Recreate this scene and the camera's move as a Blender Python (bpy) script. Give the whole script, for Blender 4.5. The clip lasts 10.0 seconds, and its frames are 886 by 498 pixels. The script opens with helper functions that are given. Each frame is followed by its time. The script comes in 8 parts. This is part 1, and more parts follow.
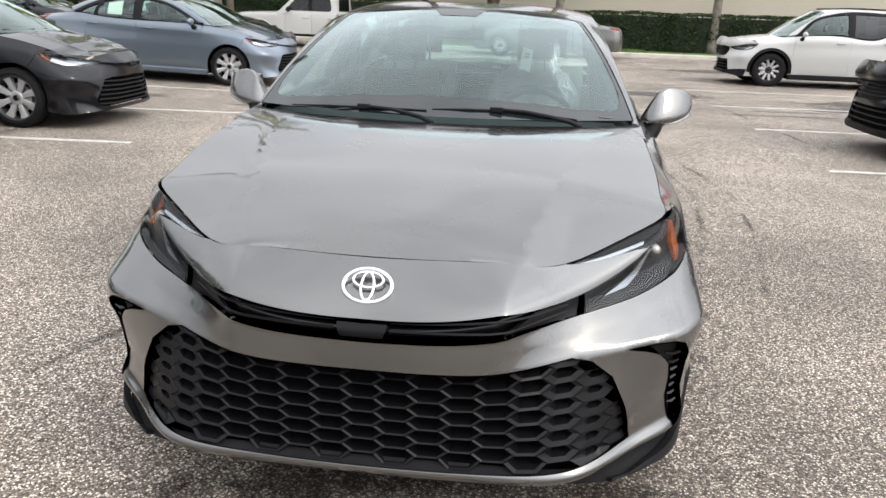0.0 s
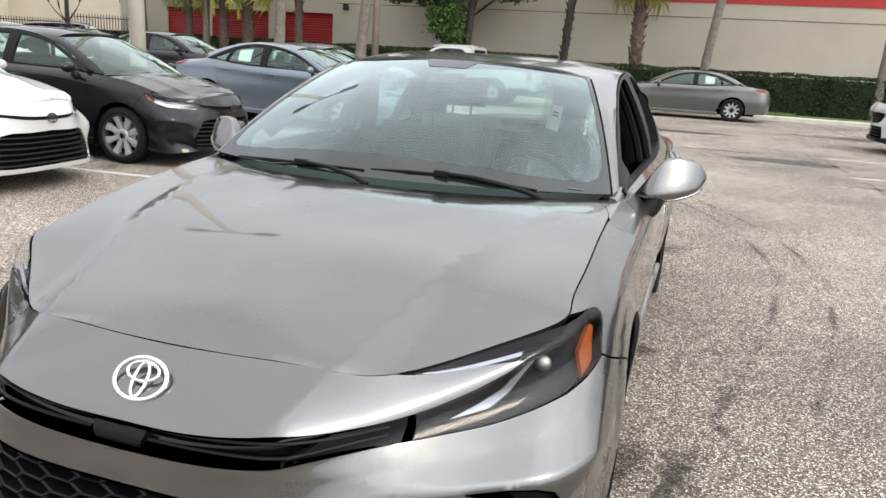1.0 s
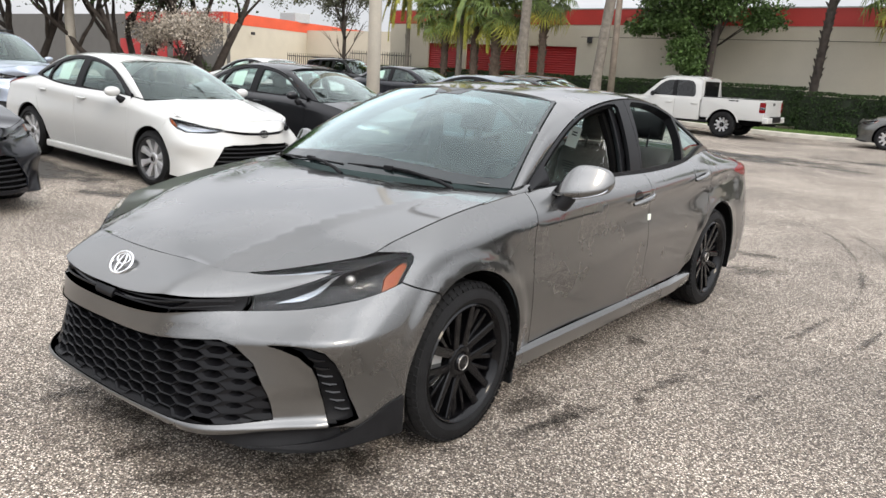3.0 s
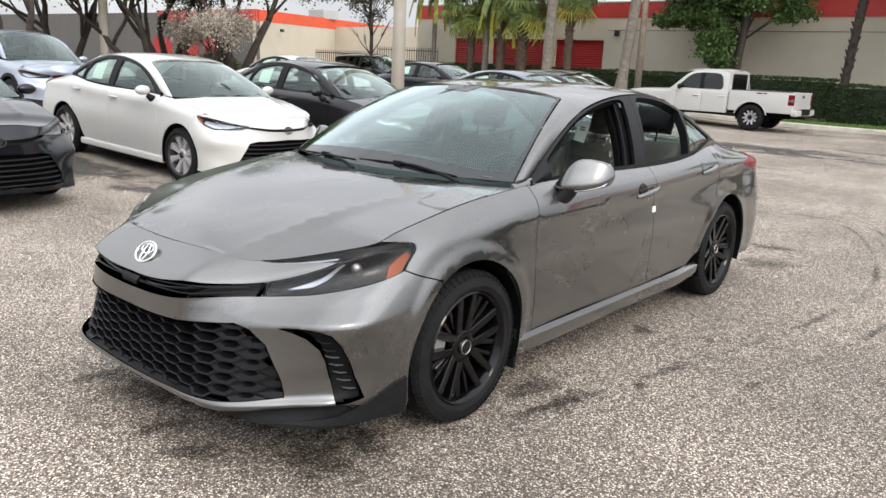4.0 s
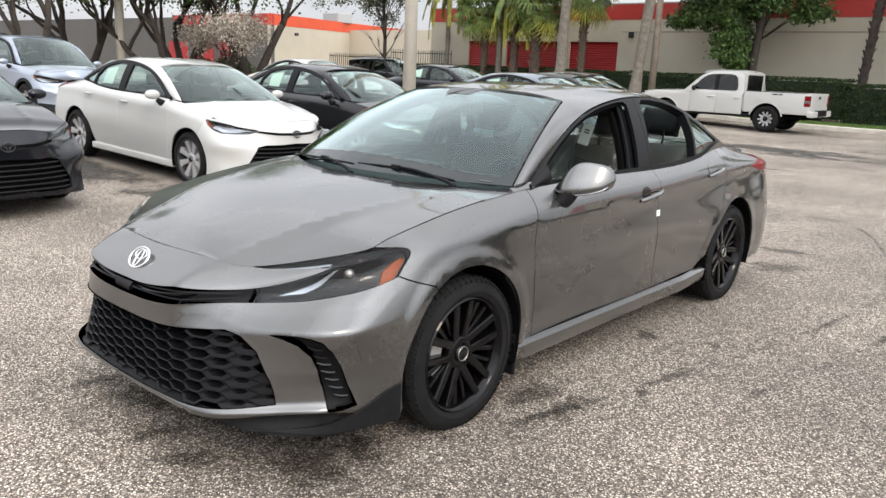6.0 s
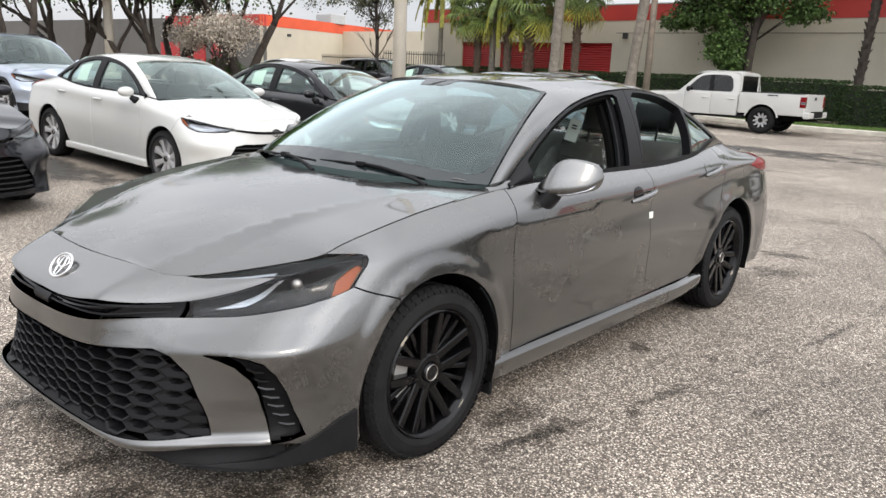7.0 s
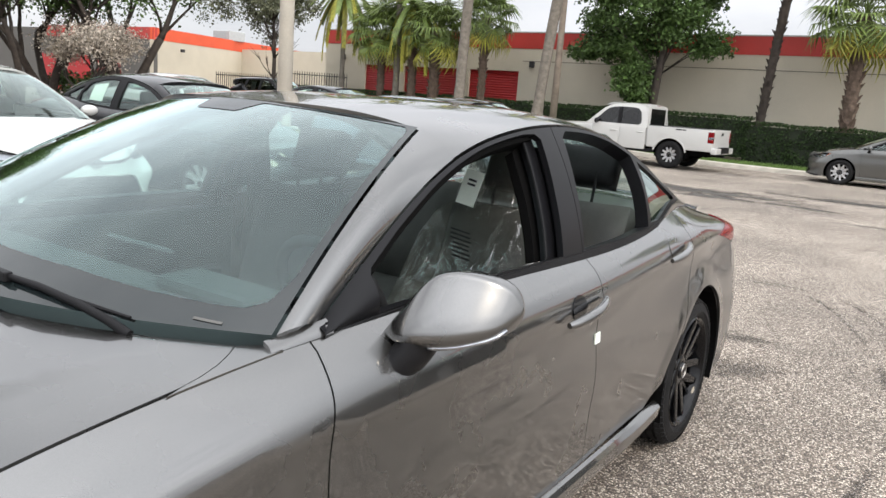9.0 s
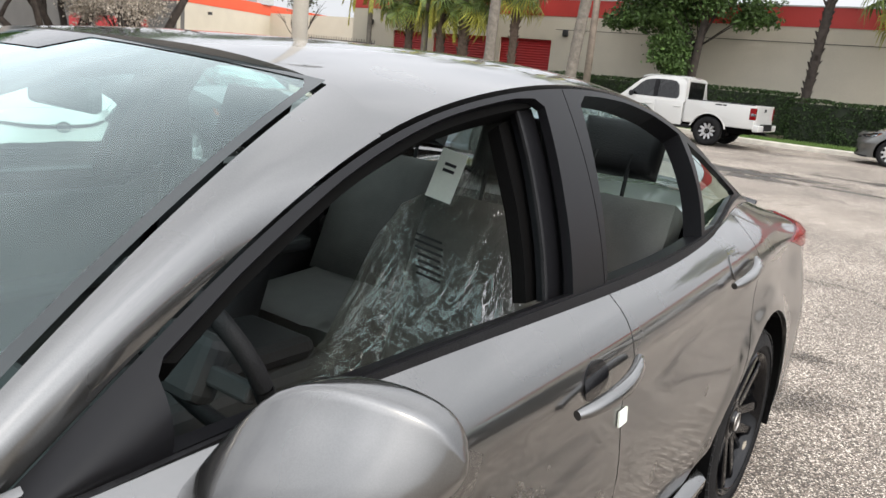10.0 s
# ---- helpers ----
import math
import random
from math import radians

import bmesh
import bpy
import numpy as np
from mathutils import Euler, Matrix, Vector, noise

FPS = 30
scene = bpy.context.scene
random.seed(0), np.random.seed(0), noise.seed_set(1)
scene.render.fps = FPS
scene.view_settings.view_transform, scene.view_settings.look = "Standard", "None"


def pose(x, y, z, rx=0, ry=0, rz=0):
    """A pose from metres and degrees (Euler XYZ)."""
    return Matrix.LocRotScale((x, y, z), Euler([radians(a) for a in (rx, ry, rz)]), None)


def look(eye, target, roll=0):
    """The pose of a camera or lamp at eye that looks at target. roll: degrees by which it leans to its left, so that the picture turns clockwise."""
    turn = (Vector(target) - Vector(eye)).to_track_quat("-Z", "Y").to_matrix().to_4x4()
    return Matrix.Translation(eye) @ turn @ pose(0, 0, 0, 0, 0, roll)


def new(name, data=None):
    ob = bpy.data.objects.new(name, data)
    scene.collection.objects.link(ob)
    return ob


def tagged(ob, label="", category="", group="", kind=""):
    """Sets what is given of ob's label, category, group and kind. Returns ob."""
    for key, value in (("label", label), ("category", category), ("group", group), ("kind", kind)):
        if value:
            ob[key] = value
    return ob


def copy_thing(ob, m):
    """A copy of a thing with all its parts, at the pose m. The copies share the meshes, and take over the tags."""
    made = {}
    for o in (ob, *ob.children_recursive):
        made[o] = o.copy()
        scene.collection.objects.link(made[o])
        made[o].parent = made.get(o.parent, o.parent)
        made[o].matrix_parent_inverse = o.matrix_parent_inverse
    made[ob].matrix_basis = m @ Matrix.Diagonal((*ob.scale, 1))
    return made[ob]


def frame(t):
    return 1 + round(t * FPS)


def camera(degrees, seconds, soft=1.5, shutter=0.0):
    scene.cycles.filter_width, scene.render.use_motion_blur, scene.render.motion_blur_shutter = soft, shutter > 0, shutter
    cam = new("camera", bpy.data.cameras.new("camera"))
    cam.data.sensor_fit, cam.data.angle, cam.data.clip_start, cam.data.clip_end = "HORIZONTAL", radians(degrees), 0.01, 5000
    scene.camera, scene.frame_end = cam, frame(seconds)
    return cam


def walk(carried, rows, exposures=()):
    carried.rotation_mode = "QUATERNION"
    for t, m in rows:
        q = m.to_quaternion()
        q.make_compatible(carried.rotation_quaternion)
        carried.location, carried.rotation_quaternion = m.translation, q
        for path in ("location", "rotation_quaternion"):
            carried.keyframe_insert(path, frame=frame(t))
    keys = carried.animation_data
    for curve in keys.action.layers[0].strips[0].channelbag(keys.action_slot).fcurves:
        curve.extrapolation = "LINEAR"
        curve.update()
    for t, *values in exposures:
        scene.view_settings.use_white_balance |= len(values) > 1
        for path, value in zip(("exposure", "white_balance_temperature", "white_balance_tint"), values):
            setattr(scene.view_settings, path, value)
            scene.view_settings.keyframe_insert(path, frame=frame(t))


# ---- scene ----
cam = camera(60.7, 10.0)
PATH = [
    (0, (0.362, -1.728, 1.41), (0.139, 0.165, 0.803), 2.0),
    (0.5, (0.613, -1.388, 1.418), (0.23, 0.493, 0.856), 2.9),
    (1, (0.993, -1.17, 1.423), (0.395, 0.674, 0.929), 3.4),
    (1.5, (1.378, -1.172, 1.434), (0.573, 0.601, 0.978), 4.1),
    (2, (1.779, -1.185, 1.453), (0.797, 0.5, 1.01), 4.2),
    (2.5, (2.23, -1.216, 1.482), (1.109, 0.38, 1.038), 3.7),
    (3, (2.548, -1.39, 1.486), (1.355, 0.15, 1.032), 3.2),
    (4.5, (2.745, -1.455, 1.518), (1.486, 0.025, 1.047), 2.5),
    (5, (2.754, -1.439, 1.517), (1.487, 0.036, 1.05), 2.4),
    (6.5, (2.77, -1.254, 1.512), (1.487, 0.207, 1.046), 2.3),
    (7, (2.622, -1.038, 1.452), (1.35, 0.435, 0.993), 2.4),
    (7.5, (2.396, -0.709, 1.471), (1.154, 0.796, 1.035), 2.7),
    (8, (2.196, -0.291, 1.455), (1.003, 1.26, 1.043), 3.2),
    (8.5, (1.973, 0.077, 1.432), (0.837, 1.677, 1.044), 3.7),
    (9, (1.727, 0.471, 1.447), (0.636, 2.103, 1.063), 4.3),
    (9.5, (1.537, 0.916, 1.41), (0.44, 2.539, 1.004), 4.9),
    (10, (1.391, 1.252, 1.409), (0.255, 2.832, 0.944), 5.5),
]
walk(cam, [(t, look(eye, target, roll)) for t, eye, target, roll in PATH], [(0, -0.14), (3, -0.15), (4.5, -0.16), (6.5, -0.17), (8, -0.10), (9, -0.07), (9.5, -0.07), (10, 0.03)])

# ---- world, sun and exposure ----
world = bpy.data.worlds.new("overcast_sky")
world.use_nodes = True
scene.world = world
wn, wl = world.node_tree.nodes, world.node_tree.links
sky = wn.new("ShaderNodeTexSky")
sky.sky_type, sky.sun_disc = "NISHITA", False
SUN_ELEVATION, SUN_AZIMUTH = radians(38), radians(112)  # clockwise from +y
sky.sun_elevation, sky.sun_rotation = SUN_ELEVATION, SUN_AZIMUTH
sky.air_density, sky.dust_density = 1.0, 2.0
wc = wn.new("ShaderNodeTexCoord")
wmap = wn.new("ShaderNodeMapping")
wmap.inputs["Scale"].default_value = (1.0, 1.0, 2.2)
cloud = wn.new("ShaderNodeTexNoise")
cloud.inputs["Scale"].default_value = 2.2
cloud.inputs["Detail"].default_value = 7.0
cloud.inputs["Roughness"].default_value = 0.55
ramp = wn.new("ShaderNodeValToRGB")
ramp.color_ramp.elements[0].position, ramp.color_ramp.elements[0].color = 0.36, (7.6, 7.8, 8.25, 1)
ramp.color_ramp.elements[1].position, ramp.color_ramp.elements[1].color = 0.62, (10.3, 10.4, 10.8, 1)
veil = wn.new("ShaderNodeMix")
veil.data_type = "RGBA"
veil.inputs["Factor"].default_value = 0.93
back = wn["Background"]
back.inputs["Strength"].default_value = 0.118
wl.new(wc.outputs["Generated"], wmap.inputs["Vector"])
wl.new(wmap.outputs["Vector"], cloud.inputs["Vector"])
wl.new(cloud.outputs["Fac"], ramp.inputs["Fac"])
wl.new(sky.outputs["Color"], veil.inputs["A"])
# an overcast sky is brightest overhead
up = wn.new("ShaderNodeSeparateXYZ")
rise = wn.new("ShaderNodeMapRange")
rise.inputs["From Min"].default_value, rise.inputs["From Max"].default_value = 0.0, 0.56
rise.inputs["To Min"].default_value, rise.inputs["To Max"].default_value = 0.72, 1.70
lift = wn.new("ShaderNodeVectorMath")
lift.operation = "SCALE"
wl.new(wc.outputs["Generated"], up.inputs["Vector"])
wl.new(up.outputs["Z"], rise.inputs["Value"])
wl.new(ramp.outputs["Color"], lift.inputs[0])
# and brighter all round the veiled sun
sd = Vector((math.sin(SUN_AZIMUTH) * math.cos(SUN_ELEVATION), math.cos(SUN_AZIMUTH) * math.cos(SUN_ELEVATION), math.sin(SUN_ELEVATION)))
toward, spread, glow, both = wn.new("ShaderNodeVectorMath"), wn.new("ShaderNodeMath"), wn.new("ShaderNodeMath"), wn.new("ShaderNodeMath")
toward.operation = "DOT_PRODUCT"
toward.inputs[1].default_value = sd
wl.new(wc.outputs["Generated"], toward.inputs[0])
clip = wn.new("ShaderNodeMath")
clip.operation = "MAXIMUM"
clip.inputs[1].default_value = 0.0
wl.new(toward.outputs["Value"], clip.inputs[0])
spread.operation, spread.inputs[1].default_value = "POWER", 2.5
wl.new(clip.outputs[0], spread.inputs[0])
glow.operation, glow.inputs[1].default_value, glow.inputs[2].default_value = "MULTIPLY_ADD", 1.5, 1.0
wl.new(spread.outputs[0], glow.inputs[0])
both.operation = "MULTIPLY"
wl.new(rise.outputs["Result"], both.inputs[0])
wl.new(glow.outputs[0], both.inputs[1])
wl.new(both.outputs[0], lift.inputs["Scale"])
wl.new(lift.outputs["Vector"], veil.inputs["B"])
wl.new(veil.outputs["Result"], back.inputs["Color"])

sun = new("sun", bpy.data.lights.new("sun", "SUN"))
sun.data.energy, sun.data.angle, sun.data.color = 1.2, radians(14), (1.0, 0.86, 0.66)
sun.matrix_world = look(sd * 60, (0, 0, 0))


# ---- materials ----
def node_mat(name):
    m = bpy.data.materials.new(name)
    m.use_nodes = True
    nt = m.node_tree
    return m, nt.nodes, nt.links, nt.nodes["Principled BSDF"]


def surf(name, col, rough=0.5, metal=0.0, vary=0.12, scale=6.0, fine=90.0, bump=0.0, coat=0.0, spec=0.5, island=0.0):
    """A plain surface with blotches at one scale, grain at a finer one, and bump."""
    m, n, l, b = node_mat(name)
    tc = n.new("ShaderNodeTexCoord")
    big, small = n.new("ShaderNodeTexNoise"), n.new("ShaderNodeTexNoise")
    big.inputs["Scale"].default_value, small.inputs["Scale"].default_value = scale, fine
    big.inputs["Detail"].default_value, small.inputs["Detail"].default_value = 5, 3
    l.new(tc.outputs["Object"], big.inputs["Vector"])
    l.new(tc.outputs["Object"], small.inputs["Vector"])
    add = n.new("ShaderNodeMath")
    add.operation = "MULTIPLY_ADD"
    add.inputs[1].default_value = 0.5
    l.new(small.outputs["Fac"], add.inputs[0])
    l.new(big.outputs["Fac"], add.inputs[2])
    rng = n.new("ShaderNodeMapRange")
    rng.inputs["From Min"].default_value, rng.inputs["From Max"].default_value = 0.5, 1.0
    rng.inputs["To Min"].default_value, rng.inputs["To Max"].default_value = 1 - vary, 1 + vary
    l.new(add.outputs[0], rng.inputs["Value"])
    value = rng.outputs["Result"]
    if island:
        geo = n.new("ShaderNodeNewGeometry")
        r2 = n.new("ShaderNodeMapRange")
        r2.inputs["To Min"].default_value, r2.inputs["To Max"].default_value = 1 - island, 1 + island
        l.new(geo.outputs["Random Per Island"], r2.inputs["Value"])
        mu = n.new("ShaderNodeMath")
        mu.operation = "MULTIPLY"
        l.new(value, mu.inputs[0])
        l.new(r2.outputs["Result"], mu.inputs[1])
        value = mu.outputs[0]
    mix = n.new("ShaderNodeVectorMath")
    mix.operation = "SCALE"
    mix.inputs[0].default_value = col
    l.new(value, mix.inputs["Scale"])
    l.new(mix.outputs["Vector"], b.inputs["Base Color"])
    b.inputs["Roughness"].default_value, b.inputs["Metallic"].default_value = rough, metal
    b.inputs["Coat Weight"].default_value, b.inputs["Coat Roughness"].default_value = coat, 0.03
    b.inputs["Specular IOR Level"].default_value = spec
    if bump:
        bp = n.new("ShaderNodeBump")
        bp.inputs["Strength"].default_value, bp.inputs["Distance"].default_value = bump, 0.004
        l.new(small.outputs["Fac"], bp.inputs["Height"])
        l.new(bp.outputs["Normal"], b.inputs["Normal"])
    return m


def car_paint(name, col, metal=0.55, rough=0.32, flake=0.25, coat_ior=1.5):
    """Metallic base with tiny flakes under a clear coat."""
    m, n, l, b = node_mat(name)
    tc = n.new("ShaderNodeTexCoord")
    v = n.new("ShaderNodeTexVoronoi")
    v.inputs["Scale"].default_value = 900
    l.new(tc.outputs["Object"], v.inputs["Vector"])
    hs = n.new("ShaderNodeMapRange")
    hs.inputs["To Min"].default_value, hs.inputs["To Max"].default_value = 1 - flake, 1 + flake
    sep = n.new("ShaderNodeSeparateColor")
    l.new(v.outputs["Color"], sep.inputs["Color"])
    l.new(sep.outputs["Red"], hs.inputs["Value"])
    mix = n.new("ShaderNodeVectorMath")
    mix.operation = "SCALE"
    mix.inputs[0].default_value = col
    l.new(hs.outputs["Result"], mix.inputs["Scale"])
    l.new(mix.outputs["Vector"], b.inputs["Base Color"])
    dirt = n.new("ShaderNodeTexNoise")
    dirt.inputs["Scale"].default_value, dirt.inputs["Detail"].default_value = 3.0, 6
    l.new(tc.outputs["Object"], dirt.inputs["Vector"])
    dr = n.new("ShaderNodeMapRange")
    dr.inputs["To Min"].default_value, dr.inputs["To Max"].default_value = rough - 0.04, rough + 0.06
    l.new(dirt.outputs["Fac"], dr.inputs["Value"])
    l.new(dr.outputs["Result"], b.inputs["Roughness"])
    b.inputs["Specular IOR Level"].default_value = 0.1
    b.inputs["Metallic"].default_value, b.inputs["Coat IOR"].default_value = metal, coat_ior
    b.inputs["Coat Weight"].default_value, b.inputs["Coat Roughness"].default_value = 1.0, 0.045
    return m


def glass_mat(name, tint=(0.75, 0.85, 0.82), rough=0.0, gloss=1.6, sheen=(1.0, 1.0, 1.0)):
    """Thin pane: clear with a tint, and a Fresnel gloss."""
    m, n, l, b = node_mat(name)
    n.remove(b)
    out = n["Material Output"]
    tr, gl, mx, fr = n.new("ShaderNodeBsdfTransparent"), n.new("ShaderNodeBsdfGlossy"), n.new("ShaderNodeMixShader"), n.new("ShaderNodeLayerWeight")
    tr.inputs["Color"].default_value = (*tint, 1)
    gl.inputs["Roughness"].default_value, gl.inputs["Color"].default_value = rough, (*sheen, 1)
    fr.inputs["Blend"].default_value = 0.5
    steep = n.new("ShaderNodeMath")
    steep.operation = "POWER"
    steep.inputs[1].default_value = 5.0
    dbl = n.new("ShaderNodeMath")
    dbl.operation, dbl.use_clamp = "MULTIPLY_ADD", True
    dbl.inputs[1].default_value, dbl.inputs[2].default_value = 0.96 * gloss, 0.04 * gloss
    l.new(fr.outputs["Facing"], steep.inputs[0])
    l.new(steep.outputs[0], dbl.inputs[0])
    l.new(dbl.outputs[0], mx.inputs["Fac"])
    l.new(tr.outputs[0], mx.inputs[1])
    l.new(gl.outputs[0], mx.inputs[2])
    l.new(mx.outputs[0], out.inputs["Surface"])
    return m


def asphalt_mat(name="asphalt"):
    """Exposed-aggregate paving: pale stones in dark binder, worn lanes, damp stains, hair cracks."""
    m, n, l, b = node_mat(name)
    tc = n.new("ShaderNodeTexCoord")
    stone = n.new("ShaderNodeTexVoronoi")
    stone.inputs["Scale"].default_value = 150
    stone2 = n.new("ShaderNodeTexVoronoi")
    stone2.inputs["Scale"].default_value = 380
    stain, wear, crack = n.new("ShaderNodeTexNoise"), n.new("ShaderNodeTexNoise"), n.new("ShaderNodeTexVoronoi")
    stain.inputs["Scale"].default_value, stain.inputs["Detail"].default_value, stain.inputs["Roughness"].default_value = 0.55, 7, 0.6
    wear.inputs["Scale"].default_value, wear.inputs["Detail"].default_value = 0.16, 4
    crack.feature = "DISTANCE_TO_EDGE"
    crack.inputs["Scale"].default_value = 0.28
    warp = n.new("ShaderNodeTexNoise")
    warp.inputs["Scale"].default_value, warp.inputs["Detail"].default_value = 1.6, 5
    wv = n.new("ShaderNodeMix")
    wv.data_type = "VECTOR"
    wv.inputs["Factor"].default_value = 0.35
    for node in (stone, stone2, stain, wear, warp):
        l.new(tc.outputs["Object"], node.inputs["Vector"])
    l.new(tc.outputs["Object"], wv.inputs["A"])
    l.new(warp.outputs["Color"], wv.inputs["B"])
    l.new(wv.outputs["Result"], crack.inputs["Vector"])
    sep, sep2 = n.new("ShaderNodeSeparateColor"), n.new("ShaderNodeSeparateColor")
    l.new(stone.outputs["Color"], sep.inputs["Color"])
    l.new(stone2.outputs["Color"], sep2.inputs["Color"])
    r1, r2 = n.new("ShaderNodeValToRGB"), n.new("ShaderNodeValToRGB")
    e = r1.color_ramp.elements
    e[0].position, e[0].color = 0.0, (0.024, 0.019, 0.014, 1)
    e[1].position, e[1].color = 1.0, (0.84, 0.75, 0.62, 1)
    for p, c in ((0.34, (0.138, 0.110, 0.086, 1)), (0.62, (0.285, 0.232, 0.188, 1)), (0.79, (0.42, 0.352, 0.292, 1)), (0.88, (0.88, 0.79, 0.69, 1))):
        x = e.new(p)
        x.color = c
    e = r2.color_ramp.elements
    e[0].color, e[1].color = (0.11, 0.10, 0.085, 1), (0.40, 0.37, 0.32, 1)
    l.new(sep.outputs["Red"], r1.inputs["Fac"])
    l.new(sep2.outputs["Green"], r2.inputs["Fac"])
    c1 = n.new("ShaderNodeMix")
    c1.data_type, c1.blend_type = "RGBA", "MIX"
    c1.inputs["Factor"].default_value = 0.10
    l.new(r1.outputs["Color"], c1.inputs["A"])
    l.new(r2.outputs["Color"], c1.inputs["B"])
    sr = n.new("ShaderNodeMapRange")
    sr.inputs["From Min"].default_value, sr.inputs["From Max"].default_value = 0.34, 0.62
    sr.inputs["To Min"].default_value, sr.inputs["To Max"].default_value = 0.66, 1.12
    l.new(stain.outputs["Fac"], sr.inputs["Value"])
    wr = n.new("ShaderNodeMapRange")
    wr.inputs["From Min"].default_value, wr.inputs["From Max"].default_value = 0.3, 0.7
    wr.inputs["To Min"].default_value, wr.inputs["To Max"].default_value = 0.85, 1.2
    l.new(wear.outputs["Fac"], wr.inputs["Value"])
    cr = n.new("ShaderNodeMapRange")
    cr.inputs["From Max"].default_value = 0.006
    cr.inputs["To Min"].default_value = 0.80
    l.new(crack.outputs["Distance"], cr.inputs["Value"])
    joint = n.new("ShaderNodeMapRange")
    joint.inputs["From Min"].default_value, joint.inputs["From Max"].default_value = 0.30, 0.62
    joint.inputs["To Min"].default_value, joint.inputs["To Max"].default_value = 1.30, 0.50
    l.new(stone.outputs["Distance"], joint.inputs["Value"])
    m3 = n.new("ShaderNodeMath")
    m3.operation = "MULTIPLY"
    m1, m2 = n.new("ShaderNodeMath"), n.new("ShaderNodeMath")
    m1.operation = m2.operation = "MULTIPLY"
    l.new(sr.outputs["Result"], m1.inputs[0])
    l.new(wr.outputs["Result"], m1.inputs[1])
    l.new(m1.outputs[0], m2.inputs[0])
    l.new(cr.outputs["Result"], m2.inputs[1])
    sc = n.new("ShaderNodeVectorMath")
    sc.operation = "SCALE"
    l.new(c1.outputs["Result"], sc.inputs[0])
    l.new(m2.outputs[0], m3.inputs[0])
    l.new(joint.outputs["Result"], m3.inputs[1])
    l.new(m3.outputs[0], sc.inputs["Scale"])
    l.new(sc.outputs["Vector"], b.inputs["Base Color"])
    b.inputs["Roughness"].default_value = 0.8
    bp = n.new("ShaderNodeBump")
    bp.inputs["Strength"].default_value, bp.inputs["Distance"].default_value = 0.7, 0.004
    l.new(stone.outputs["Distance"], bp.inputs["Height"])
    bp.invert = True
    l.new(bp.outputs["Normal"], b.inputs["Normal"])
    return m


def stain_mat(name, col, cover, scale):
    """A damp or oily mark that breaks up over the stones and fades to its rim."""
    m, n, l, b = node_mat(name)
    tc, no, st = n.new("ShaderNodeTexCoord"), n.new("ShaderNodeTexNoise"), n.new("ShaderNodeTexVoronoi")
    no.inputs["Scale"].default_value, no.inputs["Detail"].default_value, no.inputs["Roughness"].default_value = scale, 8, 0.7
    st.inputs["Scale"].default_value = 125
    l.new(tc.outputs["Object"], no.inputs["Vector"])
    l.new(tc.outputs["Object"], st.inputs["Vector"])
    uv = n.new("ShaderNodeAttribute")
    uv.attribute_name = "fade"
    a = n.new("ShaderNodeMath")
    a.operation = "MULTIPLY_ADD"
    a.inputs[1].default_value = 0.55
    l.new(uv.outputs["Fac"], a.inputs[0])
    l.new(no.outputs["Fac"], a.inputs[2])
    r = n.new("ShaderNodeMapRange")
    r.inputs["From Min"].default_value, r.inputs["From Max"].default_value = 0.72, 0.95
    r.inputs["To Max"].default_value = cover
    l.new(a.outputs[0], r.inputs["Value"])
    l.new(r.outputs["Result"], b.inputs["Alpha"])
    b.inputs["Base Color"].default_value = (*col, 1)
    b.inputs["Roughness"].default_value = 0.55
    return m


M_ASPHALT = asphalt_mat()
M_LINE = surf("worn_white_line", (0.50, 0.48, 0.44), 0.75, vary=0.3, scale=9, fine=60, bump=0.5)
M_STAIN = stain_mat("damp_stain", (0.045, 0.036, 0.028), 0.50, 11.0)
M_TRACK = stain_mat("tyre_track", (0.045, 0.038, 0.032), 0.50, 14.0)
M_DIRT = stain_mat("dark_worn_patch", (0.05, 0.045, 0.04), 0.85, 1.6)
M_KERB = surf("concrete_kerb", (0.50, 0.47, 0.41), 0.85, vary=0.25, scale=3, fine=70, bump=0.5)
M_GRASS = surf("grass_blades", (0.10, 0.17, 0.035), 0.7, vary=0.4, scale=3, island=0.4)
M_SOIL = surf("soil", (0.09, 0.075, 0.05), 0.9, vary=0.4, scale=4, bump=0.6)
M_CREAM = surf("cream_stucco", (0.50, 0.455, 0.365), 0.85, vary=0.08, scale=0.7, fine=45, bump=0.3)
# grey made darker for the oaks' shade over the storage building's front
M_GREYWALL = surf("grey_stucco", (0.105, 0.10, 0.093), 0.85, vary=0.10, scale=0.7, fine=45, bump=0.3)
M_RED = surf("red_band_paint", (0.42, 0.035, 0.028), 0.55, vary=0.10, scale=1.0, fine=30)
# the band's red with warm sunlight mixed into the colour
M_REDLIT = surf("orange_red_band_paint", (0.62, 0.085, 0.03), 0.55, vary=0.10, scale=1.0, fine=30)
M_ROLL = surf("red_roll_door", (0.36, 0.016, 0.018), 0.45, vary=0.08, scale=1.2, fine=30)
M_IRON = surf("black_iron", (0.02, 0.02, 0.022), 0.5, vary=0.2)
M_CONC = surf("concrete_pole", (0.52, 0.48, 0.41), 0.8, vary=0.12, scale=2.5, fine=40, bump=0.4)
M_WOODPOLE = surf("wooden_pole", (0.26, 0.215, 0.175), 0.8, vary=0.3, scale=4, fine=50, bump=0.5)
M_BARK = surf("dark_bark", (0.040, 0.031, 0.025), 0.9, vary=0.45, scale=5, fine=40, bump=1.0)
M_PALMBARK = surf("palm_bark", (0.17, 0.150, 0.125), 0.9, vary=0.35, scale=7, fine=40, bump=1.0)
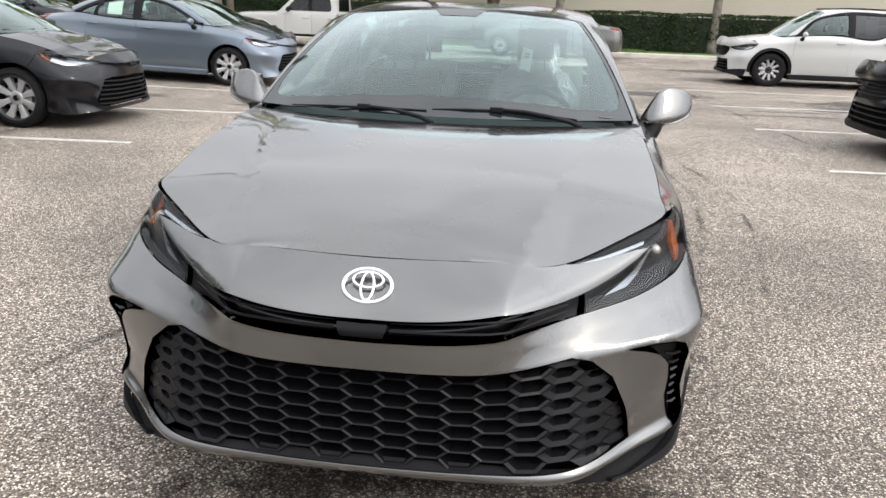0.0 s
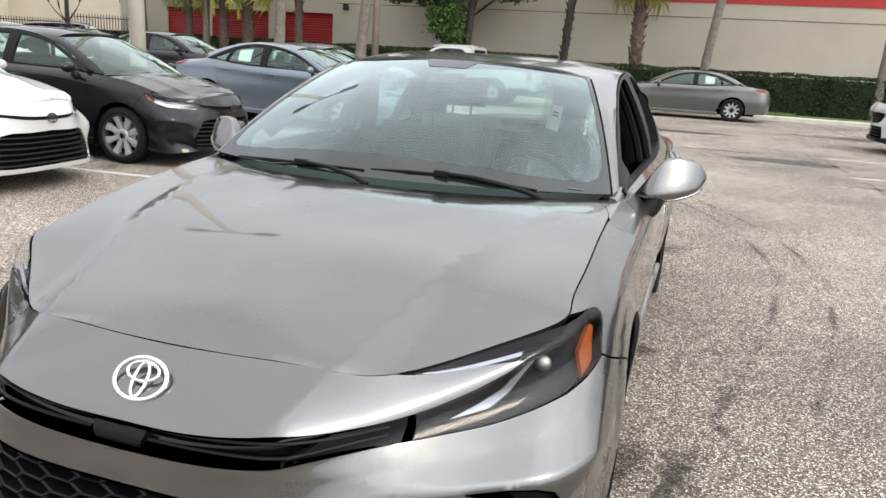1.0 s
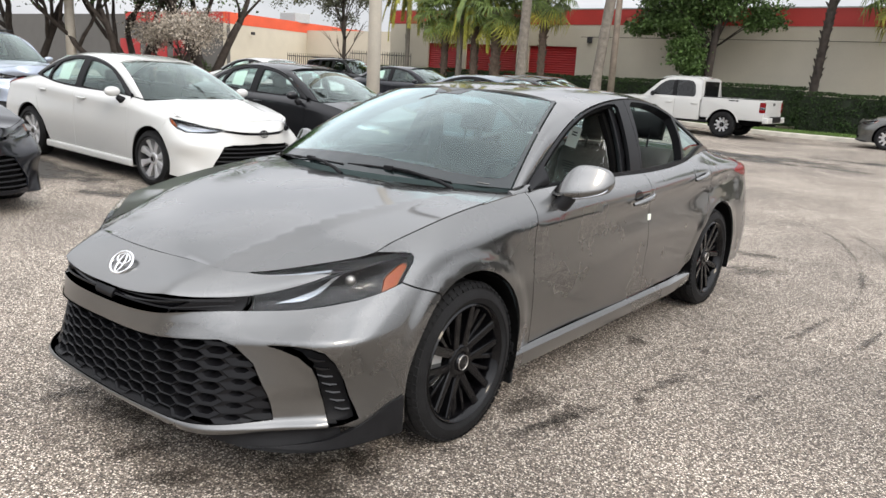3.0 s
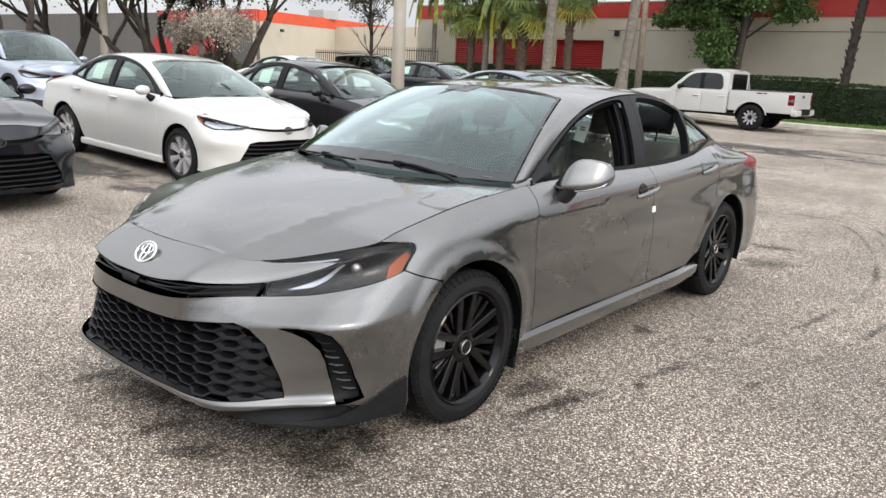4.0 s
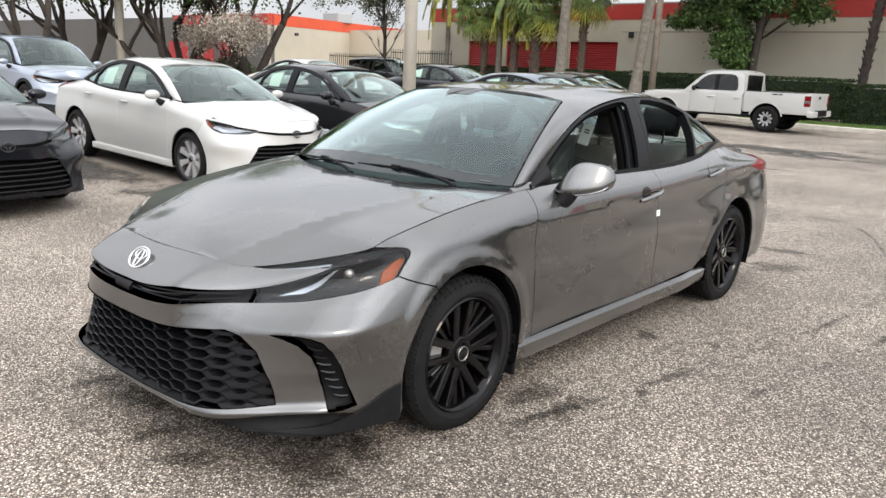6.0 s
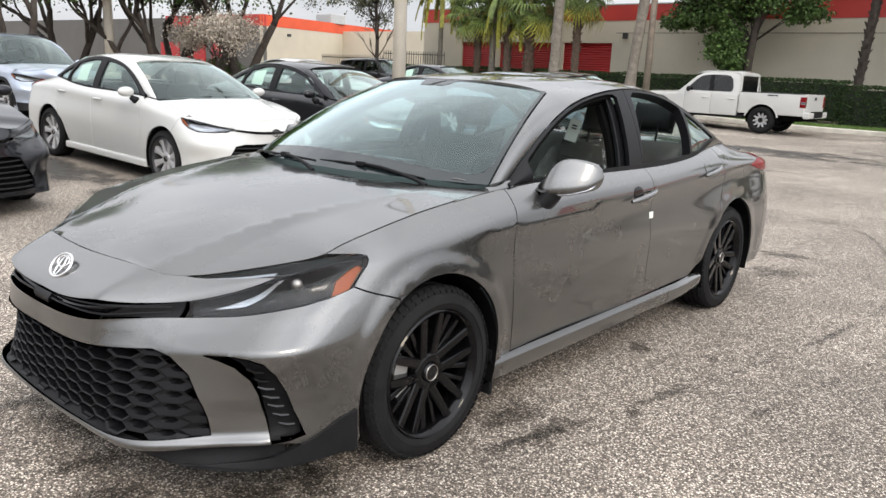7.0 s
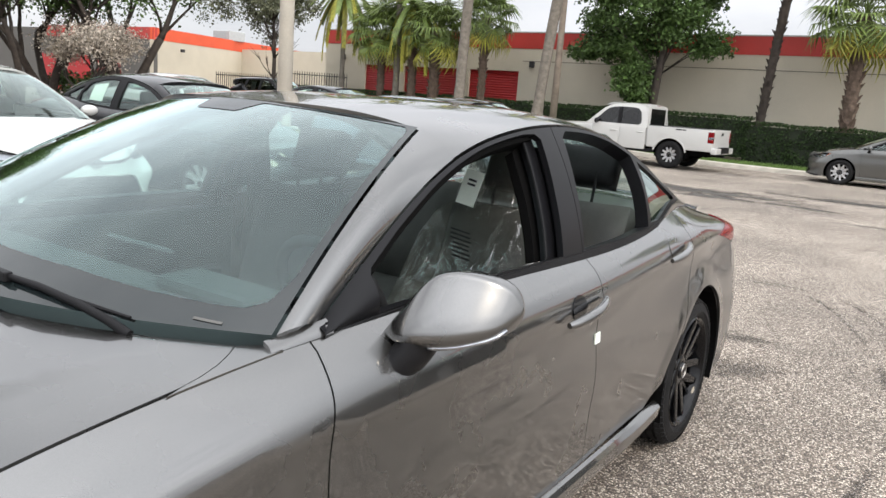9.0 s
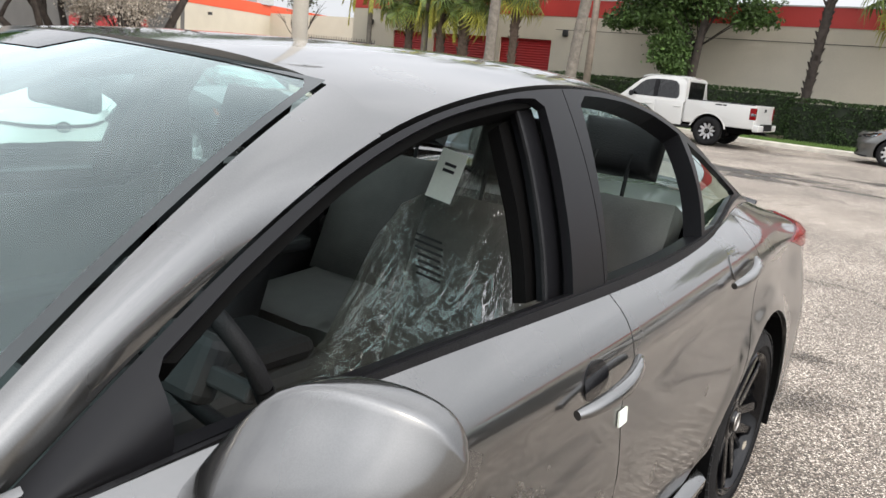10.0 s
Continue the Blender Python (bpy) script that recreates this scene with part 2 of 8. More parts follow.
M_BOOT = surf("palm_boots", (0.115, 0.082, 0.062), 0.9, vary=0.4, scale=9, fine=50, bump=1.0)
M_LEAF = surf("green_leaves", (0.062, 0.108, 0.028), 0.55, vary=0.3, scale=1.2, island=0.55, spec=0.3)
M_HEDGE = surf("hedge_leaves", (0.026, 0.046, 0.015), 0.65, vary=0.4, scale=1.0, island=0.6, spec=0.15)
# near-black green that stands for the shade deep between the leaves
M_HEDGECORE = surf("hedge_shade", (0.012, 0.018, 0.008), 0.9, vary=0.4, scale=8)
M_FROND = surf("palm_fronds", (0.12, 0.17, 0.035), 0.5, vary=0.25, scale=1.0, island=0.45)
M_FRONDY = surf("yellowing_fronds", (0.34, 0.33, 0.05), 0.5, vary=0.25, scale=1.0, island=0.4)
M_DRY = surf("dry_grey_leaves", (0.33, 0.29, 0.24), 0.8, vary=0.3, scale=1.5, island=0.45)
M_FLOWER = surf("grey_green_leaves", (0.13, 0.14, 0.085), 0.7, vary=0.3, scale=1.5, island=0.5)
M_SIGN = surf("white_sign", (0.78, 0.78, 0.76), 0.5, vary=0.05)
M_STEEL = surf("galvanised_steel", (0.45, 0.45, 0.44), 0.45, metal=0.6, vary=0.15, scale=6)
M_ROOFUNIT = surf("grey_sheet_metal", (0.40, 0.41, 0.41), 0.5, vary=0.1)

P_GREY = car_paint("gunmetal_paint", (0.103, 0.1025, 0.100), 0.90, 0.27, 0.05, 1.86)
P_WHITE = car_paint("white_paint", (0.49, 0.49, 0.475), 0.0, 0.4, 0.02)
P_BLACK = car_paint("black_paint", (0.005, 0.005, 0.0065), 0.2, 0.3, 0.2, 1.38)
P_NAVY = car_paint("dark_grey_paint", (0.010, 0.011, 0.015), 0.4, 0.3, 0.2, 1.4)
P_BLUE = car_paint("slate_blue_paint", (0.15, 0.18, 0.215), 0.6, 0.33, 0.2)
P_SILVERBLUE = car_paint("pale_blue_grey_paint", (0.32, 0.36, 0.43), 0.6, 0.33, 0.2)
P_DKGREY = car_paint("mid_grey_paint", (0.12, 0.12, 0.115), 0.6, 0.33, 0.2)
M_RUBBER = surf("tyre_rubber", (0.011, 0.011, 0.0115), 0.65, vary=0.3, scale=12, fine=150, bump=0.4, spec=0.14)
M_WHEEL = surf("gloss_black_wheel", (0.003, 0.003, 0.0035), 0.08, vary=0.1, spec=0.24)
M_TRIM = surf("black_plastic", (0.010, 0.010, 0.011), 0.5, vary=0.2, scale=20, fine=300, bump=0.2, spec=0.14)
M_GLOSSBLACK = surf("gloss_black", (0.005, 0.005, 0.006), 0.10, vary=0.1, spec=0.35)
M_FRIT = surf("black_glass_border", (0.012, 0.017, 0.018), 0.04, vary=0.1, spec=0.75)
M_SATIN = surf("satin_black", (0.006, 0.006, 0.007), 0.36, vary=0.1, spec=0.18)
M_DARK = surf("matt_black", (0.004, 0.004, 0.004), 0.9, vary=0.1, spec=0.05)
M_CHROME = surf("chrome", (0.82, 0.82, 0.82), 0.12, metal=1.0, vary=0.03)
M_ALLOY = surf("silver_alloy", (0.50, 0.50, 0.51), 0.30, metal=0.45, vary=0.05)
M_DISC = surf("brake_disc", (0.35, 0.33, 0.31), 0.4, metal=0.9, vary=0.15, scale=20)
M_AMBER = surf("amber_reflector", (0.25, 0.048, 0.003), 0.30, vary=0.15, scale=60, spec=0.2)
M_REDLENS = surf("red_lens", (0.16, 0.004, 0.006), 0.15, vary=0.1, spec=0.4)
M_LAMPCHROME = surf("lamp_reflector", (0.34, 0.35, 0.37), 0.2, metal=0.9, vary=0.1, scale=40)
M_WINDSHIELD = glass_mat("windshield_glass", (0.70, 0.93, 0.90), 0.0, 2.35, (0.86, 1.0, 1.0))
M_GLASS = glass_mat("window_glass", (0.74, 0.86, 0.83), 0.0, 1.9, (0.88, 1.0, 0.97))
M_DKGLASS = glass_mat("privacy_glass", (0.10, 0.11, 0.11), 0.0, 1.3)
M_LENS = glass_mat("lamp_lens", (0.93, 0.95, 0.96), 0.0, 0.6)
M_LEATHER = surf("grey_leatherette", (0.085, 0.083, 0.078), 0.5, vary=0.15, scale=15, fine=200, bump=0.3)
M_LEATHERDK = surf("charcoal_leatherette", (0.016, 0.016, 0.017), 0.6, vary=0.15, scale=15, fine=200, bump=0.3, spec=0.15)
M_DASH = surf("dashboard_plastic", (0.020, 0.021, 0.022), 0.7, vary=0.15, scale=15)
M_PAPER = surf("paper_sticker", (0.74, 0.78, 0.70), 0.6, vary=0.05)
M_HEAD = surf("grey_headliner", (0.14, 0.137, 0.13), 0.9, vary=0.08, fine=200)


def wrap_mat(name):
    """Crinkled clear plastic sheet: see-through, with milky folds and sharp glints."""
    m, n, l, b = node_mat(name)
    n.remove(b)
    out = n["Material Output"]
    tc, no = n.new("ShaderNodeTexCoord"), n.new("ShaderNodeTexNoise")
    mp = n.new("ShaderNodeMapping")
    mp.inputs["Scale"].default_value = (8.0, 8.0, 1.3)
    mp.inputs["Rotation"].default_value = (0.25, 0.35, 0.0)
    no.inputs["Scale"].default_value, no.inputs["Detail"].default_value, no.inputs["Distortion"].default_value = 2.4, 3, 0.7
    l.new(tc.outputs["Object"], mp.inputs["Vector"])
    l.new(mp.outputs["Vector"], no.inputs["Vector"])
    bp = n.new("ShaderNodeBump")
    bp.inputs["Strength"].default_value, bp.inputs["Distance"].default_value = 1.0, 0.022
    l.new(no.outputs["Fac"], bp.inputs["Height"])
    tr, gl, df = n.new("ShaderNodeBsdfTransparent"), n.new("ShaderNodeBsdfGlossy"), n.new("ShaderNodeBsdfDiffuse")
    tr.inputs["Color"].default_value = (0.92, 0.92, 0.90, 1)
    gl.inputs["Roughness"].default_value = 0.17
    df.inputs["Color"].default_value = (0.75, 0.74, 0.66, 1)
    l.new(bp.outputs["Normal"], gl.inputs["Normal"])
    r = n.new("ShaderNodeMapRange")
    r.inputs["From Min"].default_value, r.inputs["From Max"].default_value = 0.56, 0.72
    r.inputs["To Min"].default_value, r.inputs["To Max"].default_value = 0.05, 0.28
    l.new(no.outputs["Fac"], r.inputs["Value"])
    m1, m2 = n.new("ShaderNodeMixShader"), n.new("ShaderNodeMixShader")
    m2.inputs["Fac"].default_value = 0.15
    l.new(r.outputs["Result"], m1.inputs["Fac"])
    l.new(tr.outputs[0], m1.inputs[1])
    l.new(df.outputs[0], m1.inputs[2])
    l.new(m1.outputs[0], m2.inputs[1])
    l.new(gl.outputs[0], m2.inputs[2])
    l.new(m2.outputs[0], out.inputs["Surface"])
    return m


M_WRAP = wrap_mat("clear_plastic_wrap")
M_INK = surf("printed_ink", (0.02, 0.02, 0.02), 0.7, vary=0.1)
M_BEIGE = surf("pale_grey_leatherette", (0.075, 0.073, 0.068), 0.55, vary=0.12, scale=15, fine=200, bump=0.3)


# ---- small mesh helpers ----
def mesh_ob(name, verts, faces, mat, smooth=False):
    me = bpy.data.meshes.new(name)
    me.from_pydata([tuple(v) for v in verts], [], [tuple(f) for f in faces])
    for x in (mat if isinstance(mat, (list, tuple)) else (mat,)):
        me.materials.append(x)
    if smooth:
        me.polygons.foreach_set("use_smooth", [True] * len(me.polygons))
    me.update()
    return new(name, me)


def part(name, bm, mat, parent=None, label="", smooth=False):
    me = bpy.data.meshes.new(name)
    bm.normal_update()
    bm.to_mesh(me)
    bm.free()
    me.materials.append(mat)
    if smooth:
        me.polygons.foreach_set("use_smooth", [True] * len(me.polygons))
    ob = new(name, me)
    if parent:
        ob.parent = parent
    if label:
        tagged(ob, label)
    return ob


def child(ob, parent, label=""):
    ob.parent = parent
    return tagged(ob, label) if label else ob


def thing(name, m=None, label="", category="", group="", kind=""):
    e = new(name)
    e.empty_display_size = 0.2
    if m is not None:
        e.matrix_basis = m
    return tagged(e, label, category, group, kind)


def box(bm, x0, x1, y0, y1, z0, z1, bevel=0.0):
    vs = bmesh.ops.create_cube(bm, size=1.0, matrix=Matrix.LocRotScale(((x0 + x1) / 2, (y0 + y1) / 2, (z0 + z1) / 2), None, (x1 - x0, y1 - y0, z1 - z0)))["verts"]
    if bevel:
        es = list({e for v in vs for e in v.link_edges})
        bmesh.ops.bevel(bm, geom=es, offset=bevel, segments=2, affect="EDGES", profile=0.5)
    return bm


def boxm(x0, x1, y0, y1, z0, z1, bevel=0.0):
    return box(bmesh.new(), x0, x1, y0, y1, z0, z1, bevel)


def tube(points, radii, sides=10, cap=True):
    """A tube along points with a radius at each: verts, faces."""
    pts = [Vector(p) for p in points]
    verts, faces, prev = [], [], None
    for i, p in enumerate(pts):
        d = (pts[min(i + 1, len(pts) - 1)] - pts[max(i - 1, 0)]).normalized()
        a = d.orthogonal().normalized() if prev is None else (prev - d * prev.dot(d)).normalized()
        prev, b = a, d.cross(a)
        for k in range(sides):
            th = 2 * math.pi * k / sides
            verts.append(p + (a * math.cos(th) + b * math.sin(th)) * radii[i])
    for i in range(len(pts) - 1):
        for k in range(sides):
            k2 = (k + 1) % sides
            faces.append((i * sides + k, i * sides + k2, (i + 1) * sides + k2, (i + 1) * sides + k))
    if cap:
        faces.append(tuple(range(sides - 1, -1, -1)))
        faces.append(tuple((len(pts) - 1) * sides + k for k in range(sides)))
    return verts, faces


def merge(parts):
    verts, faces = [], []
    for v, f in parts:
        o = len(verts)
        verts += list(v)
        faces += [tuple(i + o for i in q) for q in f]
    return verts, faces


def smoothstep(a, b, x):
    t = min(1.0, max(0.0, (x - a) / (b - a)))
    return t * t * (3 - 2 * t)


# ---- the ground ----
KERB_Y = 25.9


def ground_z(x, y):
    """The lot climbs gently towards the row of parked cars and the building corner."""
    return 0.17 * smoothstep(-4.6, -11.0, x)


def ground():
    xs = sorted(set([-600, -300, -150, -90, -60] + list(range(-45, 31, 1)) + [40, 60, 100, 200, 400, 700]))
    ys = sorted(set([-500, -200, -80, -40, -20] + list(range(-12, 46, 1)) + [60, 100, 200, 400, 800]))
    verts = [(x, y, ground_z(x, y)) for y in ys for x in xs]
    nx = len(xs)
    faces = [(j * nx + i, j * nx + i + 1, (j + 1) * nx + i + 1, (j + 1) * nx + i) for j in range(len(ys) - 1) for i in range(nx - 1)]
    return tagged(mesh_ob("ground", verts, faces, M_ASPHALT, True), "worn exposed-aggregate asphalt of a car lot", "ground", kind="structure")


ground()


def ribbon(name, pts, width, mat, lift, label, category, ragged=0.0, kind="structure"):
    """A thin painted or stained strip laid on the ground along points."""
    rnd = random.Random(len(pts) * 7 + int(pts[0][0] * 10))
    verts, faces = [], []
    P = [Vector((p[0], p[1], 0)) for p in pts]
    fine = []
    for a, b in zip(P, P[1:]):
        n = max(1, int((b - a).length / 0.12))
        fine += [a.lerp(b, k / n) for k in range(n)]
    fine.append(P[-1])
    for i, p in enumerate(fine):
        d = (fine[min(i + 1, len(fine) - 1)] - fine[max(i - 1, 0)]).normalized()
        s = Vector((-d.y, d.x, 0))
        for k in (-1, 1):
            q = p + s * k * (width / 2) * (1 + ragged * rnd.uniform(-1, 1))
            verts.append((q.x, q.y, ground_z(q.x, q.y) + lift))
    for i in range(len(fine) - 1):
        faces.append((2 * i, 2 * i + 2, 2 * i + 3, 2 * i + 1))
    return tagged(mesh_ob(name, verts, faces, mat), label, category, kind=kind)


def stain(x, y, rx, ry, mat, seed, label, turn=0.0):
    """A flat irregular mark on the ground, strongest in its middle."""
    rnd = random.Random(seed)
    n, rings = 20, 4
    verts, faces, fade = [(0, 0)], [], [1.0]
    for r in range(1, rings + 1):
        for k in range(n):
            a = 2 * math.pi * k / n
            q = r / rings * (1 + 0.18 * math.sin(2 * a + seed) + 0.12 * math.sin(5 * a + 2 * seed))
            verts.append((rx * q * math.cos(a), ry * q * math.sin(a)))
            fade.append(1 - r / rings)
    for k in range(n):
        faces.append((0, 1 + k, 1 + (k + 1) % n))
        for r in range(rings - 1):
            o = 1 + r * n
            faces.append((o + k, o + n + k, o + n + (k + 1) % n, o + (k + 1) % n))
    c, s2 = math.cos(radians(turn)), math.sin(radians(turn))
    pts = []
    for u, v in verts:
        px, py = x + c * u - s2 * v, y + s2 * u + c * v
        pts.append((px, py, ground_z(px, py) + 0.003 + 0.0003 * (seed % 7)))
    ob = mesh_ob("stain", pts, faces, mat)
    at = ob.data.attributes.new("fade", "FLOAT", "POINT")
    at.data.foreach_set("value", fade)
    return tagged(ob, label, "stain", kind="structure")


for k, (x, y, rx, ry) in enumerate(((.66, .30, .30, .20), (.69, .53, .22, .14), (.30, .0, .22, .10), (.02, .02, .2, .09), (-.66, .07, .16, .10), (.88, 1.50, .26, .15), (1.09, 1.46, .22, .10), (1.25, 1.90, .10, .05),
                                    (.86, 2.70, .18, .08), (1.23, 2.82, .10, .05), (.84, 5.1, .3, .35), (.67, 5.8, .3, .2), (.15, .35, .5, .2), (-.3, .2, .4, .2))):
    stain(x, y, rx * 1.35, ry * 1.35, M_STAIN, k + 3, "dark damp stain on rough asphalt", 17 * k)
for k, (x, y, rx, ry) in enumerate(((-7.5, 2.9, 3.6, 1.0), (-7.2, 5.6, 3.4, .9), (-7.0, 9.2, 3.6, 1.2), (-7.4, .2, 3.4, .9), (6.5, 12.5, 3.2, 1.6), (6.8, 9.6, 3.0, 1.1), (-3.0, 16.5, 3.5, 1.6), (5.5, 20.0, 4.0, 1.0), (2.5, 13.0, 2.2, .8), (0.5, 18.0, 3.0, .7))):
    stain(x, y, rx, ry, M_DIRT, k + 40, "broad dark worn patch of asphalt in the stalls", 3)


lane = random.Random(8)
for k in range(16):
    stain(lane.uniform(-6, 5.5), lane.uniform(8.5, 23), lane.uniform(1.0, 2.8), lane.uniform(.10, .34), M_DIRT, 70 + k, "long dark streak of worn asphalt in the lane", lane.uniform(-8, 12))


def track(pts, width, label):
    rnd = random.Random(3)
    P = [Vector(p) for p in pts]
    fine = []
    for i in range(len(P) - 1):
        p0, p1, p2, p3 = P[max(i - 1, 0)], P[i], P[i + 1], P[min(i + 2, len(P) - 1)]
        for k in range(14):
            t = k / 14
            fine.append(0.5 * ((2 * p1) + (p2 - p0) * t + (2 * p0 - 5 * p1 + 4 * p2 - p3) * t * t + (3 * p1 - p0 - 3 * p2 + p3) * t**3))
    verts, faces, fade = [], [], []
    for i, p in enumerate(fine):
        d = (fine[min(i + 1, len(fine) - 1)] - fine[max(i - 1, 0)]).normalized()
        s2 = Vector((-d.y, d.x))
        for k, f in ((-1, 0), (0, 1.0), (1, 0)):
            q = p + s2 * k * width * rnd.uniform(.8, 1.2)
            verts.append((q.x, q.y, ground_z(q.x, q.y) + 0.0055))
            fade.append(f * (0.66 + 0.30 * math.sin(i * 0.37) * math.sin(i * 0.11)))
    for i in range(len(fine) - 1):
        for k in range(2):
            faces.append((i * 3 + k, i * 3 + k + 1, i * 3 + 4 + k, i * 3 + 3 + k))
    ob = mesh_ob("tyre_track", verts, faces, M_TRACK)
    at = ob.data.attributes.new("fade", "FLOAT", "POINT")
    at.data.foreach_set("value", fade)
    tagged(ob, label, "tyre track", kind="structure")


TRACK = [(.14, 7.9), (.75, 7.7), (1.15, 7.0), (1.50, 5.9), (1.66, 4.8), (1.60, 3.9), (1.44, 2.95), (1.26, 2.2), (1.13, 1.6), (1.01, 1.2), (.88, .8)]
track(TRACK, .07, "faint dark curved tyre track on asphalt")
track([(x + .24 + .02 * i, y + .05) for i, (x, y) in enumerate(TRACK[:8])], .06, "faint dark curved tyre track on asphalt")
track([(-2.2, -.9), (-1.6, .5), (-1.3, 2.0), (-1.5, 4.0)], .06, "faint dark tyre track beside the sedan")
track([(3.14, 15.0), (3.19, 14.0), (3.27, 12.3), (3.38, 10.8), (3.44, 9.2), (3.55, 8.4), (3.62, 7.2)], .07, "dark ragged seam between two pavings")
track([(-6.0, 18.2), (-3.9, 19.3), (-1.3, 20.0), (2.0, 20.3)], .10, "dark tyre track along the drive lane")
track([(-4.5, 20.8), (-1.0, 21.6), (3.0, 21.9)], .10, "dark tyre track along the drive lane")
stain(-2.2, 15.6, 1.5, .8, M_DIRT, 61, "broad dark worn patch of asphalt in the lane", 10)

# stall lines of the two rows
for x0, y0, x1, y1 in ((-9.5, 4.95, -3.7, 5.45), (-9.6, 7.45, -3.5, 7.9), (-9.3, 10.0, -3.3, 10.45), (-9.2, 12.6, -3.1, 13.0)):
    ribbon("stall_line", [(x0, y0), (x1, y1)], 0.10, M_LINE, 0.006, "worn white painted stall line on asphalt", "road marking", 0.25)
for y0 in (6.04, 8.85, 11.5, 14.2):
    ribbon("stall_line", [(3.25, y0), (8.8, y0 + 0.25)], 0.10, M_LINE, 0.006, "worn white painted stall line on asphalt", "road marking", 0.25)


def kerb():
    verts, faces = [], []
    prof = [(0, -0.05), (0.015, 0.12), (0.05, 0.15), (0.16, 0.15), (0.17, 0.0)]
    xs = list(range(-34, 45, 2))
    for x in xs:
        for dy, z in prof:
            verts.append((x, KERB_Y + dy, z + ground_z(x, KERB_Y)))
    n = len(prof)
    for i in range(len(xs) - 1):
        for k in range(n - 1):
            faces.append((i * n + k, (i + 1) * n + k, (i + 1) * n + k + 1, i * n + k + 1))
    tagged(mesh_ob("kerb", verts, faces, M_KERB), "pale concrete kerb along the planting strip", "kerb", kind="structure")
    verts = [(x, y, ground_z(x, y) + 0.13) for y in (KERB_Y + 0.165, 30.8) for x in xs]
    m = len(xs)
    tagged(mesh_ob("planting_bed", verts, [(i, i + 1, m + i + 1, m + i) for i in range(m - 1)], M_SOIL), "dark soil of the planting strip", "soil", kind="structure")


kerb()


def leaf_cloud(rnd, n, place, size, mat, name, flat=0.0, long=1.6):
    """n small folded leaves at places given by a function: one mesh."""
    verts, faces = [], []
    for _ in range(n):
        c = Vector(place(rnd))
        s = size * rnd.uniform(0.6, 1.3)
        a = Vector((rnd.gauss(0, 1), rnd.gauss(0, 1), rnd.gauss(0, 1 - flat))).normalized()
        b = a.orthogonal().normalized()
        b.rotate(Matrix.Rotation(rnd.uniform(0, 6.28), 3, a))
        k = a.cross(b) * s * 0.25
        o = len(verts)
        verts += [c - a * s * long / 2, c + b * s / 2 + k, c + a * s * long / 2, c - b * s / 2 + k]
        faces += [(o, o + 1, o + 2), (o, o + 2, o + 3)]
    return mesh_ob(name, verts, faces, mat)


def grass_strip():
    rnd = random.Random(4)
    verts, faces = [], []
    for _ in range(22000):
        x, y = rnd.uniform(-14, 4), rnd.uniform(KERB_Y + 0.2, KERB_Y + 1.95)
        z = ground_z(x, y) + 0.13
        h, a = rnd.uniform(0.03, 0.10), rnd.uniform(0, 6.28)
        dx, dy = 0.014 * math.cos(a), 0.014 * math.sin(a)
        o = len(verts)
        verts += [(x - dx, y - dy, z), (x + dx, y + dy, z), (x + rnd.uniform(-.04, .04), y + rnd.uniform(-.04, .04), z + h)]
        faces.append((o, o + 1, o + 2))
    tagged(mesh_ob("grass", verts, faces, M_GRASS), "short green grass along the kerb", "grass", kind="stuff")
    xs = list(range(-34, 45, 2))
    v = [(x, y, ground_z(x, y) + 0.137) for y in (KERB_Y + 0.19, KERB_Y + 2.0) for x in xs]
    m = len(xs)
    tagged(mesh_ob("lawn", v, [(i, i + 1, m + i + 1, m + i) for i in range(m - 1)], surf("turf", (0.07, 0.12, 0.03), 0.9, vary=0.4, scale=5, fine=60, bump=1.0)), "green turf beside the kerb", "grass", kind="structure")


grass_strip()


def hedge(x0, x1, y, label):
    h = thing("hedge", pose(0, 0, 0), label, "hedge")
    rnd = random.Random(int(x0 * 3) + 50)
    z0 = ground_z(x0, y) + 0.1
    ln = x1 - x0
    # added box inside the leaves, coloured as the hedge's inner shade
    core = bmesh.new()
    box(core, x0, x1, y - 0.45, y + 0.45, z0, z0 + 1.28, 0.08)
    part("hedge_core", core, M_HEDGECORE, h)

    def place(r):
        side = r.random()
        x = r.uniform(x0 - 0.15, x1 + 0.15)
        top = z0 + 1.36 + 0.07 * noise.noise((x * 0.9, 0, 0))
        if side < 0.68:
            zz = r.uniform(z0, top)
            return (x, y - 0.5 + 0.10 * noise.noise((x * 2.2, zz * 2.2, 3)) + r.uniform(-.04, .06), zz)
        return (x, r.uniform(y - 0.55, y + 0.5), top + r.uniform(-.06, .06))
    child(leaf_cloud(rnd, int(ln * 900), place, 0.055, M_HEDGE, "foliage"), h)
    return h


for a, b in ((-26.5, -14.0), (-14.0, -4.6), (-4.6, 5.0), (5.0, 14.5)):
    hedge(a, b, 28.35, "dense clipped dark green hedge in front of a cream wall")


# ---- buildings ----
WALL_Y = 30.7


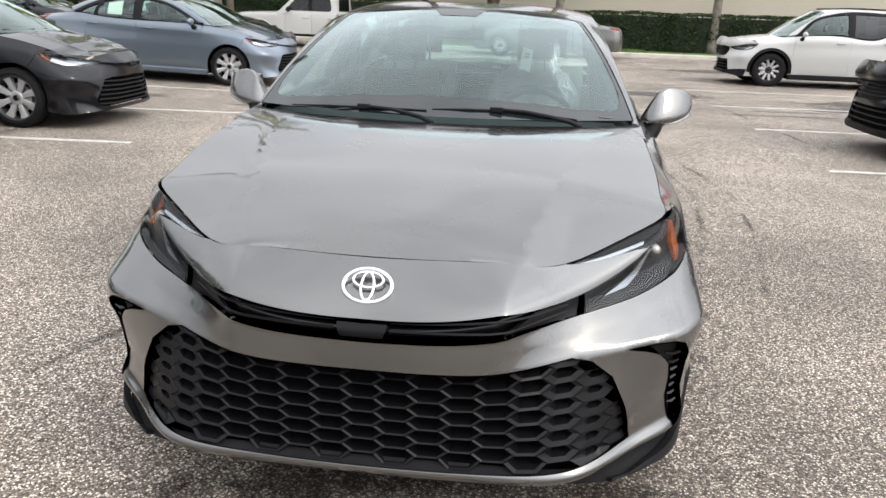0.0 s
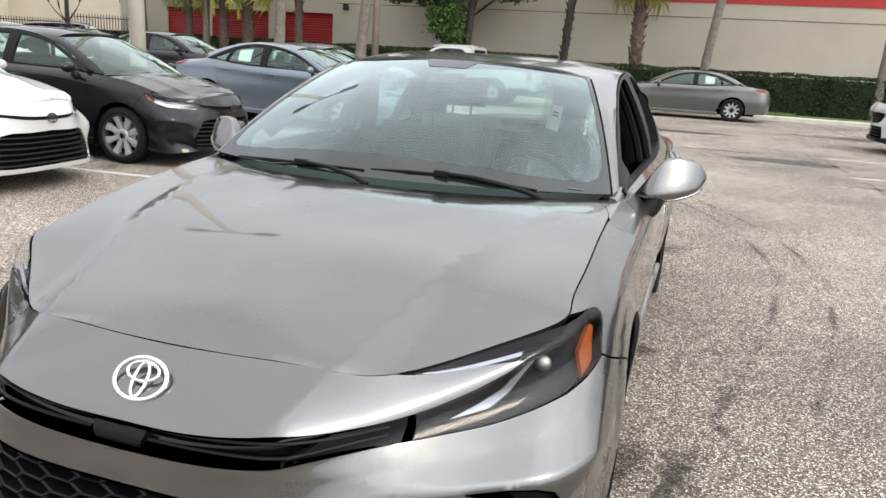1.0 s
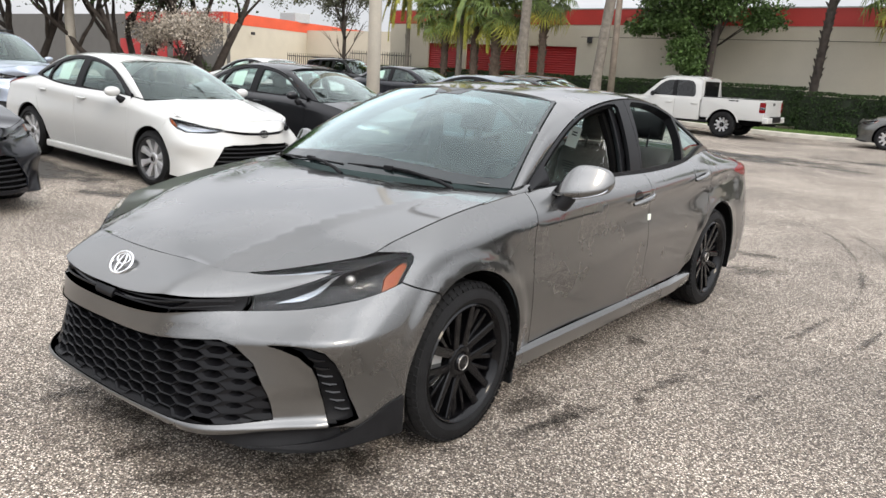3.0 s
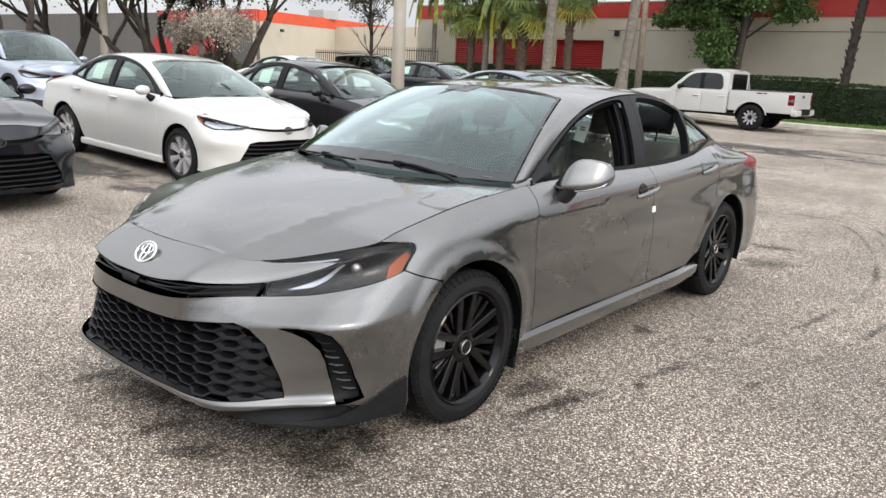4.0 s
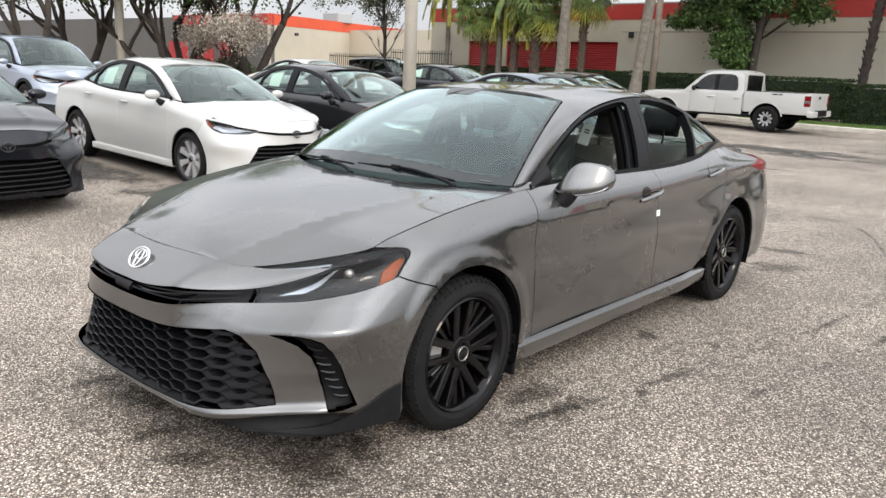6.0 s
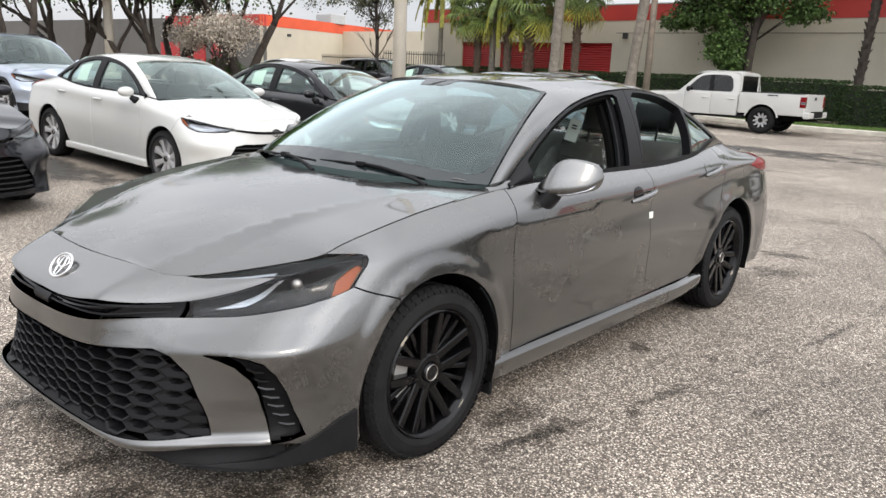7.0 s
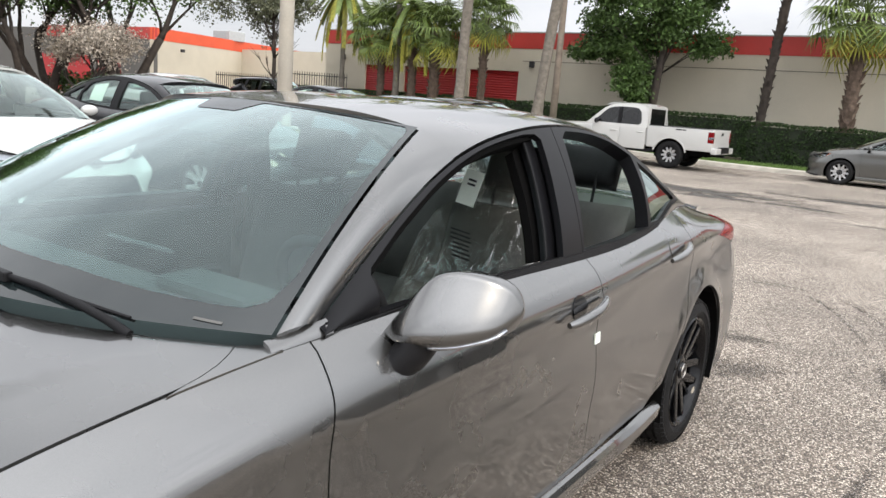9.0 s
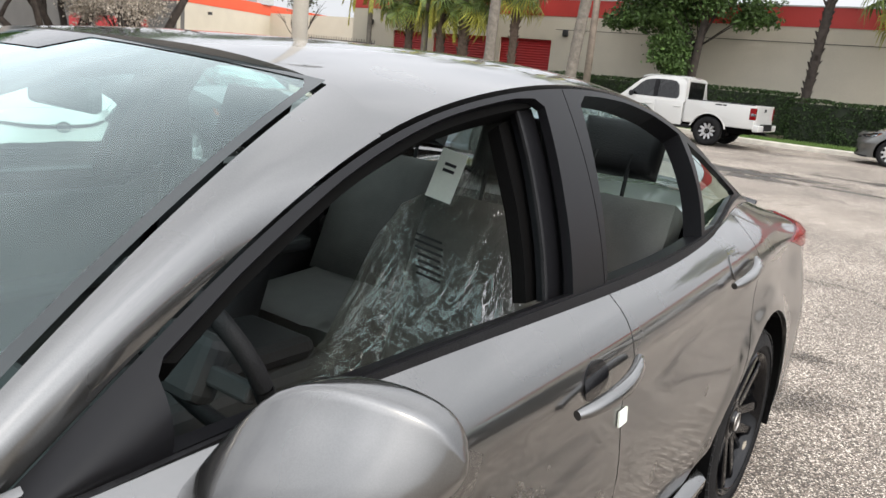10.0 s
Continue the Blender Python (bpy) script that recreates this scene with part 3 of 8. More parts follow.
def main_building():
    b = thing("warehouse", None, "long cream stucco warehouse with a red band and red roll-up doors", "building")
    x0, x1, z1 = -26.8, 40.0, 3.95
    doors = [(-24.05, -21.9), (-21.55, -18.45), (-17.75, -15.16)]
    xs = [x0] + [v for d in doors for v in d] + [x1]
    for i in range(0, len(xs), 2):
        part("wall", boxm(xs[i], xs[i + 1], WALL_Y, WALL_Y + 0.25, -0.2, z1), M_CREAM, b)
    for d in doors:
        part("door_header", boxm(d[0], d[1], WALL_Y, WALL_Y + 0.25, 2.97, z1), M_CREAM, b)
    part("end_wall", boxm(x0, x0 + 0.25, WALL_Y + 0.25, WALL_Y + 30, -0.2, z1), M_CREAM, b)
    part("parapet_band", boxm(x0 - 0.02, x1, WALL_Y - 0.02, WALL_Y + 0.3, z1, 4.62), M_RED, b, "deep red painted parapet band")
    part("roof", boxm(x0, x1, WALL_Y + 0.3, WALL_Y + 30, 4.0, 4.2), M_GREYWALL, b)
    part("coping", boxm(x0 - 0.03, x1, WALL_Y - 0.04, WALL_Y + 0.32, 4.62, 4.67), M_ROOFUNIT, b)
    part("wall_joint", boxm(x0, x1, WALL_Y - 0.012, WALL_Y, 1.46, 1.49), M_GREYWALL, b)
    part("wall_joint", boxm(-15.0, x1, WALL_Y - 0.012, WALL_Y, 3.40, 3.425), M_GREYWALL, b)
    for k, d in enumerate(doors):
        door = part("roll_door", boxm(d[0], d[1], WALL_Y + 0.12, WALL_Y + 0.16, 0.0, 2.97), M_ROLL, b, "red corrugated roll-up door")
        for j in range(27):
            z = 0.05 + j * 0.108
            s = bmesh.new()
            v = [s.verts.new(p) for p in ((d[0], WALL_Y + 0.118, z), (d[1], WALL_Y + 0.118, z), (d[1], WALL_Y + 0.085, z + 0.05), (d[0], WALL_Y + 0.085, z + 0.05), (d[0], WALL_Y + 0.118, z + 0.098), (d[1], WALL_Y + 0.118, z + 0.098))]
            s.faces.new((v[0], v[1], v[2], v[3]))
            s.faces.new((v[3], v[2], v[5], v[4]))
            part("slat", s, M_ROLL, door)
    for x in (-25.6, -14.6):
        lamp = part("wall_lamp", boxm(x, x + 0.22, WALL_Y - 0.16, WALL_Y - 0.01, 3.15, 3.42, 0.03), M_IRON, b, "small black wall lamp")
    return b


main_building()


def corner_building():
    c = Vector((-41.7, 30.75))
    d = Vector((-3.9, 14.8)).normalized()
    b = thing("storage_building", None, "cream and grey storage building with an orange band", "building")
    n = Vector((d.y, -d.x))
    L = 26.0

    def wall(name, p, q, z0, z1, t, mat, label=""):
        u = (q - p).normalized()
        s = Vector((-u.y, u.x)) * t
        pts = [p, q, q + s, p + s]
        bm = bmesh.new()
        lo = [bm.verts.new((v.x, v.y, z0)) for v in pts]
        hi = [bm.verts.new((v.x, v.y, z1)) for v in pts]
        bm.faces.new(lo[::-1])
        bm.faces.new(hi)
        for i in range(4):
            bm.faces.new((lo[i], lo[(i + 1) % 4], hi[(i + 1) % 4], hi[i]))
        return part(name, bm, mat, b, label)
    wall("side_wall", c, c + d * L, 0, 3.9, 0.3, M_CREAM)
    # side band in the sunlit tone, front band in the plain red
    wall("side_band", c - n * -0.02, c + d * L + n * 0.02, 3.9, 4.65, 0.3, M_REDLIT, "orange-red painted parapet band")
    f = Vector((-1.0, -0.03)).normalized()
    # the front's tree shade is in its wall colour
    wall("front_wall", c, c + f * 60, 0, 3.9, -0.3, M_GREYWALL)
    wall("front_band", c + Vector((0, -0.02)), c + f * 12 + Vector((0, -0.02)), 3.9, 4.65, -0.3, M_RED)
    wall("front_parapet", c + f * 12, c + f * 60, 3.9, 4.5, -0.3, M_GREYWALL)
    for k in range(3):
        p = c + f * (3.4 + 3.4 * k) + Vector((0, -0.05))
        wall("roll_door", p, p + f * 2.6, 0.2, 2.7, -0.1, M_ROLL, "red roll-up door")
    part("roof_unit", boxm(-45.6, -43.8, 38.5, 40.0, 4.6, 5.3, 0.04), M_ROOFUNIT, b, "grey rooftop air handler")
    part("roof", boxm(-80, -46, 33, 56, 3.9, 4.0), M_GREYWALL, b)
    part("wall_lamp", boxm(-42.05, -41.85, 33.0, 33.25, 3.3, 3.5, 0.03), M_IRON, b)
    # lower link between the two buildings
    part("link_wall", boxm(-46.5, -26.85, 40.0, 40.3, 0, 4.1), M_CREAM, b)
    return b


corner_building()


def iron_fence(p, q, h, label):
    p, q = Vector(p), Vector(q)
    f = thing("iron_fence", None, label, "fence")
    n = int((q - p).length / 0.13)
    u = (q - p).normalized()
    for zz in (0.25, h - 0.18):
        bm = bmesh.new()
        a, b2 = p + u * 0.02, q - u * 0.02
        v, fc = tube([(a.x, a.y, a.z + zz), (b2.x, b2.y, b2.z + zz)], [0.022, 0.022], 6)
        child(mesh_ob("rail", v, fc, M_IRON), f)
    picket = None
    for i in range(n + 1):
        c = p.lerp(q, i / n)
        if picket is None:
            v, fc = tube([(0, 0, 0.02), (0, 0, h - 0.06), (0, 0, h)], [0.02, 0.02, 0.004], 5)
            picket = mesh_ob("picket", v, fc, M_IRON)
            ob = picket
        else:
            ob = new("picket", picket.data)
        ob.location = c
        ob.parent = f
    return f


iron_fence((-28.1, 28.9, 0.17), (-25.0, 30.4, 0.17), 2.25, "black iron picket fence beside the warehouse")
iron_fence((-32.1, 27.9, 0.17), (-28.2, 28.9, 0.17), 1.95, "black iron picket gate between the buildings")
iron_fence((-45.5, 29.2, 0.17), (-42.2, 28.8, 0.17), 2.0, "black iron picket fence by the storage building")


def gate_sign():
    s = thing("sign_board", pose(-35.2, 28.4, ground_z(-35.2, 28.4), 0, 0, 0), "white sign board with dark lettering bars near the gate", "sign")
    part("board", boxm(-2.5, 2.5, -0.03, 0.03, 0.62, 1.22, 0.01), M_SIGN, s)
    for x0, x1 in ((-2.0, -1.1), (-0.9, -0.7), (-0.6, 0.7), (0.9, 1.9)):
        part("lettering_bar", boxm(x0, x1, -0.036, -0.031, 0.86, 1.12), M_IRON, s)
    for x in (-1.8, 1.8):
        part("post", boxm(x - 0.04, x + 0.04, 0.03, 0.10, 0, 1.2), M_STEEL, s)


gate_sign()


# ---- poles, palms and trees ----
def lot_pole(x, y, h, r, mat, label, name="light_pole"):
    z = ground_z(x, y)
    v, f = tube([(0, 0, -0.1), (0, 0, h * 0.5), (0, 0, h)], [r, r * 0.86, r * 0.7], 16)
    t = thing(name, pose(x, y, z), label, "pole")
    child(mesh_ob("shaft", v, f, mat, True), t)
    if name == "light_pole":
        v, f = tube([(0, 0, -0.05), (0, 0, 0.55), (0, 0, 0.6)], [r * 2.0, r * 2.0, r * 1.85], 20)
        child(mesh_ob("footing", v, f, M_KERB, False), t)
        part("lamp_arm", boxm(-0.9, 0.9, -0.05, 0.05, h - 0.12, h - 0.02, 0.01), M_STEEL, t)
        for sx in (-1.25, 1.25):
            part("lamp_head", boxm(sx - 0.38, sx + 0.38, -0.2, 0.2, h - 0.2, h, 0.04), M_STEEL, t)
    return t


lot_pole(-9.25, 11.0, 9.0, 0.15, M_CONC, "tall pale concrete lamp post in the lot")
lot_pole(-32.0, 15.5, 9.0, 0.22, M_CONC, "tall pale concrete lamp post at the back of the lot")
lot_pole(-11.38, 26.9, 8.5, 0.14, M_WOODPOLE, "weathered wooden utility pole by the hedge", "utility_pole")


def frond(rnd, length, droop, leaflets, width):
    """One feather frond along +x: a drooping rib with leaflets on both sides."""
    pts = []
    for i in range(9):
        t = i / 8
        pts.append(Vector((length * (t - 0.28 * droop * t * t), 0, length * (0.35 * t * (1 - 0.3 * droop) - droop * t * t))))
    parts = [tube(pts, [0.02 * (1 - 0.8 * i / 8) + 0.003 for i in range(9)], 4)]
    for k in range(leaflets):
        t = 0.12 + 0.86 * k / leaflets
        i = min(7, int(t * 8))
        base = pts[i].lerp(pts[i + 1], t * 8 - i)
        d = (pts[i + 1] - pts[i]).normalized()
        ll = width * (0.35 + 1.2 * t * (1.15 - t)) * rnd.uniform(0.85, 1.1)
        for s in (-1, 1):
            tip = base + d * ll * 0.55 + Vector((0, s * ll * 0.75, -ll * rnd.uniform(0.25, 0.6)))
            mid = base.lerp(tip, 0.45) + Vector((0, 0, ll * 0.08))
            w = d * 0.022
            parts.append(([base - w, base + w, mid + w * 1.2, mid - w * 1.2, tip], [(0, 1, 2, 3), (3, 2, 4)]))
    return merge(parts)


def fan(rnd, length):
    """One fan leaf: a stalk along +x, and a pleated fan that droops at its tips."""
    stalk = [Vector((length * 0.55 * t, 0, length * (0.25 * t - 0.12 * t * t))) for t in (0, 0.5, 1)]
    parts = [tube(stalk, [0.018, 0.014, 0.01], 4)]
    c = stalk[-1]
    R = length * 0.55
    for k in range(22):
        a = radians(-125 + 250 * k / 21)
        d = Vector((math.cos(a), math.sin(a), 0.10 * math.cos(a)))
        s = Vector((-math.sin(a), math.cos(a), 0)) * 0.035
        r = R * rnd.uniform(0.85, 1.1)
        mid = c + d * r * 0.55
        tip = c + d * r * 0.9 + Vector((0, 0, -r * rnd.uniform(0.25, 0.6)))
        parts.append(([c, mid - s, mid + Vector((0, 0, 0.03)), mid + s, tip], [(0, 1, 2), (0, 2, 3), (1, 4, 2), (2, 4, 3)]))
    return merge(parts)


def palm(x, y, h, r, kind, seed, label, lean=(0, 0), booted=False, fronds=26, length=2.0, boot=None):
    rnd = random.Random(seed)
    t = thing("palm_tree", pose(x, y, ground_z(x, y) + 0.1), label, "palm tree")
    n = 26
    pts = [Vector((lean[0] * (i / n) ** 1.3, lean[1] * (i / n), h * i / n)) for i in range(n + 1)]
    rad = [r * (1.25 - 0.4 * smoothstep(0, 0.2, i / n)) * (1 + 0.05 * rnd.uniform(-1, 1)) for i in range(n + 1)]
    v, f = tube(pts, rad, 12)
    child(mesh_ob("trunk", v, f, (boot or M_BOOT) if booted else M_PALMBARK, not booted), t)
    if booted:
        bits = []
        for k in range(90):
            q = k / 90
            z = h * (0.12 + 0.88 * q)
            a = k * 2.4
            c = Vector((lean[0] * (z / h) ** 1.3, lean[1] * z / h, z))
            o = Vector((math.cos(a), math.sin(a), 0))
            s = Vector((-math.sin(a), math.cos(a), 0)) * r * 0.42
            e = r * rnd.uniform(0.95, 1.45)
            bits.append(([c + o * r * 0.7 - s, c + o * r * 0.7 + s, c + o * e + s * 0.6 + Vector((0, 0, r * 1.2)), c + o * e - s * 0.6 + Vector((0, 0, r * 1.2)), c + o * r * 0.8 + Vector((0, 0, r * 0.9))], [(0, 1, 2, 3), (1, 4, 2), (0, 3, 4), (3, 2, 4)]))
        v, f = merge(bits)
        child(mesh_ob("leaf_base", v, f, boot or M_BOOT), t)
    top = pts[-1]
    green, yellow = [], []
    for k in range(fronds):
        q = k / fronds
        a = k * 2.4 + rnd.uniform(-.3, .3)
        if kind == "fan":
            g = fan(rnd, length * rnd.uniform(0.8, 1.1))
            pitch = radians(65 - 135 * q + rnd.uniform(-8, 8))
        elif kind == "queen":
            g = frond(rnd, length * rnd.uniform(0.8, 1.15), 1.0 + 0.7 * q + rnd.uniform(-.15, .15), 90, length * 0.16)
            pitch = radians(50 - 55 * q + rnd.uniform(-10, 10))
        else:
            g = frond(rnd, length * rnd.uniform(0.85, 1.1), 0.45 + 0.85 * q, 60, length * 0.22)
            pitch = radians(55 - 95 * q + rnd.uniform(-8, 8))
        m = Matrix.Translation(top) @ Matrix.Rotation(a, 4, "Z") @ Matrix.Rotation(-pitch, 4, "Y")
        (yellow if (q > 0.62 and kind != "fan") or (kind == "fan" and q > 0.85) else green).append(([m @ p for p in g[0]], g[1]))
    for gs, mat, nm in ((green, M_FROND, "crown"), (yellow, M_FRONDY, "hanging_fronds")):
        if gs:
            v, f = merge(gs)
            child(mesh_ob(nm, v, f, mat), t)
    return t


palm(-23.0, 27.8, 5.6, 0.13, "queen", 1, "slim palm with hanging yellow-green fronds by the hedge", fronds=34, length=1.75)
palm(-20.72, 27.9, 3.9, 0.18, "fan", 14, "green fan palm with a dry brown skirt", booted=True, fronds=44, length=1.7)
palm(-19.75, 27.8, 8.0, 0.17, "feather", 2, "smooth grey palm trunk rising out of the hedge", fronds=20, length=2.2)
palm(-18.73, 27.6, 5.0, 0.20, "queen", 13, "palm with bright yellow drooping fronds", booted=True, fronds=38, length=1.8)
palm(-17.55, 27.6, 4.0, 0.23, "fan", 3, "short fan palm with a booted trunk before red doors", booted=True, fronds=44, length=1.7)
palm(-15.25, 27.8, 4.6, 0.18, "fan", 4, "fan palm with a shaggy booted trunk", booted=True, fronds=34, length=1.6)
palm(-14.62, 25.2, 8.5, 0.23, "feather", 5, "stout smooth grey palm trunk", lean=(0.25, 0), fronds=20, length=2.4)
palm(-11.45, 25.6, 8.5, 0.23, "feather", 6, "stout grey palm leaning over the hedge", lean=(0.9, 0), fronds=20, length=2.4)
palm(-4.27, 28.2, 7.5, 0.17, "fan", 7, "tall palm with a ragged dark booted trunk", booted=True, lean=(0.5, 0), fronds=30, length=1.7, boot=M_BARK)
palm(-1.58, 28.3, 4.9, 0.24, "fan", 8, "fan palm with a cross-hatched trunk and drooping head", booted=True, fronds=38, length=1.9)
palm(0.78, 28.0, 7.5, 0.18, "fan", 9, "tall leaning palm with a plain trunk", lean=(0.9, 0), fronds=30, length=1.7)
palm(6.5, 28.0, 7.5, 0.18, "fan", 10, "tall palm with a plain grey trunk by the hedge", lean=(0.3, 0), fronds=30, length=1.7)


def limbs(rnd, base, direction, length, radius, depth, out, tips):
    """A branching set of tubes."""
    pts, p, d = [Vector(base)], Vector(base), Vector(direction).normalized()
    n = 5
    for i in range(n):
        d = (d + Vector((rnd.uniform(-.22, .22), rnd.uniform(-.22, .22), rnd.uniform(-.05, .18)))).normalized()
        p = p + d * length / n
        pts.append(p.copy())
    out.append(tube(pts, [radius * (1 - 0.45 * i / n) for i in range(n + 1)], 7 if depth > 1 else 5))
    if depth == 0:
        tips.extend(pts[2:])
        return
    for k in range(rnd.choice((2, 3, 3))):
        q = pts[rnd.choice((3, 4, 5))]
        nd = (d + Vector((rnd.uniform(-.9, .9), rnd.uniform(-.9, .9), rnd.uniform(-.1, .5)))).normalized()
        limbs(rnd, q, nd, length * rnd.uniform(0.6, 0.85), radius * 0.55, depth - 1, out, tips)


def tree(x, y, h, r, seed, mat, leaves, size, label, depth=3, stems=1, spread=0.3, clump=0.45, name="tree"):
    rnd = random.Random(seed)
    t = thing(name, pose(x, y, ground_z(x, y) + 0.05), label, "tree")
    out, tips = [], []
    for s in range(stems):
        a = 6.28 * s / stems + rnd.random()
        limbs(rnd, (0.12 * math.cos(a) * (stems > 1), 0.12 * math.sin(a) * (stems > 1), -0.1), (spread * math.cos(a), spread * math.sin(a), 1), h * 0.42, r, depth, out, tips)
    v, f = merge(out)
    child(mesh_ob("trunk", v, f, M_BARK, True), t)

    def place(q):
        c = q.choice(tips)
        return c + Vector((q.gauss(0, clump), q.gauss(0, clump), q.gauss(0, clump * 0.7)))
    if leaves:
        child(leaf_cloud(rnd, leaves, place, size, mat, "crown"), t)
    return t


def clumped_tree(x, y, h, r, seed, mat, clumps, leaves, size, label, bare=0):
    """A tree whose crown is a set of leaf clumps (x, y, z, radius), each on a branch of its own."""
    rnd = random.Random(seed)
    t = thing("tree", pose(x, y, ground_z(x, y) + 0.05), label, "tree")
    trunk = [Vector((0.10 * math.sin(i * 1.3 + seed), 0.06 * math.cos(i), h * i / 8 - 0.1 * (i == 0))) for i in range(9)]
    out = [tube(trunk, [r * (1.15 - 0.75 * i / 8) for i in range(9)], 9)]
    spots = []
    for cx, cy, cz, cr in clumps:
        k = max(1, min(7, int(8 * (cz * 0.75) / h)))
        p, q = trunk[k], Vector((cx, cy, cz))
        mid = p.lerp(q, 0.55) + Vector((rnd.uniform(-.15, .15), rnd.uniform(-.15, .15), 0.12))
        out.append(tube([p, mid, q], [r * 0.20, r * 0.12, r * 0.05], 5))
        for _ in range(7):
            e = q + Vector((rnd.gauss(0, cr * .6), rnd.gauss(0, cr * .6), rnd.gauss(0, cr * .5)))
            out.append(tube([mid.lerp(q, 0.6), q.lerp(e, .5), e], [r * 0.10, r * 0.06, r * 0.03], 4))
            spots.append((e, cr))
    for _ in range(bare):
        a, z = rnd.uniform(0, 6.28), rnd.uniform(0.25, 0.7) * h
        e = Vector((math.cos(a) * rnd.uniform(.6, 1.5), math.sin(a) * rnd.uniform(.6, 1.5), z + rnd.uniform(.3, 1.0)))
        k = int(8 * z / h * .8)
        out.append(tube([trunk[k], trunk[k].lerp(e, .5) + Vector((0, 0, -.1)), e], [r * .35, r * .2, r * .06], 5))
        for _ in range(4):
            g = e + Vector((rnd.gauss(0, .35), rnd.gauss(0, .35), rnd.uniform(-.1, .5)))
            out.append(tube([e.lerp(trunk[k], .3), e.lerp(g, .6), g], [r * .12, r * .07, r * .03], 4))
    v, f = merge(out)
    child(mesh_ob("trunk", v, f, M_BARK, True), t)

    def place(q):
        e, cr = q.choice(spots)
        return e + Vector((q.gauss(0, cr * .42), q.gauss(0, cr * .42), q.gauss(0, cr * .32) - cr * .1))
    child(leaf_cloud(rnd, leaves, place, size, mat, "crown"), t)
    return t


rc = random.Random(77)
crown = [(rc.uniform(-2.9, 2.1), rc.uniform(-1.3, 1.2), rc.uniform(4.1, 7.4), rc.uniform(.38, .62)) for _ in range(40)]
skirt = [(-0.75 - 0.5 * (1 - q) + rc.uniform(-.45, .45) * (1 - .5 * q), rc.uniform(-.5, .4), 4.2 - 2.3 * q, .42 - .1 * q) for q in (0, .1, .2, .3, .4, .5, .6, .7, .8, .9, 1)]
wing = [(-2.9, -.2, 3.7, .4), (-2.4, -.3, 3.55, .35), (1.9, 0, 4.0, .38), (1.5, .2, 3.8, .36)]
clumped_tree(-8.0, 28.4, 7.4, 0.17, 21, M_LEAF, crown + skirt + wing, 40000, 0.10, "leafy green broadleaf tree with a low skirt of branches")
canopy = [(rc.uniform(-2.6, 1.5), rc.uniform(-1.5, 1.5), rc.uniform(3.7, 7.0), rc.uniform(.35, .6)) for _ in range(34)]
clumped_tree(-24.6, 25.0, 6.6, 0.10, 23, M_FLOWER, canopy, 15000, 0.085, "slender tree with grey-green foliage over bare lower branches", bare=7)
tree(-29.0, 18.9, 3.7, 0.09, 22, M_DRY, 8500, 0.075, "dry grey-brown bushy tree with fine twigs", depth=3, stems=4, spread=0.8, clump=0.3)
for k, (x, y, s, r) in enumerate(((-30.6, 16.7, 31, .20), (-31.9, 18.7, 32, .24), (-29.9, 21.0, 37, .30), (-42, 11.0, 33, .2), (-36, 8.5, 34, .2), (-45, 7.5, 35, .2), (-34.5, 14.6, 38, .24), (-28.3, 10.5, 39, .22))):
    tree(x, y, 8.2, r * 0.85, s, M_LEAF, 14000, 0.11, "dark-limbed spreading oak with thin green foliage", depth=3, stems=3 if r > .22 else 2, spread=0.55, clump=0.6)


def bush(x, y, r, h, seed, mat, label):
    rnd = random.Random(seed)
    t = thing("bush", pose(x, y, ground_z(x, y)), label, "bush")
    stems = []
    for k in range(9):
        a = k * 0.7
        stems.append(tube([(0, 0, 0), (0.5 * r * math.cos(a), 0.5 * r * math.sin(a), h * 0.5), (0.7 * r * math.cos(a), 0.7 * r * math.sin(a), h * 0.8)], [0.02, 0.015, 0.006], 4))
    v, f = merge(stems)
    child(mesh_ob("stems", v, f, M_BARK), t)

    def place(q):
        u, w = q.uniform(0, 6.28), q.uniform(0.1, 1)
        k = 0.75 + 0.3 * q.random() + 0.15 * math.sin(3 * u)
        return (r * k * math.cos(u) * math.sin(w * 1.57), r * k * math.sin(u) * math.sin(w * 1.57), h * (0.05 + 0.95 * k * math.cos(w * 1.45)))
    child(leaf_cloud(rnd, 2600, place, 0.07, mat, "foliage"), t)
    return t


bush(-30.8, 20.5, 1.3, 1.3, 5, M_LEAF, "round green bush near the fence")
bush(-33.0, 20.0, 1.2, 1.2, 6, M_LEAF, "round green bush near the fence")


# ---- car bodies: a smooth shell through feature lines, cut into panels ----
def spline_seconds(t, p):
    """Second derivatives of the natural cubic through p (n x k) at knots t."""
    n = len(t)
    a, r = np.eye(n), np.zeros_like(p)
    h = np.diff(t)
    for i in range(1, n - 1):
        a[i, i - 1], a[i, i], a[i, i + 1] = h[i - 1] / 6, (h[i - 1] + h[i]) / 3, h[i] / 6
        r[i] = (p[i + 1] - p[i]) / h[i] - (p[i] - p[i - 1]) / h[i - 1]
    return np.linalg.solve(a, r)


class Curve:
    """A smooth curve through rows of numbers; the first column is the knot."""

    def __init__(self, rows):
        rows = np.array(rows, float)
        self.t, self.p = rows[:, 0], rows[:, 1:]
        self.m = spline_seconds(self.t, self.p)

    def __call__(self, u):
        u = np.asarray(u, float)
        i = np.clip(np.searchsorted(self.t, u, side="right") - 1, 0, len(self.t) - 2)
        h = (self.t[i + 1] - self.t[i])[..., None]
        a, b = (self.t[i + 1] - u)[..., None] / h, (u - self.t[i])[..., None] / h
        return a * self.p[i] + b * self.p[i + 1] + ((a**3 - a) * self.m[i] + (b**3 - b) * self.m[i + 1]) * h * h / 6

    def one(self, u):
        return float(self(np.array([u]))[0, 0])


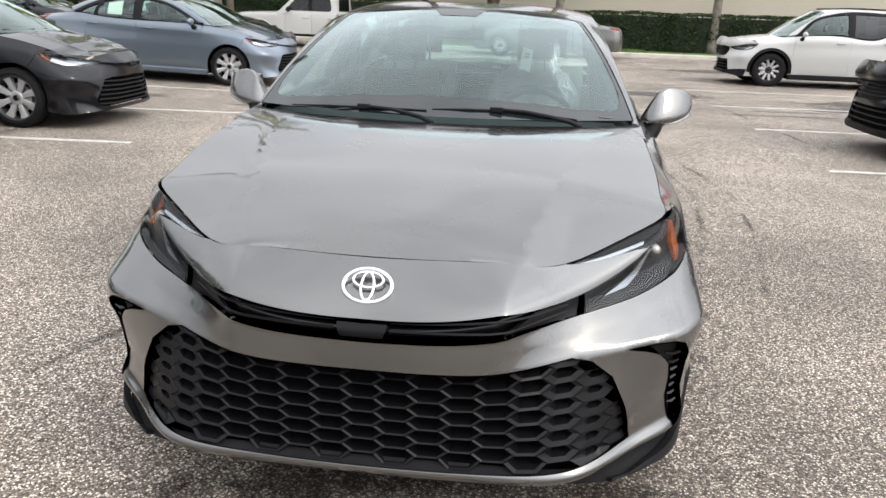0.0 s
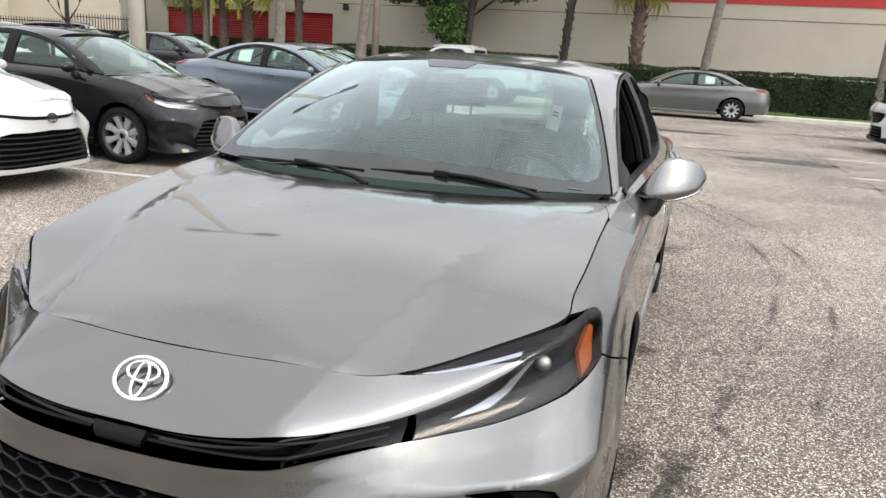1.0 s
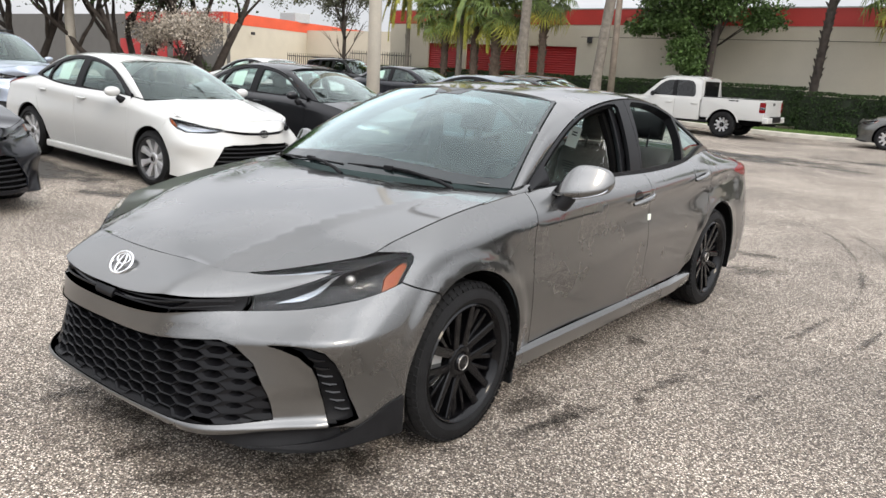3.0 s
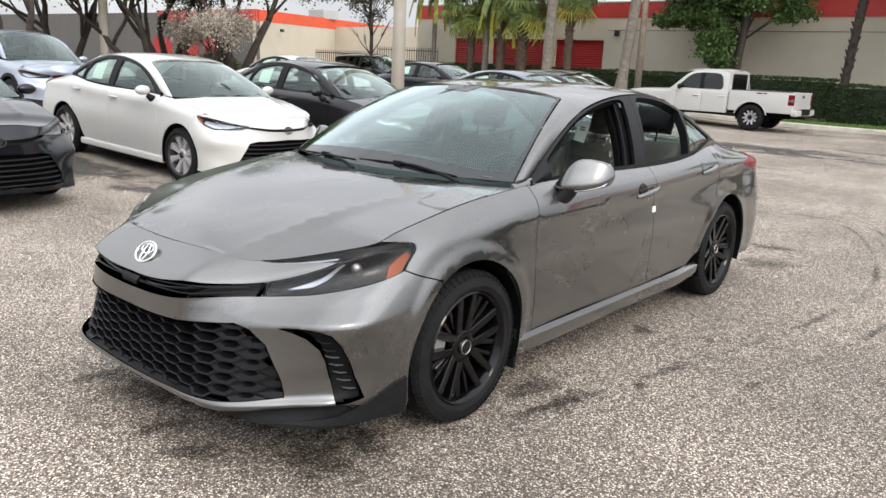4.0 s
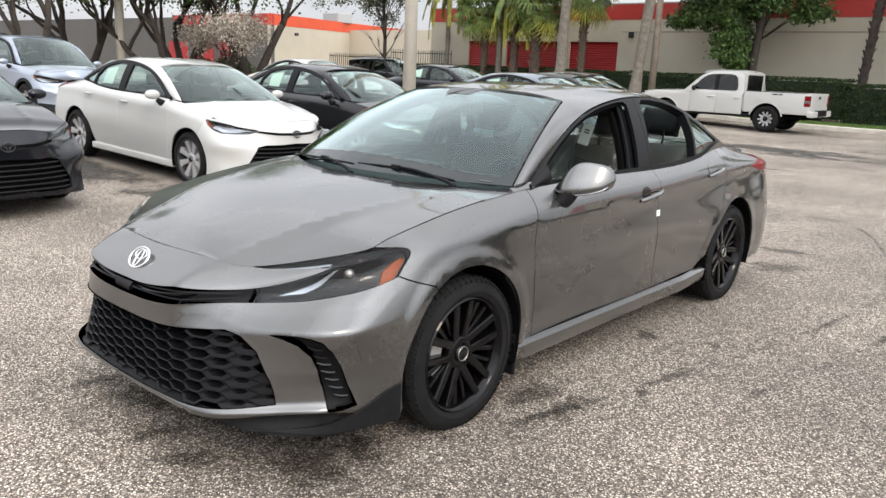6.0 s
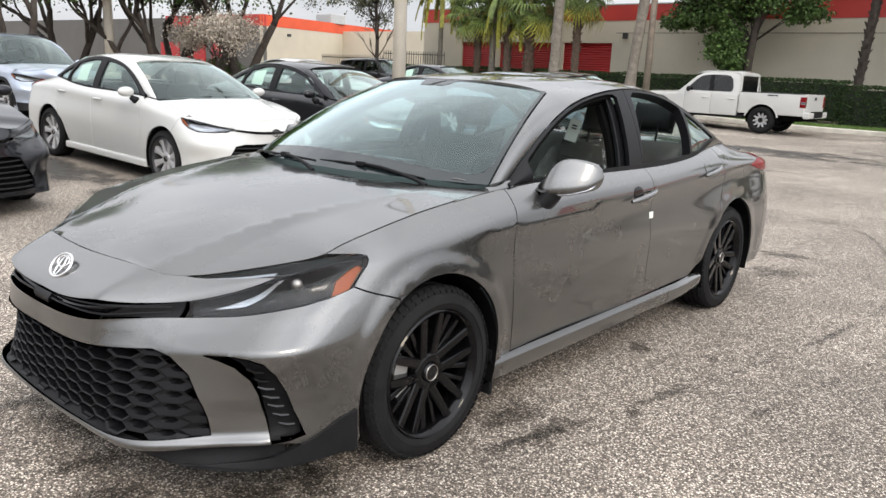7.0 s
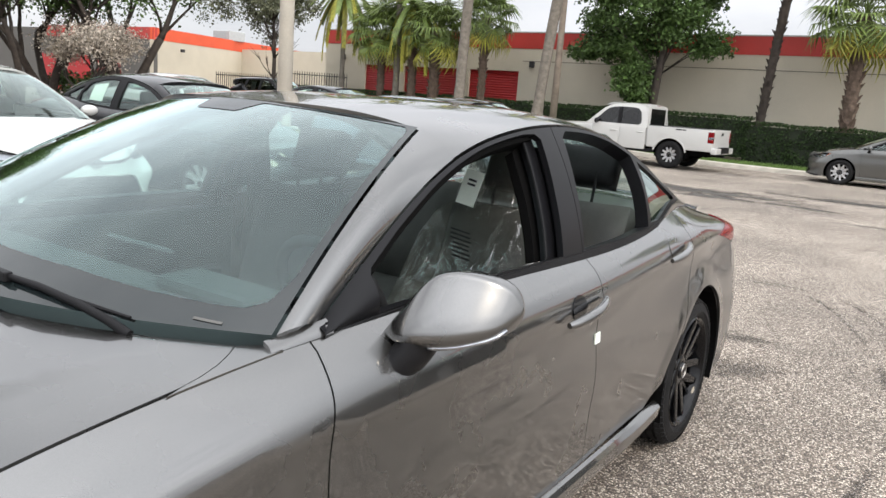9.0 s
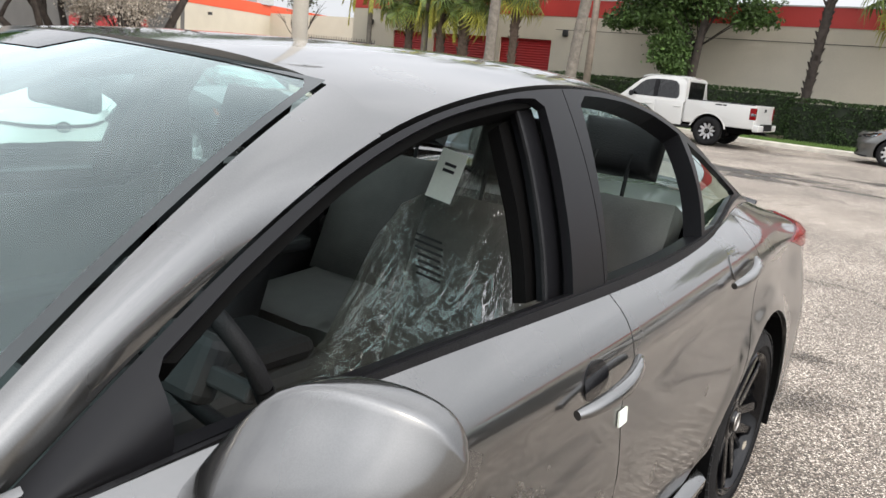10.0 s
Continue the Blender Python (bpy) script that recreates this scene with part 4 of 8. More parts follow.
class Shell:
    """The lower body of a car: level lines from the sill (w = 0) to the belt, each through the same stations."""

    def __init__(self, levels, bulge=None):
        L = np.array(levels, float)
        self.n = len(L)
        ref = L[self.n // 2]
        t = np.r_[0, np.cumsum(np.linalg.norm(np.diff(ref, axis=0), axis=1))]
        self.t = t
        full = np.concatenate([L[:, :0:-1] * (-1, 1, 1), L], 1)
        self.tt = np.r_[-t[:0:-1], t]
        self.curves = [Curve(np.c_[self.tt, row]) for row in full]
        self.ref = ref
        self.bulge = bulge
        k = np.arange(self.n, dtype=float)
        self.solve = spline_seconds(k, np.eye(self.n))

    def plain(self, u, w):
        P = np.stack([c(u) for c in self.curves], 1)
        M = np.einsum("ij,njk->nik", self.solve, P)
        r = np.arange(len(u))

        def curved(w, straight):
            i = np.clip(w.astype(int), 0, self.n - 2)
            b = (w - i)[:, None]
            a = 1 - b
            p = a * P[r, i] + b * P[r, i + 1]
            return p if straight else p + ((a**3 - a) * M[r, i] + (b**3 - b) * M[r, i + 1]) / 6
        p = curved(w, False)
        if self.bulge is None:
            return p
        # flat facets with a narrow edge between them across the bumper
        t4, t6 = self.t[4], self.t[6]
        k = np.clip((t6 - np.abs(u)) / (t6 - t4), 0, 1)
        k = k * k * (3 - 2 * k) * np.clip((w - 1.6) / 0.4, 0, 1) * np.clip((3.85 - w) / 0.35, 0, 1)
        flat = (curved(w - 0.09, True) + 2 * curved(w, True) + curved(w + 0.09, True)) / 4
        return p + (flat - p) * k[:, None]

    def plain_normal(self, u, w):
        e = 1e-3
        n = np.cross(self.plain(u + e, w) - self.plain(u - e, w), self.plain(u, w + e) - self.plain(u, w - e))
        return n / np.linalg.norm(n, axis=1)[:, None]

    def at(self, u, w):
        u, w = np.asarray(u, float), np.asarray(w, float)
        p = self.plain(u, w)
        if self.bulge is None:
            return p
        return p + self.plain_normal(u, w) * self.bulge(p)[:, None]

    def normal(self, u, w):
        u, w, e = np.asarray(u, float), np.asarray(w, float), 2e-3
        n = np.cross(self.at(u + e, w) - self.at(u - e, w), self.at(u, w + e * 4) - self.at(u, w - e * 4))
        return n / np.linalg.norm(n, axis=1)[:, None]

    def find(self, axes, pts, front=False):
        """Domain places of points known by two of their coordinates: (x, z) for the front, (y, z) for the left side."""
        pts = np.array(pts, float)
        col = axes[0]
        side = (self.ref[:, 1] > 0.55) & (np.arange(len(self.ref)) < len(self.ref) - 3)
        if front:
            k = slice(0, 6)
            u = np.sign(pts[:, 0]) * np.interp(np.abs(pts[:, 0]), self.ref[k, 0], self.t[k])
        else:
            u = np.interp(pts[:, 0], self.ref[side, col], self.t[side])
        zs = np.stack([c(u)[:, 2] for c in self.curves], 1)
        w = np.array([np.interp(z, row, np.arange(self.n)) for z, row in zip(pts[:, 1], zs)])
        for _ in range(25):
            p = self.plain(u, w)[:, axes]
            e = 1e-4
            du, dw = (self.plain(u + e, w)[:, axes] - p) / e, (self.plain(u, w + e)[:, axes] - p) / e
            r = pts - p
            det = du[:, 0] * dw[:, 1] - du[:, 1] * dw[:, 0]
            det = np.where(np.abs(det) < 1e-6, 1e-6, det)
            su = (r[:, 0] * dw[:, 1] - r[:, 1] * dw[:, 0]) / det
            sw = (du[:, 0] * r[:, 1] - du[:, 1] * r[:, 0]) / det
            u, w = u + np.clip(su, -0.1, 0.1), np.clip(w + np.clip(sw, -0.4, 0.4), -0.3, self.n - 0.8)
        return np.c_[u, w]


# the grey sedan: nose at y = 0, wheels on z = 0, its left side at +x
SEDAN = [
    [(0, -0.05, 0.225), (0.33, -0.045, 0.225), (0.53, -0.005, 0.225), (0.69, 0.10, 0.215), (0.82, 0.24, 0.2), (0.896, 0.48, 0.19), (0.904, 0.64, 0.185), (0.9, 0.98, 0.185),
     (0.855, 1.48, 0.19), (0.85, 2.66, 0.19), (0.855, 3.4, 0.19), (0.885, 3.8, 0.2), (0.885, 4.2, 0.2), (0.8, 4.66, 0.24), (0.45, 4.82, 0.25), (0, 4.85, 0.25)],
    [(0, -0.065, 0.275), (0.33, -0.055, 0.275), (0.55, -0.005, 0.28), (0.702, 0.15, 0.296), (0.83, 0.29, 0.31), (0.909, 0.51, 0.31), (0.917, 0.65, 0.31), (0.912, 0.98, 0.31),
     (0.882, 1.48, 0.31), (0.879, 2.66, 0.31), (0.879, 3.4, 0.31), (0.905, 3.8, 0.31), (0.9, 4.2, 0.32), (0.82, 4.68, 0.33), (0.47, 4.86, 0.33), (0, 4.89, 0.33)],
    [(0, -0.07, 0.42), (0.33, -0.05, 0.42), (0.54, 0.03, 0.42), (0.7, 0.15, 0.43), (0.84, 0.3, 0.44), (0.917, 0.52, 0.45), (0.924, 0.66, 0.46), (0.918, 0.98, 0.47),
     (0.904, 1.48, 0.47), (0.904, 2.66, 0.47), (0.904, 3.4, 0.48), (0.922, 3.8, 0.48), (0.905, 4.2, 0.49), (0.83, 4.68, 0.49), (0.48, 4.88, 0.48), (0, 4.91, 0.48)],
    [(0, -0.075, 0.553), (0.33, -0.045, 0.557), (0.52, 0.06, 0.566), (0.68, 0.15, 0.572), (0.84, 0.26, 0.58), (0.919, 0.5, 0.59), (0.925, 0.66, 0.61), (0.92, 0.98, 0.63),
     (0.914, 1.48, 0.63), (0.918, 2.66, 0.64), (0.915, 3.4, 0.65), (0.925, 3.8, 0.66), (0.9, 4.2, 0.67), (0.82, 4.68, 0.66), (0.48, 4.88, 0.64), (0, 4.91, 0.63)],
    [(0, -0.068, 0.622), (0.33, -0.018, 0.638), (0.53, 0.145, 0.662), (0.69, 0.29, 0.685), (0.805, 0.43, 0.72), (0.872, 0.59, 0.75), (0.89, 0.7, 0.77), (0.9, 0.98, 0.79),
     (0.905, 1.48, 0.8), (0.905, 2.66, 0.81), (0.89, 3.4, 0.83), (0.885, 3.8, 0.85), (0.86, 4.2, 0.86), (0.79, 4.64, 0.85), (0.46, 4.84, 0.83), (0, 4.87, 0.83)],
    [(0, -0.055, 0.675), (0.33, -0.010, 0.692), (0.53, 0.165, 0.712), (0.69, 0.325, 0.765), (0.805, 0.47, 0.81), (0.847, 0.66, 0.829), (0.862, 0.75, 0.839), (0.873, 0.98, 0.860),
     (0.892, 1.48, 0.905), (0.898, 2.66, 0.925), (0.88, 3.4, 0.945), (0.86, 3.8, 0.96), (0.83, 4.2, 0.955), (0.76, 4.58, 0.935), (0.45, 4.78, 0.93), (0, 4.81, 0.93)],
    [(0, 0.10, 0.79), (0.33, 0.13, 0.785), (0.49, 0.20, 0.773), (0.65, 0.36, 0.805), (0.775, 0.49, 0.842), (0.787, 0.6, 0.872), (0.79, 0.72, 0.898), (0.792, 0.98, 0.943),
     (0.802, 1.48, 0.99), (0.83, 2.66, 1.0), (0.805, 3.4, 1.03), (0.75, 3.8, 1.06), (0.68, 4.2, 1.03), (0.59, 4.5, 0.985), (0.4, 4.72, 0.965), (0, 4.76, 0.965)],
]
HUB_F, HUB_R, HUB_Z = 0.98, 3.805, 0.335
ARCH_F, ARCH_R, ARCH_RADIUS = 0.96, 3.825, 0.393


def sedan_bulge(p):
    """Raised wheel-arch band, door hollow and shoulder crease of the sedan."""
    x, y, z = p.T
    side = np.clip((y - 0.45) / 0.25, 0, 1) * np.clip((4.6 - y) / 0.25, 0, 1)
    d = np.zeros(len(p))
    for hy in (ARCH_F, ARCH_R):
        r = np.hypot(y - hy, z - HUB_Z)
        q = np.clip((0.482 - r) / 0.06, 0, 1)
        d += 0.009 * q * q * (3 - 2 * q)
    # the fold across the bumper, out to its corner
    fold = np.interp(np.abs(x), [0.40, 0.44, 0.54, 0.69, 0.84, 0.92], [0.618, 0.609, 0.583, 0.580, 0.584, 0.60])
    dz = np.sqrt((z - fold) ** 2 + 0.007**2) - 0.007
    above = z > fold
    d += 0.007 * np.clip((np.abs(x) - 0.38) / 0.2, 0, 1) * np.clip((0.50 - y) / 0.24, 0, 1) * np.where(above, np.exp(-dz / 0.06), np.exp(-dz / 0.034))
    # the crease round the bumper's corner, from the vent up towards the lamp's end
    ay, az, by, bz = 0.285, 0.535, 0.545, 0.690
    k = np.clip(((y - ay) * (by - ay) + (z - az) * (bz - az)) / ((by - ay) ** 2 + (bz - az) ** 2), 0, 1)
    off = np.hypot(y - ay - k * (by - ay), z - az - k * (bz - az))
    d += 0.013 * np.exp(-(np.sqrt(off * off + 0.008**2) - 0.008) / 0.055) * np.clip((np.abs(x) - 0.70) / 0.08, 0, 1) * (1 - 0.6 * k)
    # the shelf along the foot of the bumper
    d += 0.017 * np.clip((0.40 - y) / 0.15, 0, 1) * np.exp(-(((z - 0.274 - 0.012 * np.clip((np.abs(x) - 0.55) / 0.3, 0, 1)) / 0.018) ** 2))
    # the nose breaks where its flat middle meets the swept corners
    nose = 0.335 + 0.25 * np.clip(y, 0, 0.3)
    d += 0.030 * np.exp(-np.sqrt((np.abs(x) - nose) ** 2 + 0.010**2) / 0.09) * np.exp(-(((z - 0.68) / 0.10) ** 2)) * np.clip((0.3 - y) / 0.2, 0, 1)
    crease = 0.845 + 0.022 * (y - 1.0)
    d += side * np.clip((y - 1.15) / 0.5, 0, 1) * 0.010 * np.exp(-np.abs(z - crease) / 0.035)
    hollow = 0.45 + 0.05 * (y - 1.5)
    d -= side * 0.004 * np.exp(-(((z - hollow) / 0.12) ** 2)) * np.clip((y - 1.45) / 0.4, 0, 1) * np.clip((3.5 - y) / 0.4, 0, 1)
    return d


HOOD_MID = Curve([(.05, .766), (.10, .789), (.20, .834), (.36, .880), (.55, .925), (.80, .964), (1.05, .990), (1.40, 1.012)])
HOOD_FALL = Curve([(.05, .15), (.12, .17), (.205, .235), (.36, .175), (.49, .108), (.72, .080), (.98, .064), (1.48, .03)])


def hood_plain(x, y):
    x, y = np.asarray(x, float), np.asarray(y, float)
    z = HOOD_MID(y)[:, 0] - HOOD_FALL(y)[:, 0] * x * x
    # a long facet falls away outside a crease that widens towards the windshield
    crease, width, soft = 0.335 + 0.25 * y, 0.10 - 0.055 * np.clip(y, 0, 1.2), 0.006
    over = np.abs(x) - crease
    step = 0.5 * (over + np.sqrt(over * over + soft * soft)) - 0.5 * (over - width + np.sqrt((over - width) ** 2 + 4 * soft * soft))
    return z + 0.006 * np.exp(-np.abs(over) / 0.05) * np.clip((1.25 - y) / 0.5, 0, 1) - 0.11 * step * np.clip((1.30 - y) / 0.5, 0, 1)


def fitted_hood(shell):
    """The hood's height, brought to the shell's top line along its edges."""
    ln = shell.curves[-1](np.linspace(0.05, shell.t[8], 60))
    ys, xs = ln[:, 1], ln[:, 0]
    miss = ln[:, 2] - hood_plain(xs, ys)

    def f(x, y):
        xb = np.maximum(np.interp(y, ys, xs), 0.25)
        return hood_plain(x, y) + np.interp(y, ys, miss) * np.minimum(1.2, np.abs(x) / xb) ** 4
    return f


def inside(poly, pts):
    """Which points lie in a closed polygon."""
    poly, pts = np.asarray(poly), np.asarray(pts)
    x, y = pts[:, 0], pts[:, 1]
    c = np.zeros(len(pts), bool)
    a, b = poly, np.roll(poly, -1, 0)
    for (x0, y0), (x1, y1) in zip(a, b):
        if y0 != y1:
            c ^= ((y0 > y) != (y1 > y)) & (x < (x1 - x0) * (y - y0) / (y1 - y0) + x0)
    return c


def resample(loop, step):
    loop = np.asarray(loop, float)
    out = []
    for a, b in zip(loop, np.roll(loop, -1, 0)):
        n = max(1, int(np.ceil(np.linalg.norm(b - a) / step)))
        out += [a + (b - a) * k / n for k in range(n)]
    return np.array(out)


def inset(loop, d):
    """A closed loop moved inwards by d."""
    loop = np.asarray(loop, float)
    area = 0.5 * np.sum(loop[:, 0] * np.roll(loop[:, 1], -1) - np.roll(loop[:, 0], -1) * loop[:, 1])
    e = np.roll(loop, -1, 0) - loop
    e /= np.maximum(np.linalg.norm(e, axis=1), 1e-9)[:, None]
    n = np.c_[-e[:, 1], e[:, 0]] * np.sign(area)
    m = n + np.roll(n, 1, 0)
    m /= np.maximum((m * m).sum(1), 0.7)[:, None] / 2
    return loop + m * d


from mathutils.geometry import delaunay_2d_cdt


def patch(name, f, outline, mat, parent, holes=(), step=0.03, scale=(1, 1), gap=0.002, depth=0.014, off=0.0, mirror=False, label="", normal=None, back=False):
    """A panel of a smooth surface f(p, q) -> places: cut to an outline, with holes, thin gaps round it and edges turned inwards."""
    sc = np.array(scale, float)
    loops = [inset(resample(np.asarray(outline, float) * sc, step), gap)] + [inset(resample(np.asarray(h, float) * sc, step), -gap) for h in holes]
    verts, edges = [], []
    for lp in loops:
        o = len(verts)
        verts += [Vector(v) for v in lp]
        edges += [(o + i, o + (i + 1) % len(lp)) for i in range(len(lp))]
    lo, hi = loops[0].min(0), loops[0].max(0)
    gx, gy = np.meshgrid(np.arange(lo[0], hi[0], step), np.arange(lo[1], hi[1], step * 0.87))
    gx = gx + (np.arange(gx.shape[0]) % 2)[:, None] * step / 2
    g = np.c_[gx.ravel(), gy.ravel()]
    ok = inside(loops[0], g)
    for h in loops[1:]:
        ok &= ~inside(h, g)
    bd = np.concatenate(loops)
    g = g[ok]
    if len(g):
        far = np.array([((bd - p) ** 2).sum(1).min() for p in g]) > (0.42 * step) ** 2
        verts += [Vector(v) for v in g[far]]
    V, E, F, _, _, _ = delaunay_2d_cdt(verts, edges, [], 0, 1e-6)
    V = np.array([tuple(v) for v in V])
    F = np.array([t for t in F if len(t) == 3])
    cen = V[F].mean(1)
    keep = inside(loops[0], cen)
    for h in loops[1:]:
        keep &= ~inside(h, cen)
    F = F[keep]
    P, Q = V[:, 0] / sc[0], V[:, 1] / sc[1]
    pos = f(P, Q)
    if normal is not None:
        nor = normal(P, Q)
    else:
        e = 1e-3
        nor = np.cross(f(P + e, Q) - f(P - e, Q), f(P, Q + e) - f(P, Q - e))
        nor /= np.maximum(np.linalg.norm(nor, axis=1), 1e-9)[:, None]
    if ((pos - (0, 2.4, 0.7)) * nor).sum(1).mean() < 0:
        nor = -nor
    tri = np.cross(pos[F[:, 1]] - pos[F[:, 0]], pos[F[:, 2]] - pos[F[:, 0]])
    flip = (tri * nor[F[:, 0]]).sum(1) < 0
    F[flip] = F[flip][:, ::-1]
    if back:
        nor, F = -nor, F[:, ::-1]
    pos = pos + nor * off * (-1 if back else 1)
    vs, fs, ns = [pos], [F], [nor]
    if depth:
        count = {}
        for t in F:
            for a, b in ((t[0], t[1]), (t[1], t[2]), (t[2], t[0])):
                count[(a, b)] = 1
        rim = [(a, b) for a, b in count if (b, a) not in count]
        base = len(pos)
        ea = np.array(rim)
        t = pos[ea[:, 1]] - pos[ea[:, 0]]
        t /= np.maximum(np.linalg.norm(t, axis=1), 1e-9)[:, None]
        o1 = np.cross(t, nor[ea[:, 0]])
        q = [pos[ea[:, 0]], pos[ea[:, 1]], pos[ea[:, 1]] - nor[ea[:, 1]] * depth, pos[ea[:, 0]] - nor[ea[:, 0]] * depth]
        m = len(ea)
        vs += q
        ns += [o1] * 4
        k = np.arange(m)
        fs += [np.c_[base + k + m, base + k, base + 3 * m + k], np.c_[base + k + m, base + 3 * m + k, base + 2 * m + k]]
    pos, F, nor = np.concatenate(vs), np.concatenate(fs), np.concatenate(ns)
    if mirror:
        pos, nor, F = pos * (-1, 1, 1), nor * (-1, 1, 1), F[:, ::-1]
    me = bpy.data.meshes.new(name)
    me.from_pydata(pos.tolist(), [], F.tolist())
    me.materials.append(mat)
    me.polygons.foreach_set("use_smooth", [True] * len(me.polygons))
    me.update()
    me.normals_split_custom_set_from_vertices(nor.tolist())
    ob = new(name, me)
    ob.parent = parent
    return tagged(ob, label) if label else ob


def mirrored(pts):
    """A left half outline (from the middle outwards and back) closed by its mirror image."""
    return list(pts) + [(-x, z) for x, z in reversed(pts) if abs(x) > 1e-6]


def arc(cy, cz, r, a0, a1, n=18):
    return [(cy + r * math.cos(radians(a0 + (a1 - a0) * k / n)), cz + r * math.sin(radians(a0 + (a1 - a0) * k / n))) for k in range(n + 1)]


def revolve(profile, seg, axis="x"):
    """Verts and faces of a profile (a, r) turned about x."""
    verts, faces = [], []
    n = len(profile)
    for k in range(seg):
        th = 2 * math.pi * k / seg
        verts += [(a, r * math.cos(th), r * math.sin(th)) for a, r in profile]
    for k in range(seg):
        k2 = (k + 1) % seg
        faces += [(k * n + i, k2 * n + i, k2 * n + i + 1, k * n + i + 1) for i in range(n - 1)]
    return verts, faces


def prism(poly, a0, a1):
    """A polygon in (y, z) pushed along x from a0 to a1."""
    n = len(poly)
    verts = [(a0, y, z) for y, z in poly] + [(a1, y, z) for y, z in poly]
    faces = [tuple(range(n - 1, -1, -1)), tuple(range(n, 2 * n))] + [(i, (i + 1) % n, n + (i + 1) % n, n + i) for i in range(n)]
    return verts, faces


def auto_smooth(ob, angle=35):
    me = ob.data
    bm = bmesh.new()
    bm.from_mesh(me)
    bmesh.ops.recalc_face_normals(bm, faces=bm.faces)
    for e in bm.edges:
        e.smooth = len(e.link_faces) == 2 and e.calc_face_angle(0) < radians(angle)
    for f in bm.faces:
        f.smooth = True
    bm.to_mesh(me)
    bm.free()
    return ob


def wheel(parent, x, y, z, R, width, rim_r, mat, style, side, mats_rim=None, turn=0.0, steer=0.0):
    """A wheel with its outer face towards side (+1 left, -1 right)."""
    h = width / 2
    rp = [(h - 0.012, rim_r + 0.006), (h - 0.006, rim_r), (h - 0.012, rim_r - 0.010), (h - 0.05, rim_r - 0.022), (0.0, rim_r - 0.03), (-h + 0.02, rim_r - 0.02), (-h + 0.02, rim_r)]
    v, f = revolve(rp, 56)
    w = auto_smooth(mesh_ob("wheel", v, f, mat), 50)
    w.matrix_basis = pose(x, y, z, 0, 0, (0 if side > 0 else 180) + steer)
    w.parent = parent
    rim = w
    prof = [(-h + 0.02, rim_r), (-h, rim_r + 0.03), (-h + 0.004, R - 0.035), (-h + 0.02, R - 0.008)]
    for g in (-0.06, -0.02, 0.02, 0.06):
        prof += [(g - 0.006, R), (g - 0.004, R - 0.008), (g + 0.004, R - 0.008), (g + 0.006, R)]
    prof += [(h - 0.022, R - 0.006), (h - 0.006, R - 0.032), (h, R - 0.06), (h - 0.002, rim_r + 0.035), (h - 0.008, rim_r + 0.012), (h - 0.018, rim_r), (-h + 0.02, rim_r)]
    v, f = revolve(prof, 64)
    tyre = auto_smooth(child(mesh_ob("tyre", v, f, M_RUBBER), w), 40)
    blocks = []
    for k in range(60):
        th = 2 * math.pi * k / 60
        for a0, a1, sk in ((-h + 0.008, -0.072, -0.03), (0.072, h - 0.008, 0.03)):
            pts = []
            for a, dt in ((a0, 0), (a1, sk)):
                for s in (-0.038, 0.038):
                    for rr in (R - 0.02, R + 0.0035 - (0.018 if abs(a) > 0.09 else 0)):
                        pts.append((a, rr * math.cos(th + s + dt), rr * math.sin(th + s + dt)))
            blocks.append((pts, [(0, 1, 3, 2), (4, 6, 7, 5), (1, 5, 7, 3), (0, 4, 5, 1), (2, 3, 7, 6)]))
    v, f = merge(blocks)
    tagged(child(mesh_ob("tread", v, f, M_RUBBER), w), kind="stuff")
    face = h - 0.035
    spokes = []
    if style == "blade":
        for k in range(5):
            a = 2 * math.pi * k / 5 + turn
            for da, w0, w1 in ((-0.24, 0.020, 0.017), (0.24, 0.020, 0.017)):
                poly = [(0.035, -w0), (rim_r - 0.012, -w1 + da * rim_r * 0.42), (rim_r - 0.012, w1 + da * rim_r * 0.42), (0.035, w0)]
                poly = [(r, t + da * 0.10) for r, t in poly]
                spokes.append((a, poly, face + 0.012))
            spokes.append((a + math.pi / 5, [(0.05, -0.014), (rim_r - 0.012, -0.044), (rim_r - 0.012, -0.022), (0.05, -0.001)], face - 0.004))
            spokes.append((a + math.pi / 5, [(0.05, 0.001), (rim_r - 0.012, 0.022), (rim_r - 0.012, 0.044), (0.05, 0.014)], face - 0.004))
    else:
        n = 8 if style == "eight" else 10
        for k in range(n):
            a = 2 * math.pi * k / n + turn
            spokes.append((a, [(0.04, -0.022), (rim_r * 0.7, -0.030), (rim_r - 0.010, -0.048), (rim_r - 0.010, 0.048), (rim_r * 0.7, 0.030), (0.04, 0.022)] if n == 8 else [(0.04, -0.018), (rim_r - 0.012, -0.024), (rim_r - 0.012, 0.024), (0.04, 0.018)], face + 0.006))
    for a, poly, fx in spokes:
        ca, sa = math.cos(a), math.sin(a)
        n = len(poly)
        top = [(fx - 0.030 * (1 - min(1, r / rim_r)) + 0.0 * t, r * ca - t * sa, r * sa + t * ca) for r, t in poly]
        cen = [sum(p[0] for p in poly) / n, sum(p[1] for p in poly) / n]
        inn = [(fx + 0.004 - 0.030 * (1 - min(1, r / rim_r)), r * ca - t * sa, r * sa + t * ca) for r, t in [(r * 0.97 + cen[0] * 0.03, t * 0.7 + cen[1] * 0.3) for r, t in poly]]
        bot = [(fx - 0.055, p[1], p[2]) for p in top]
        verts = top + inn + bot
        faces = [tuple(range(n, 2 * n))] + [(i, (i + 1) % n, n + (i + 1) % n, n + i) for i in range(n)] + [(2 * n + i, 2 * n + (i + 1) % n, (i + 1) % n, i) for i in range(n)]
        sp = child(mesh_ob("spoke", verts, faces, mats_rim or mat), rim)
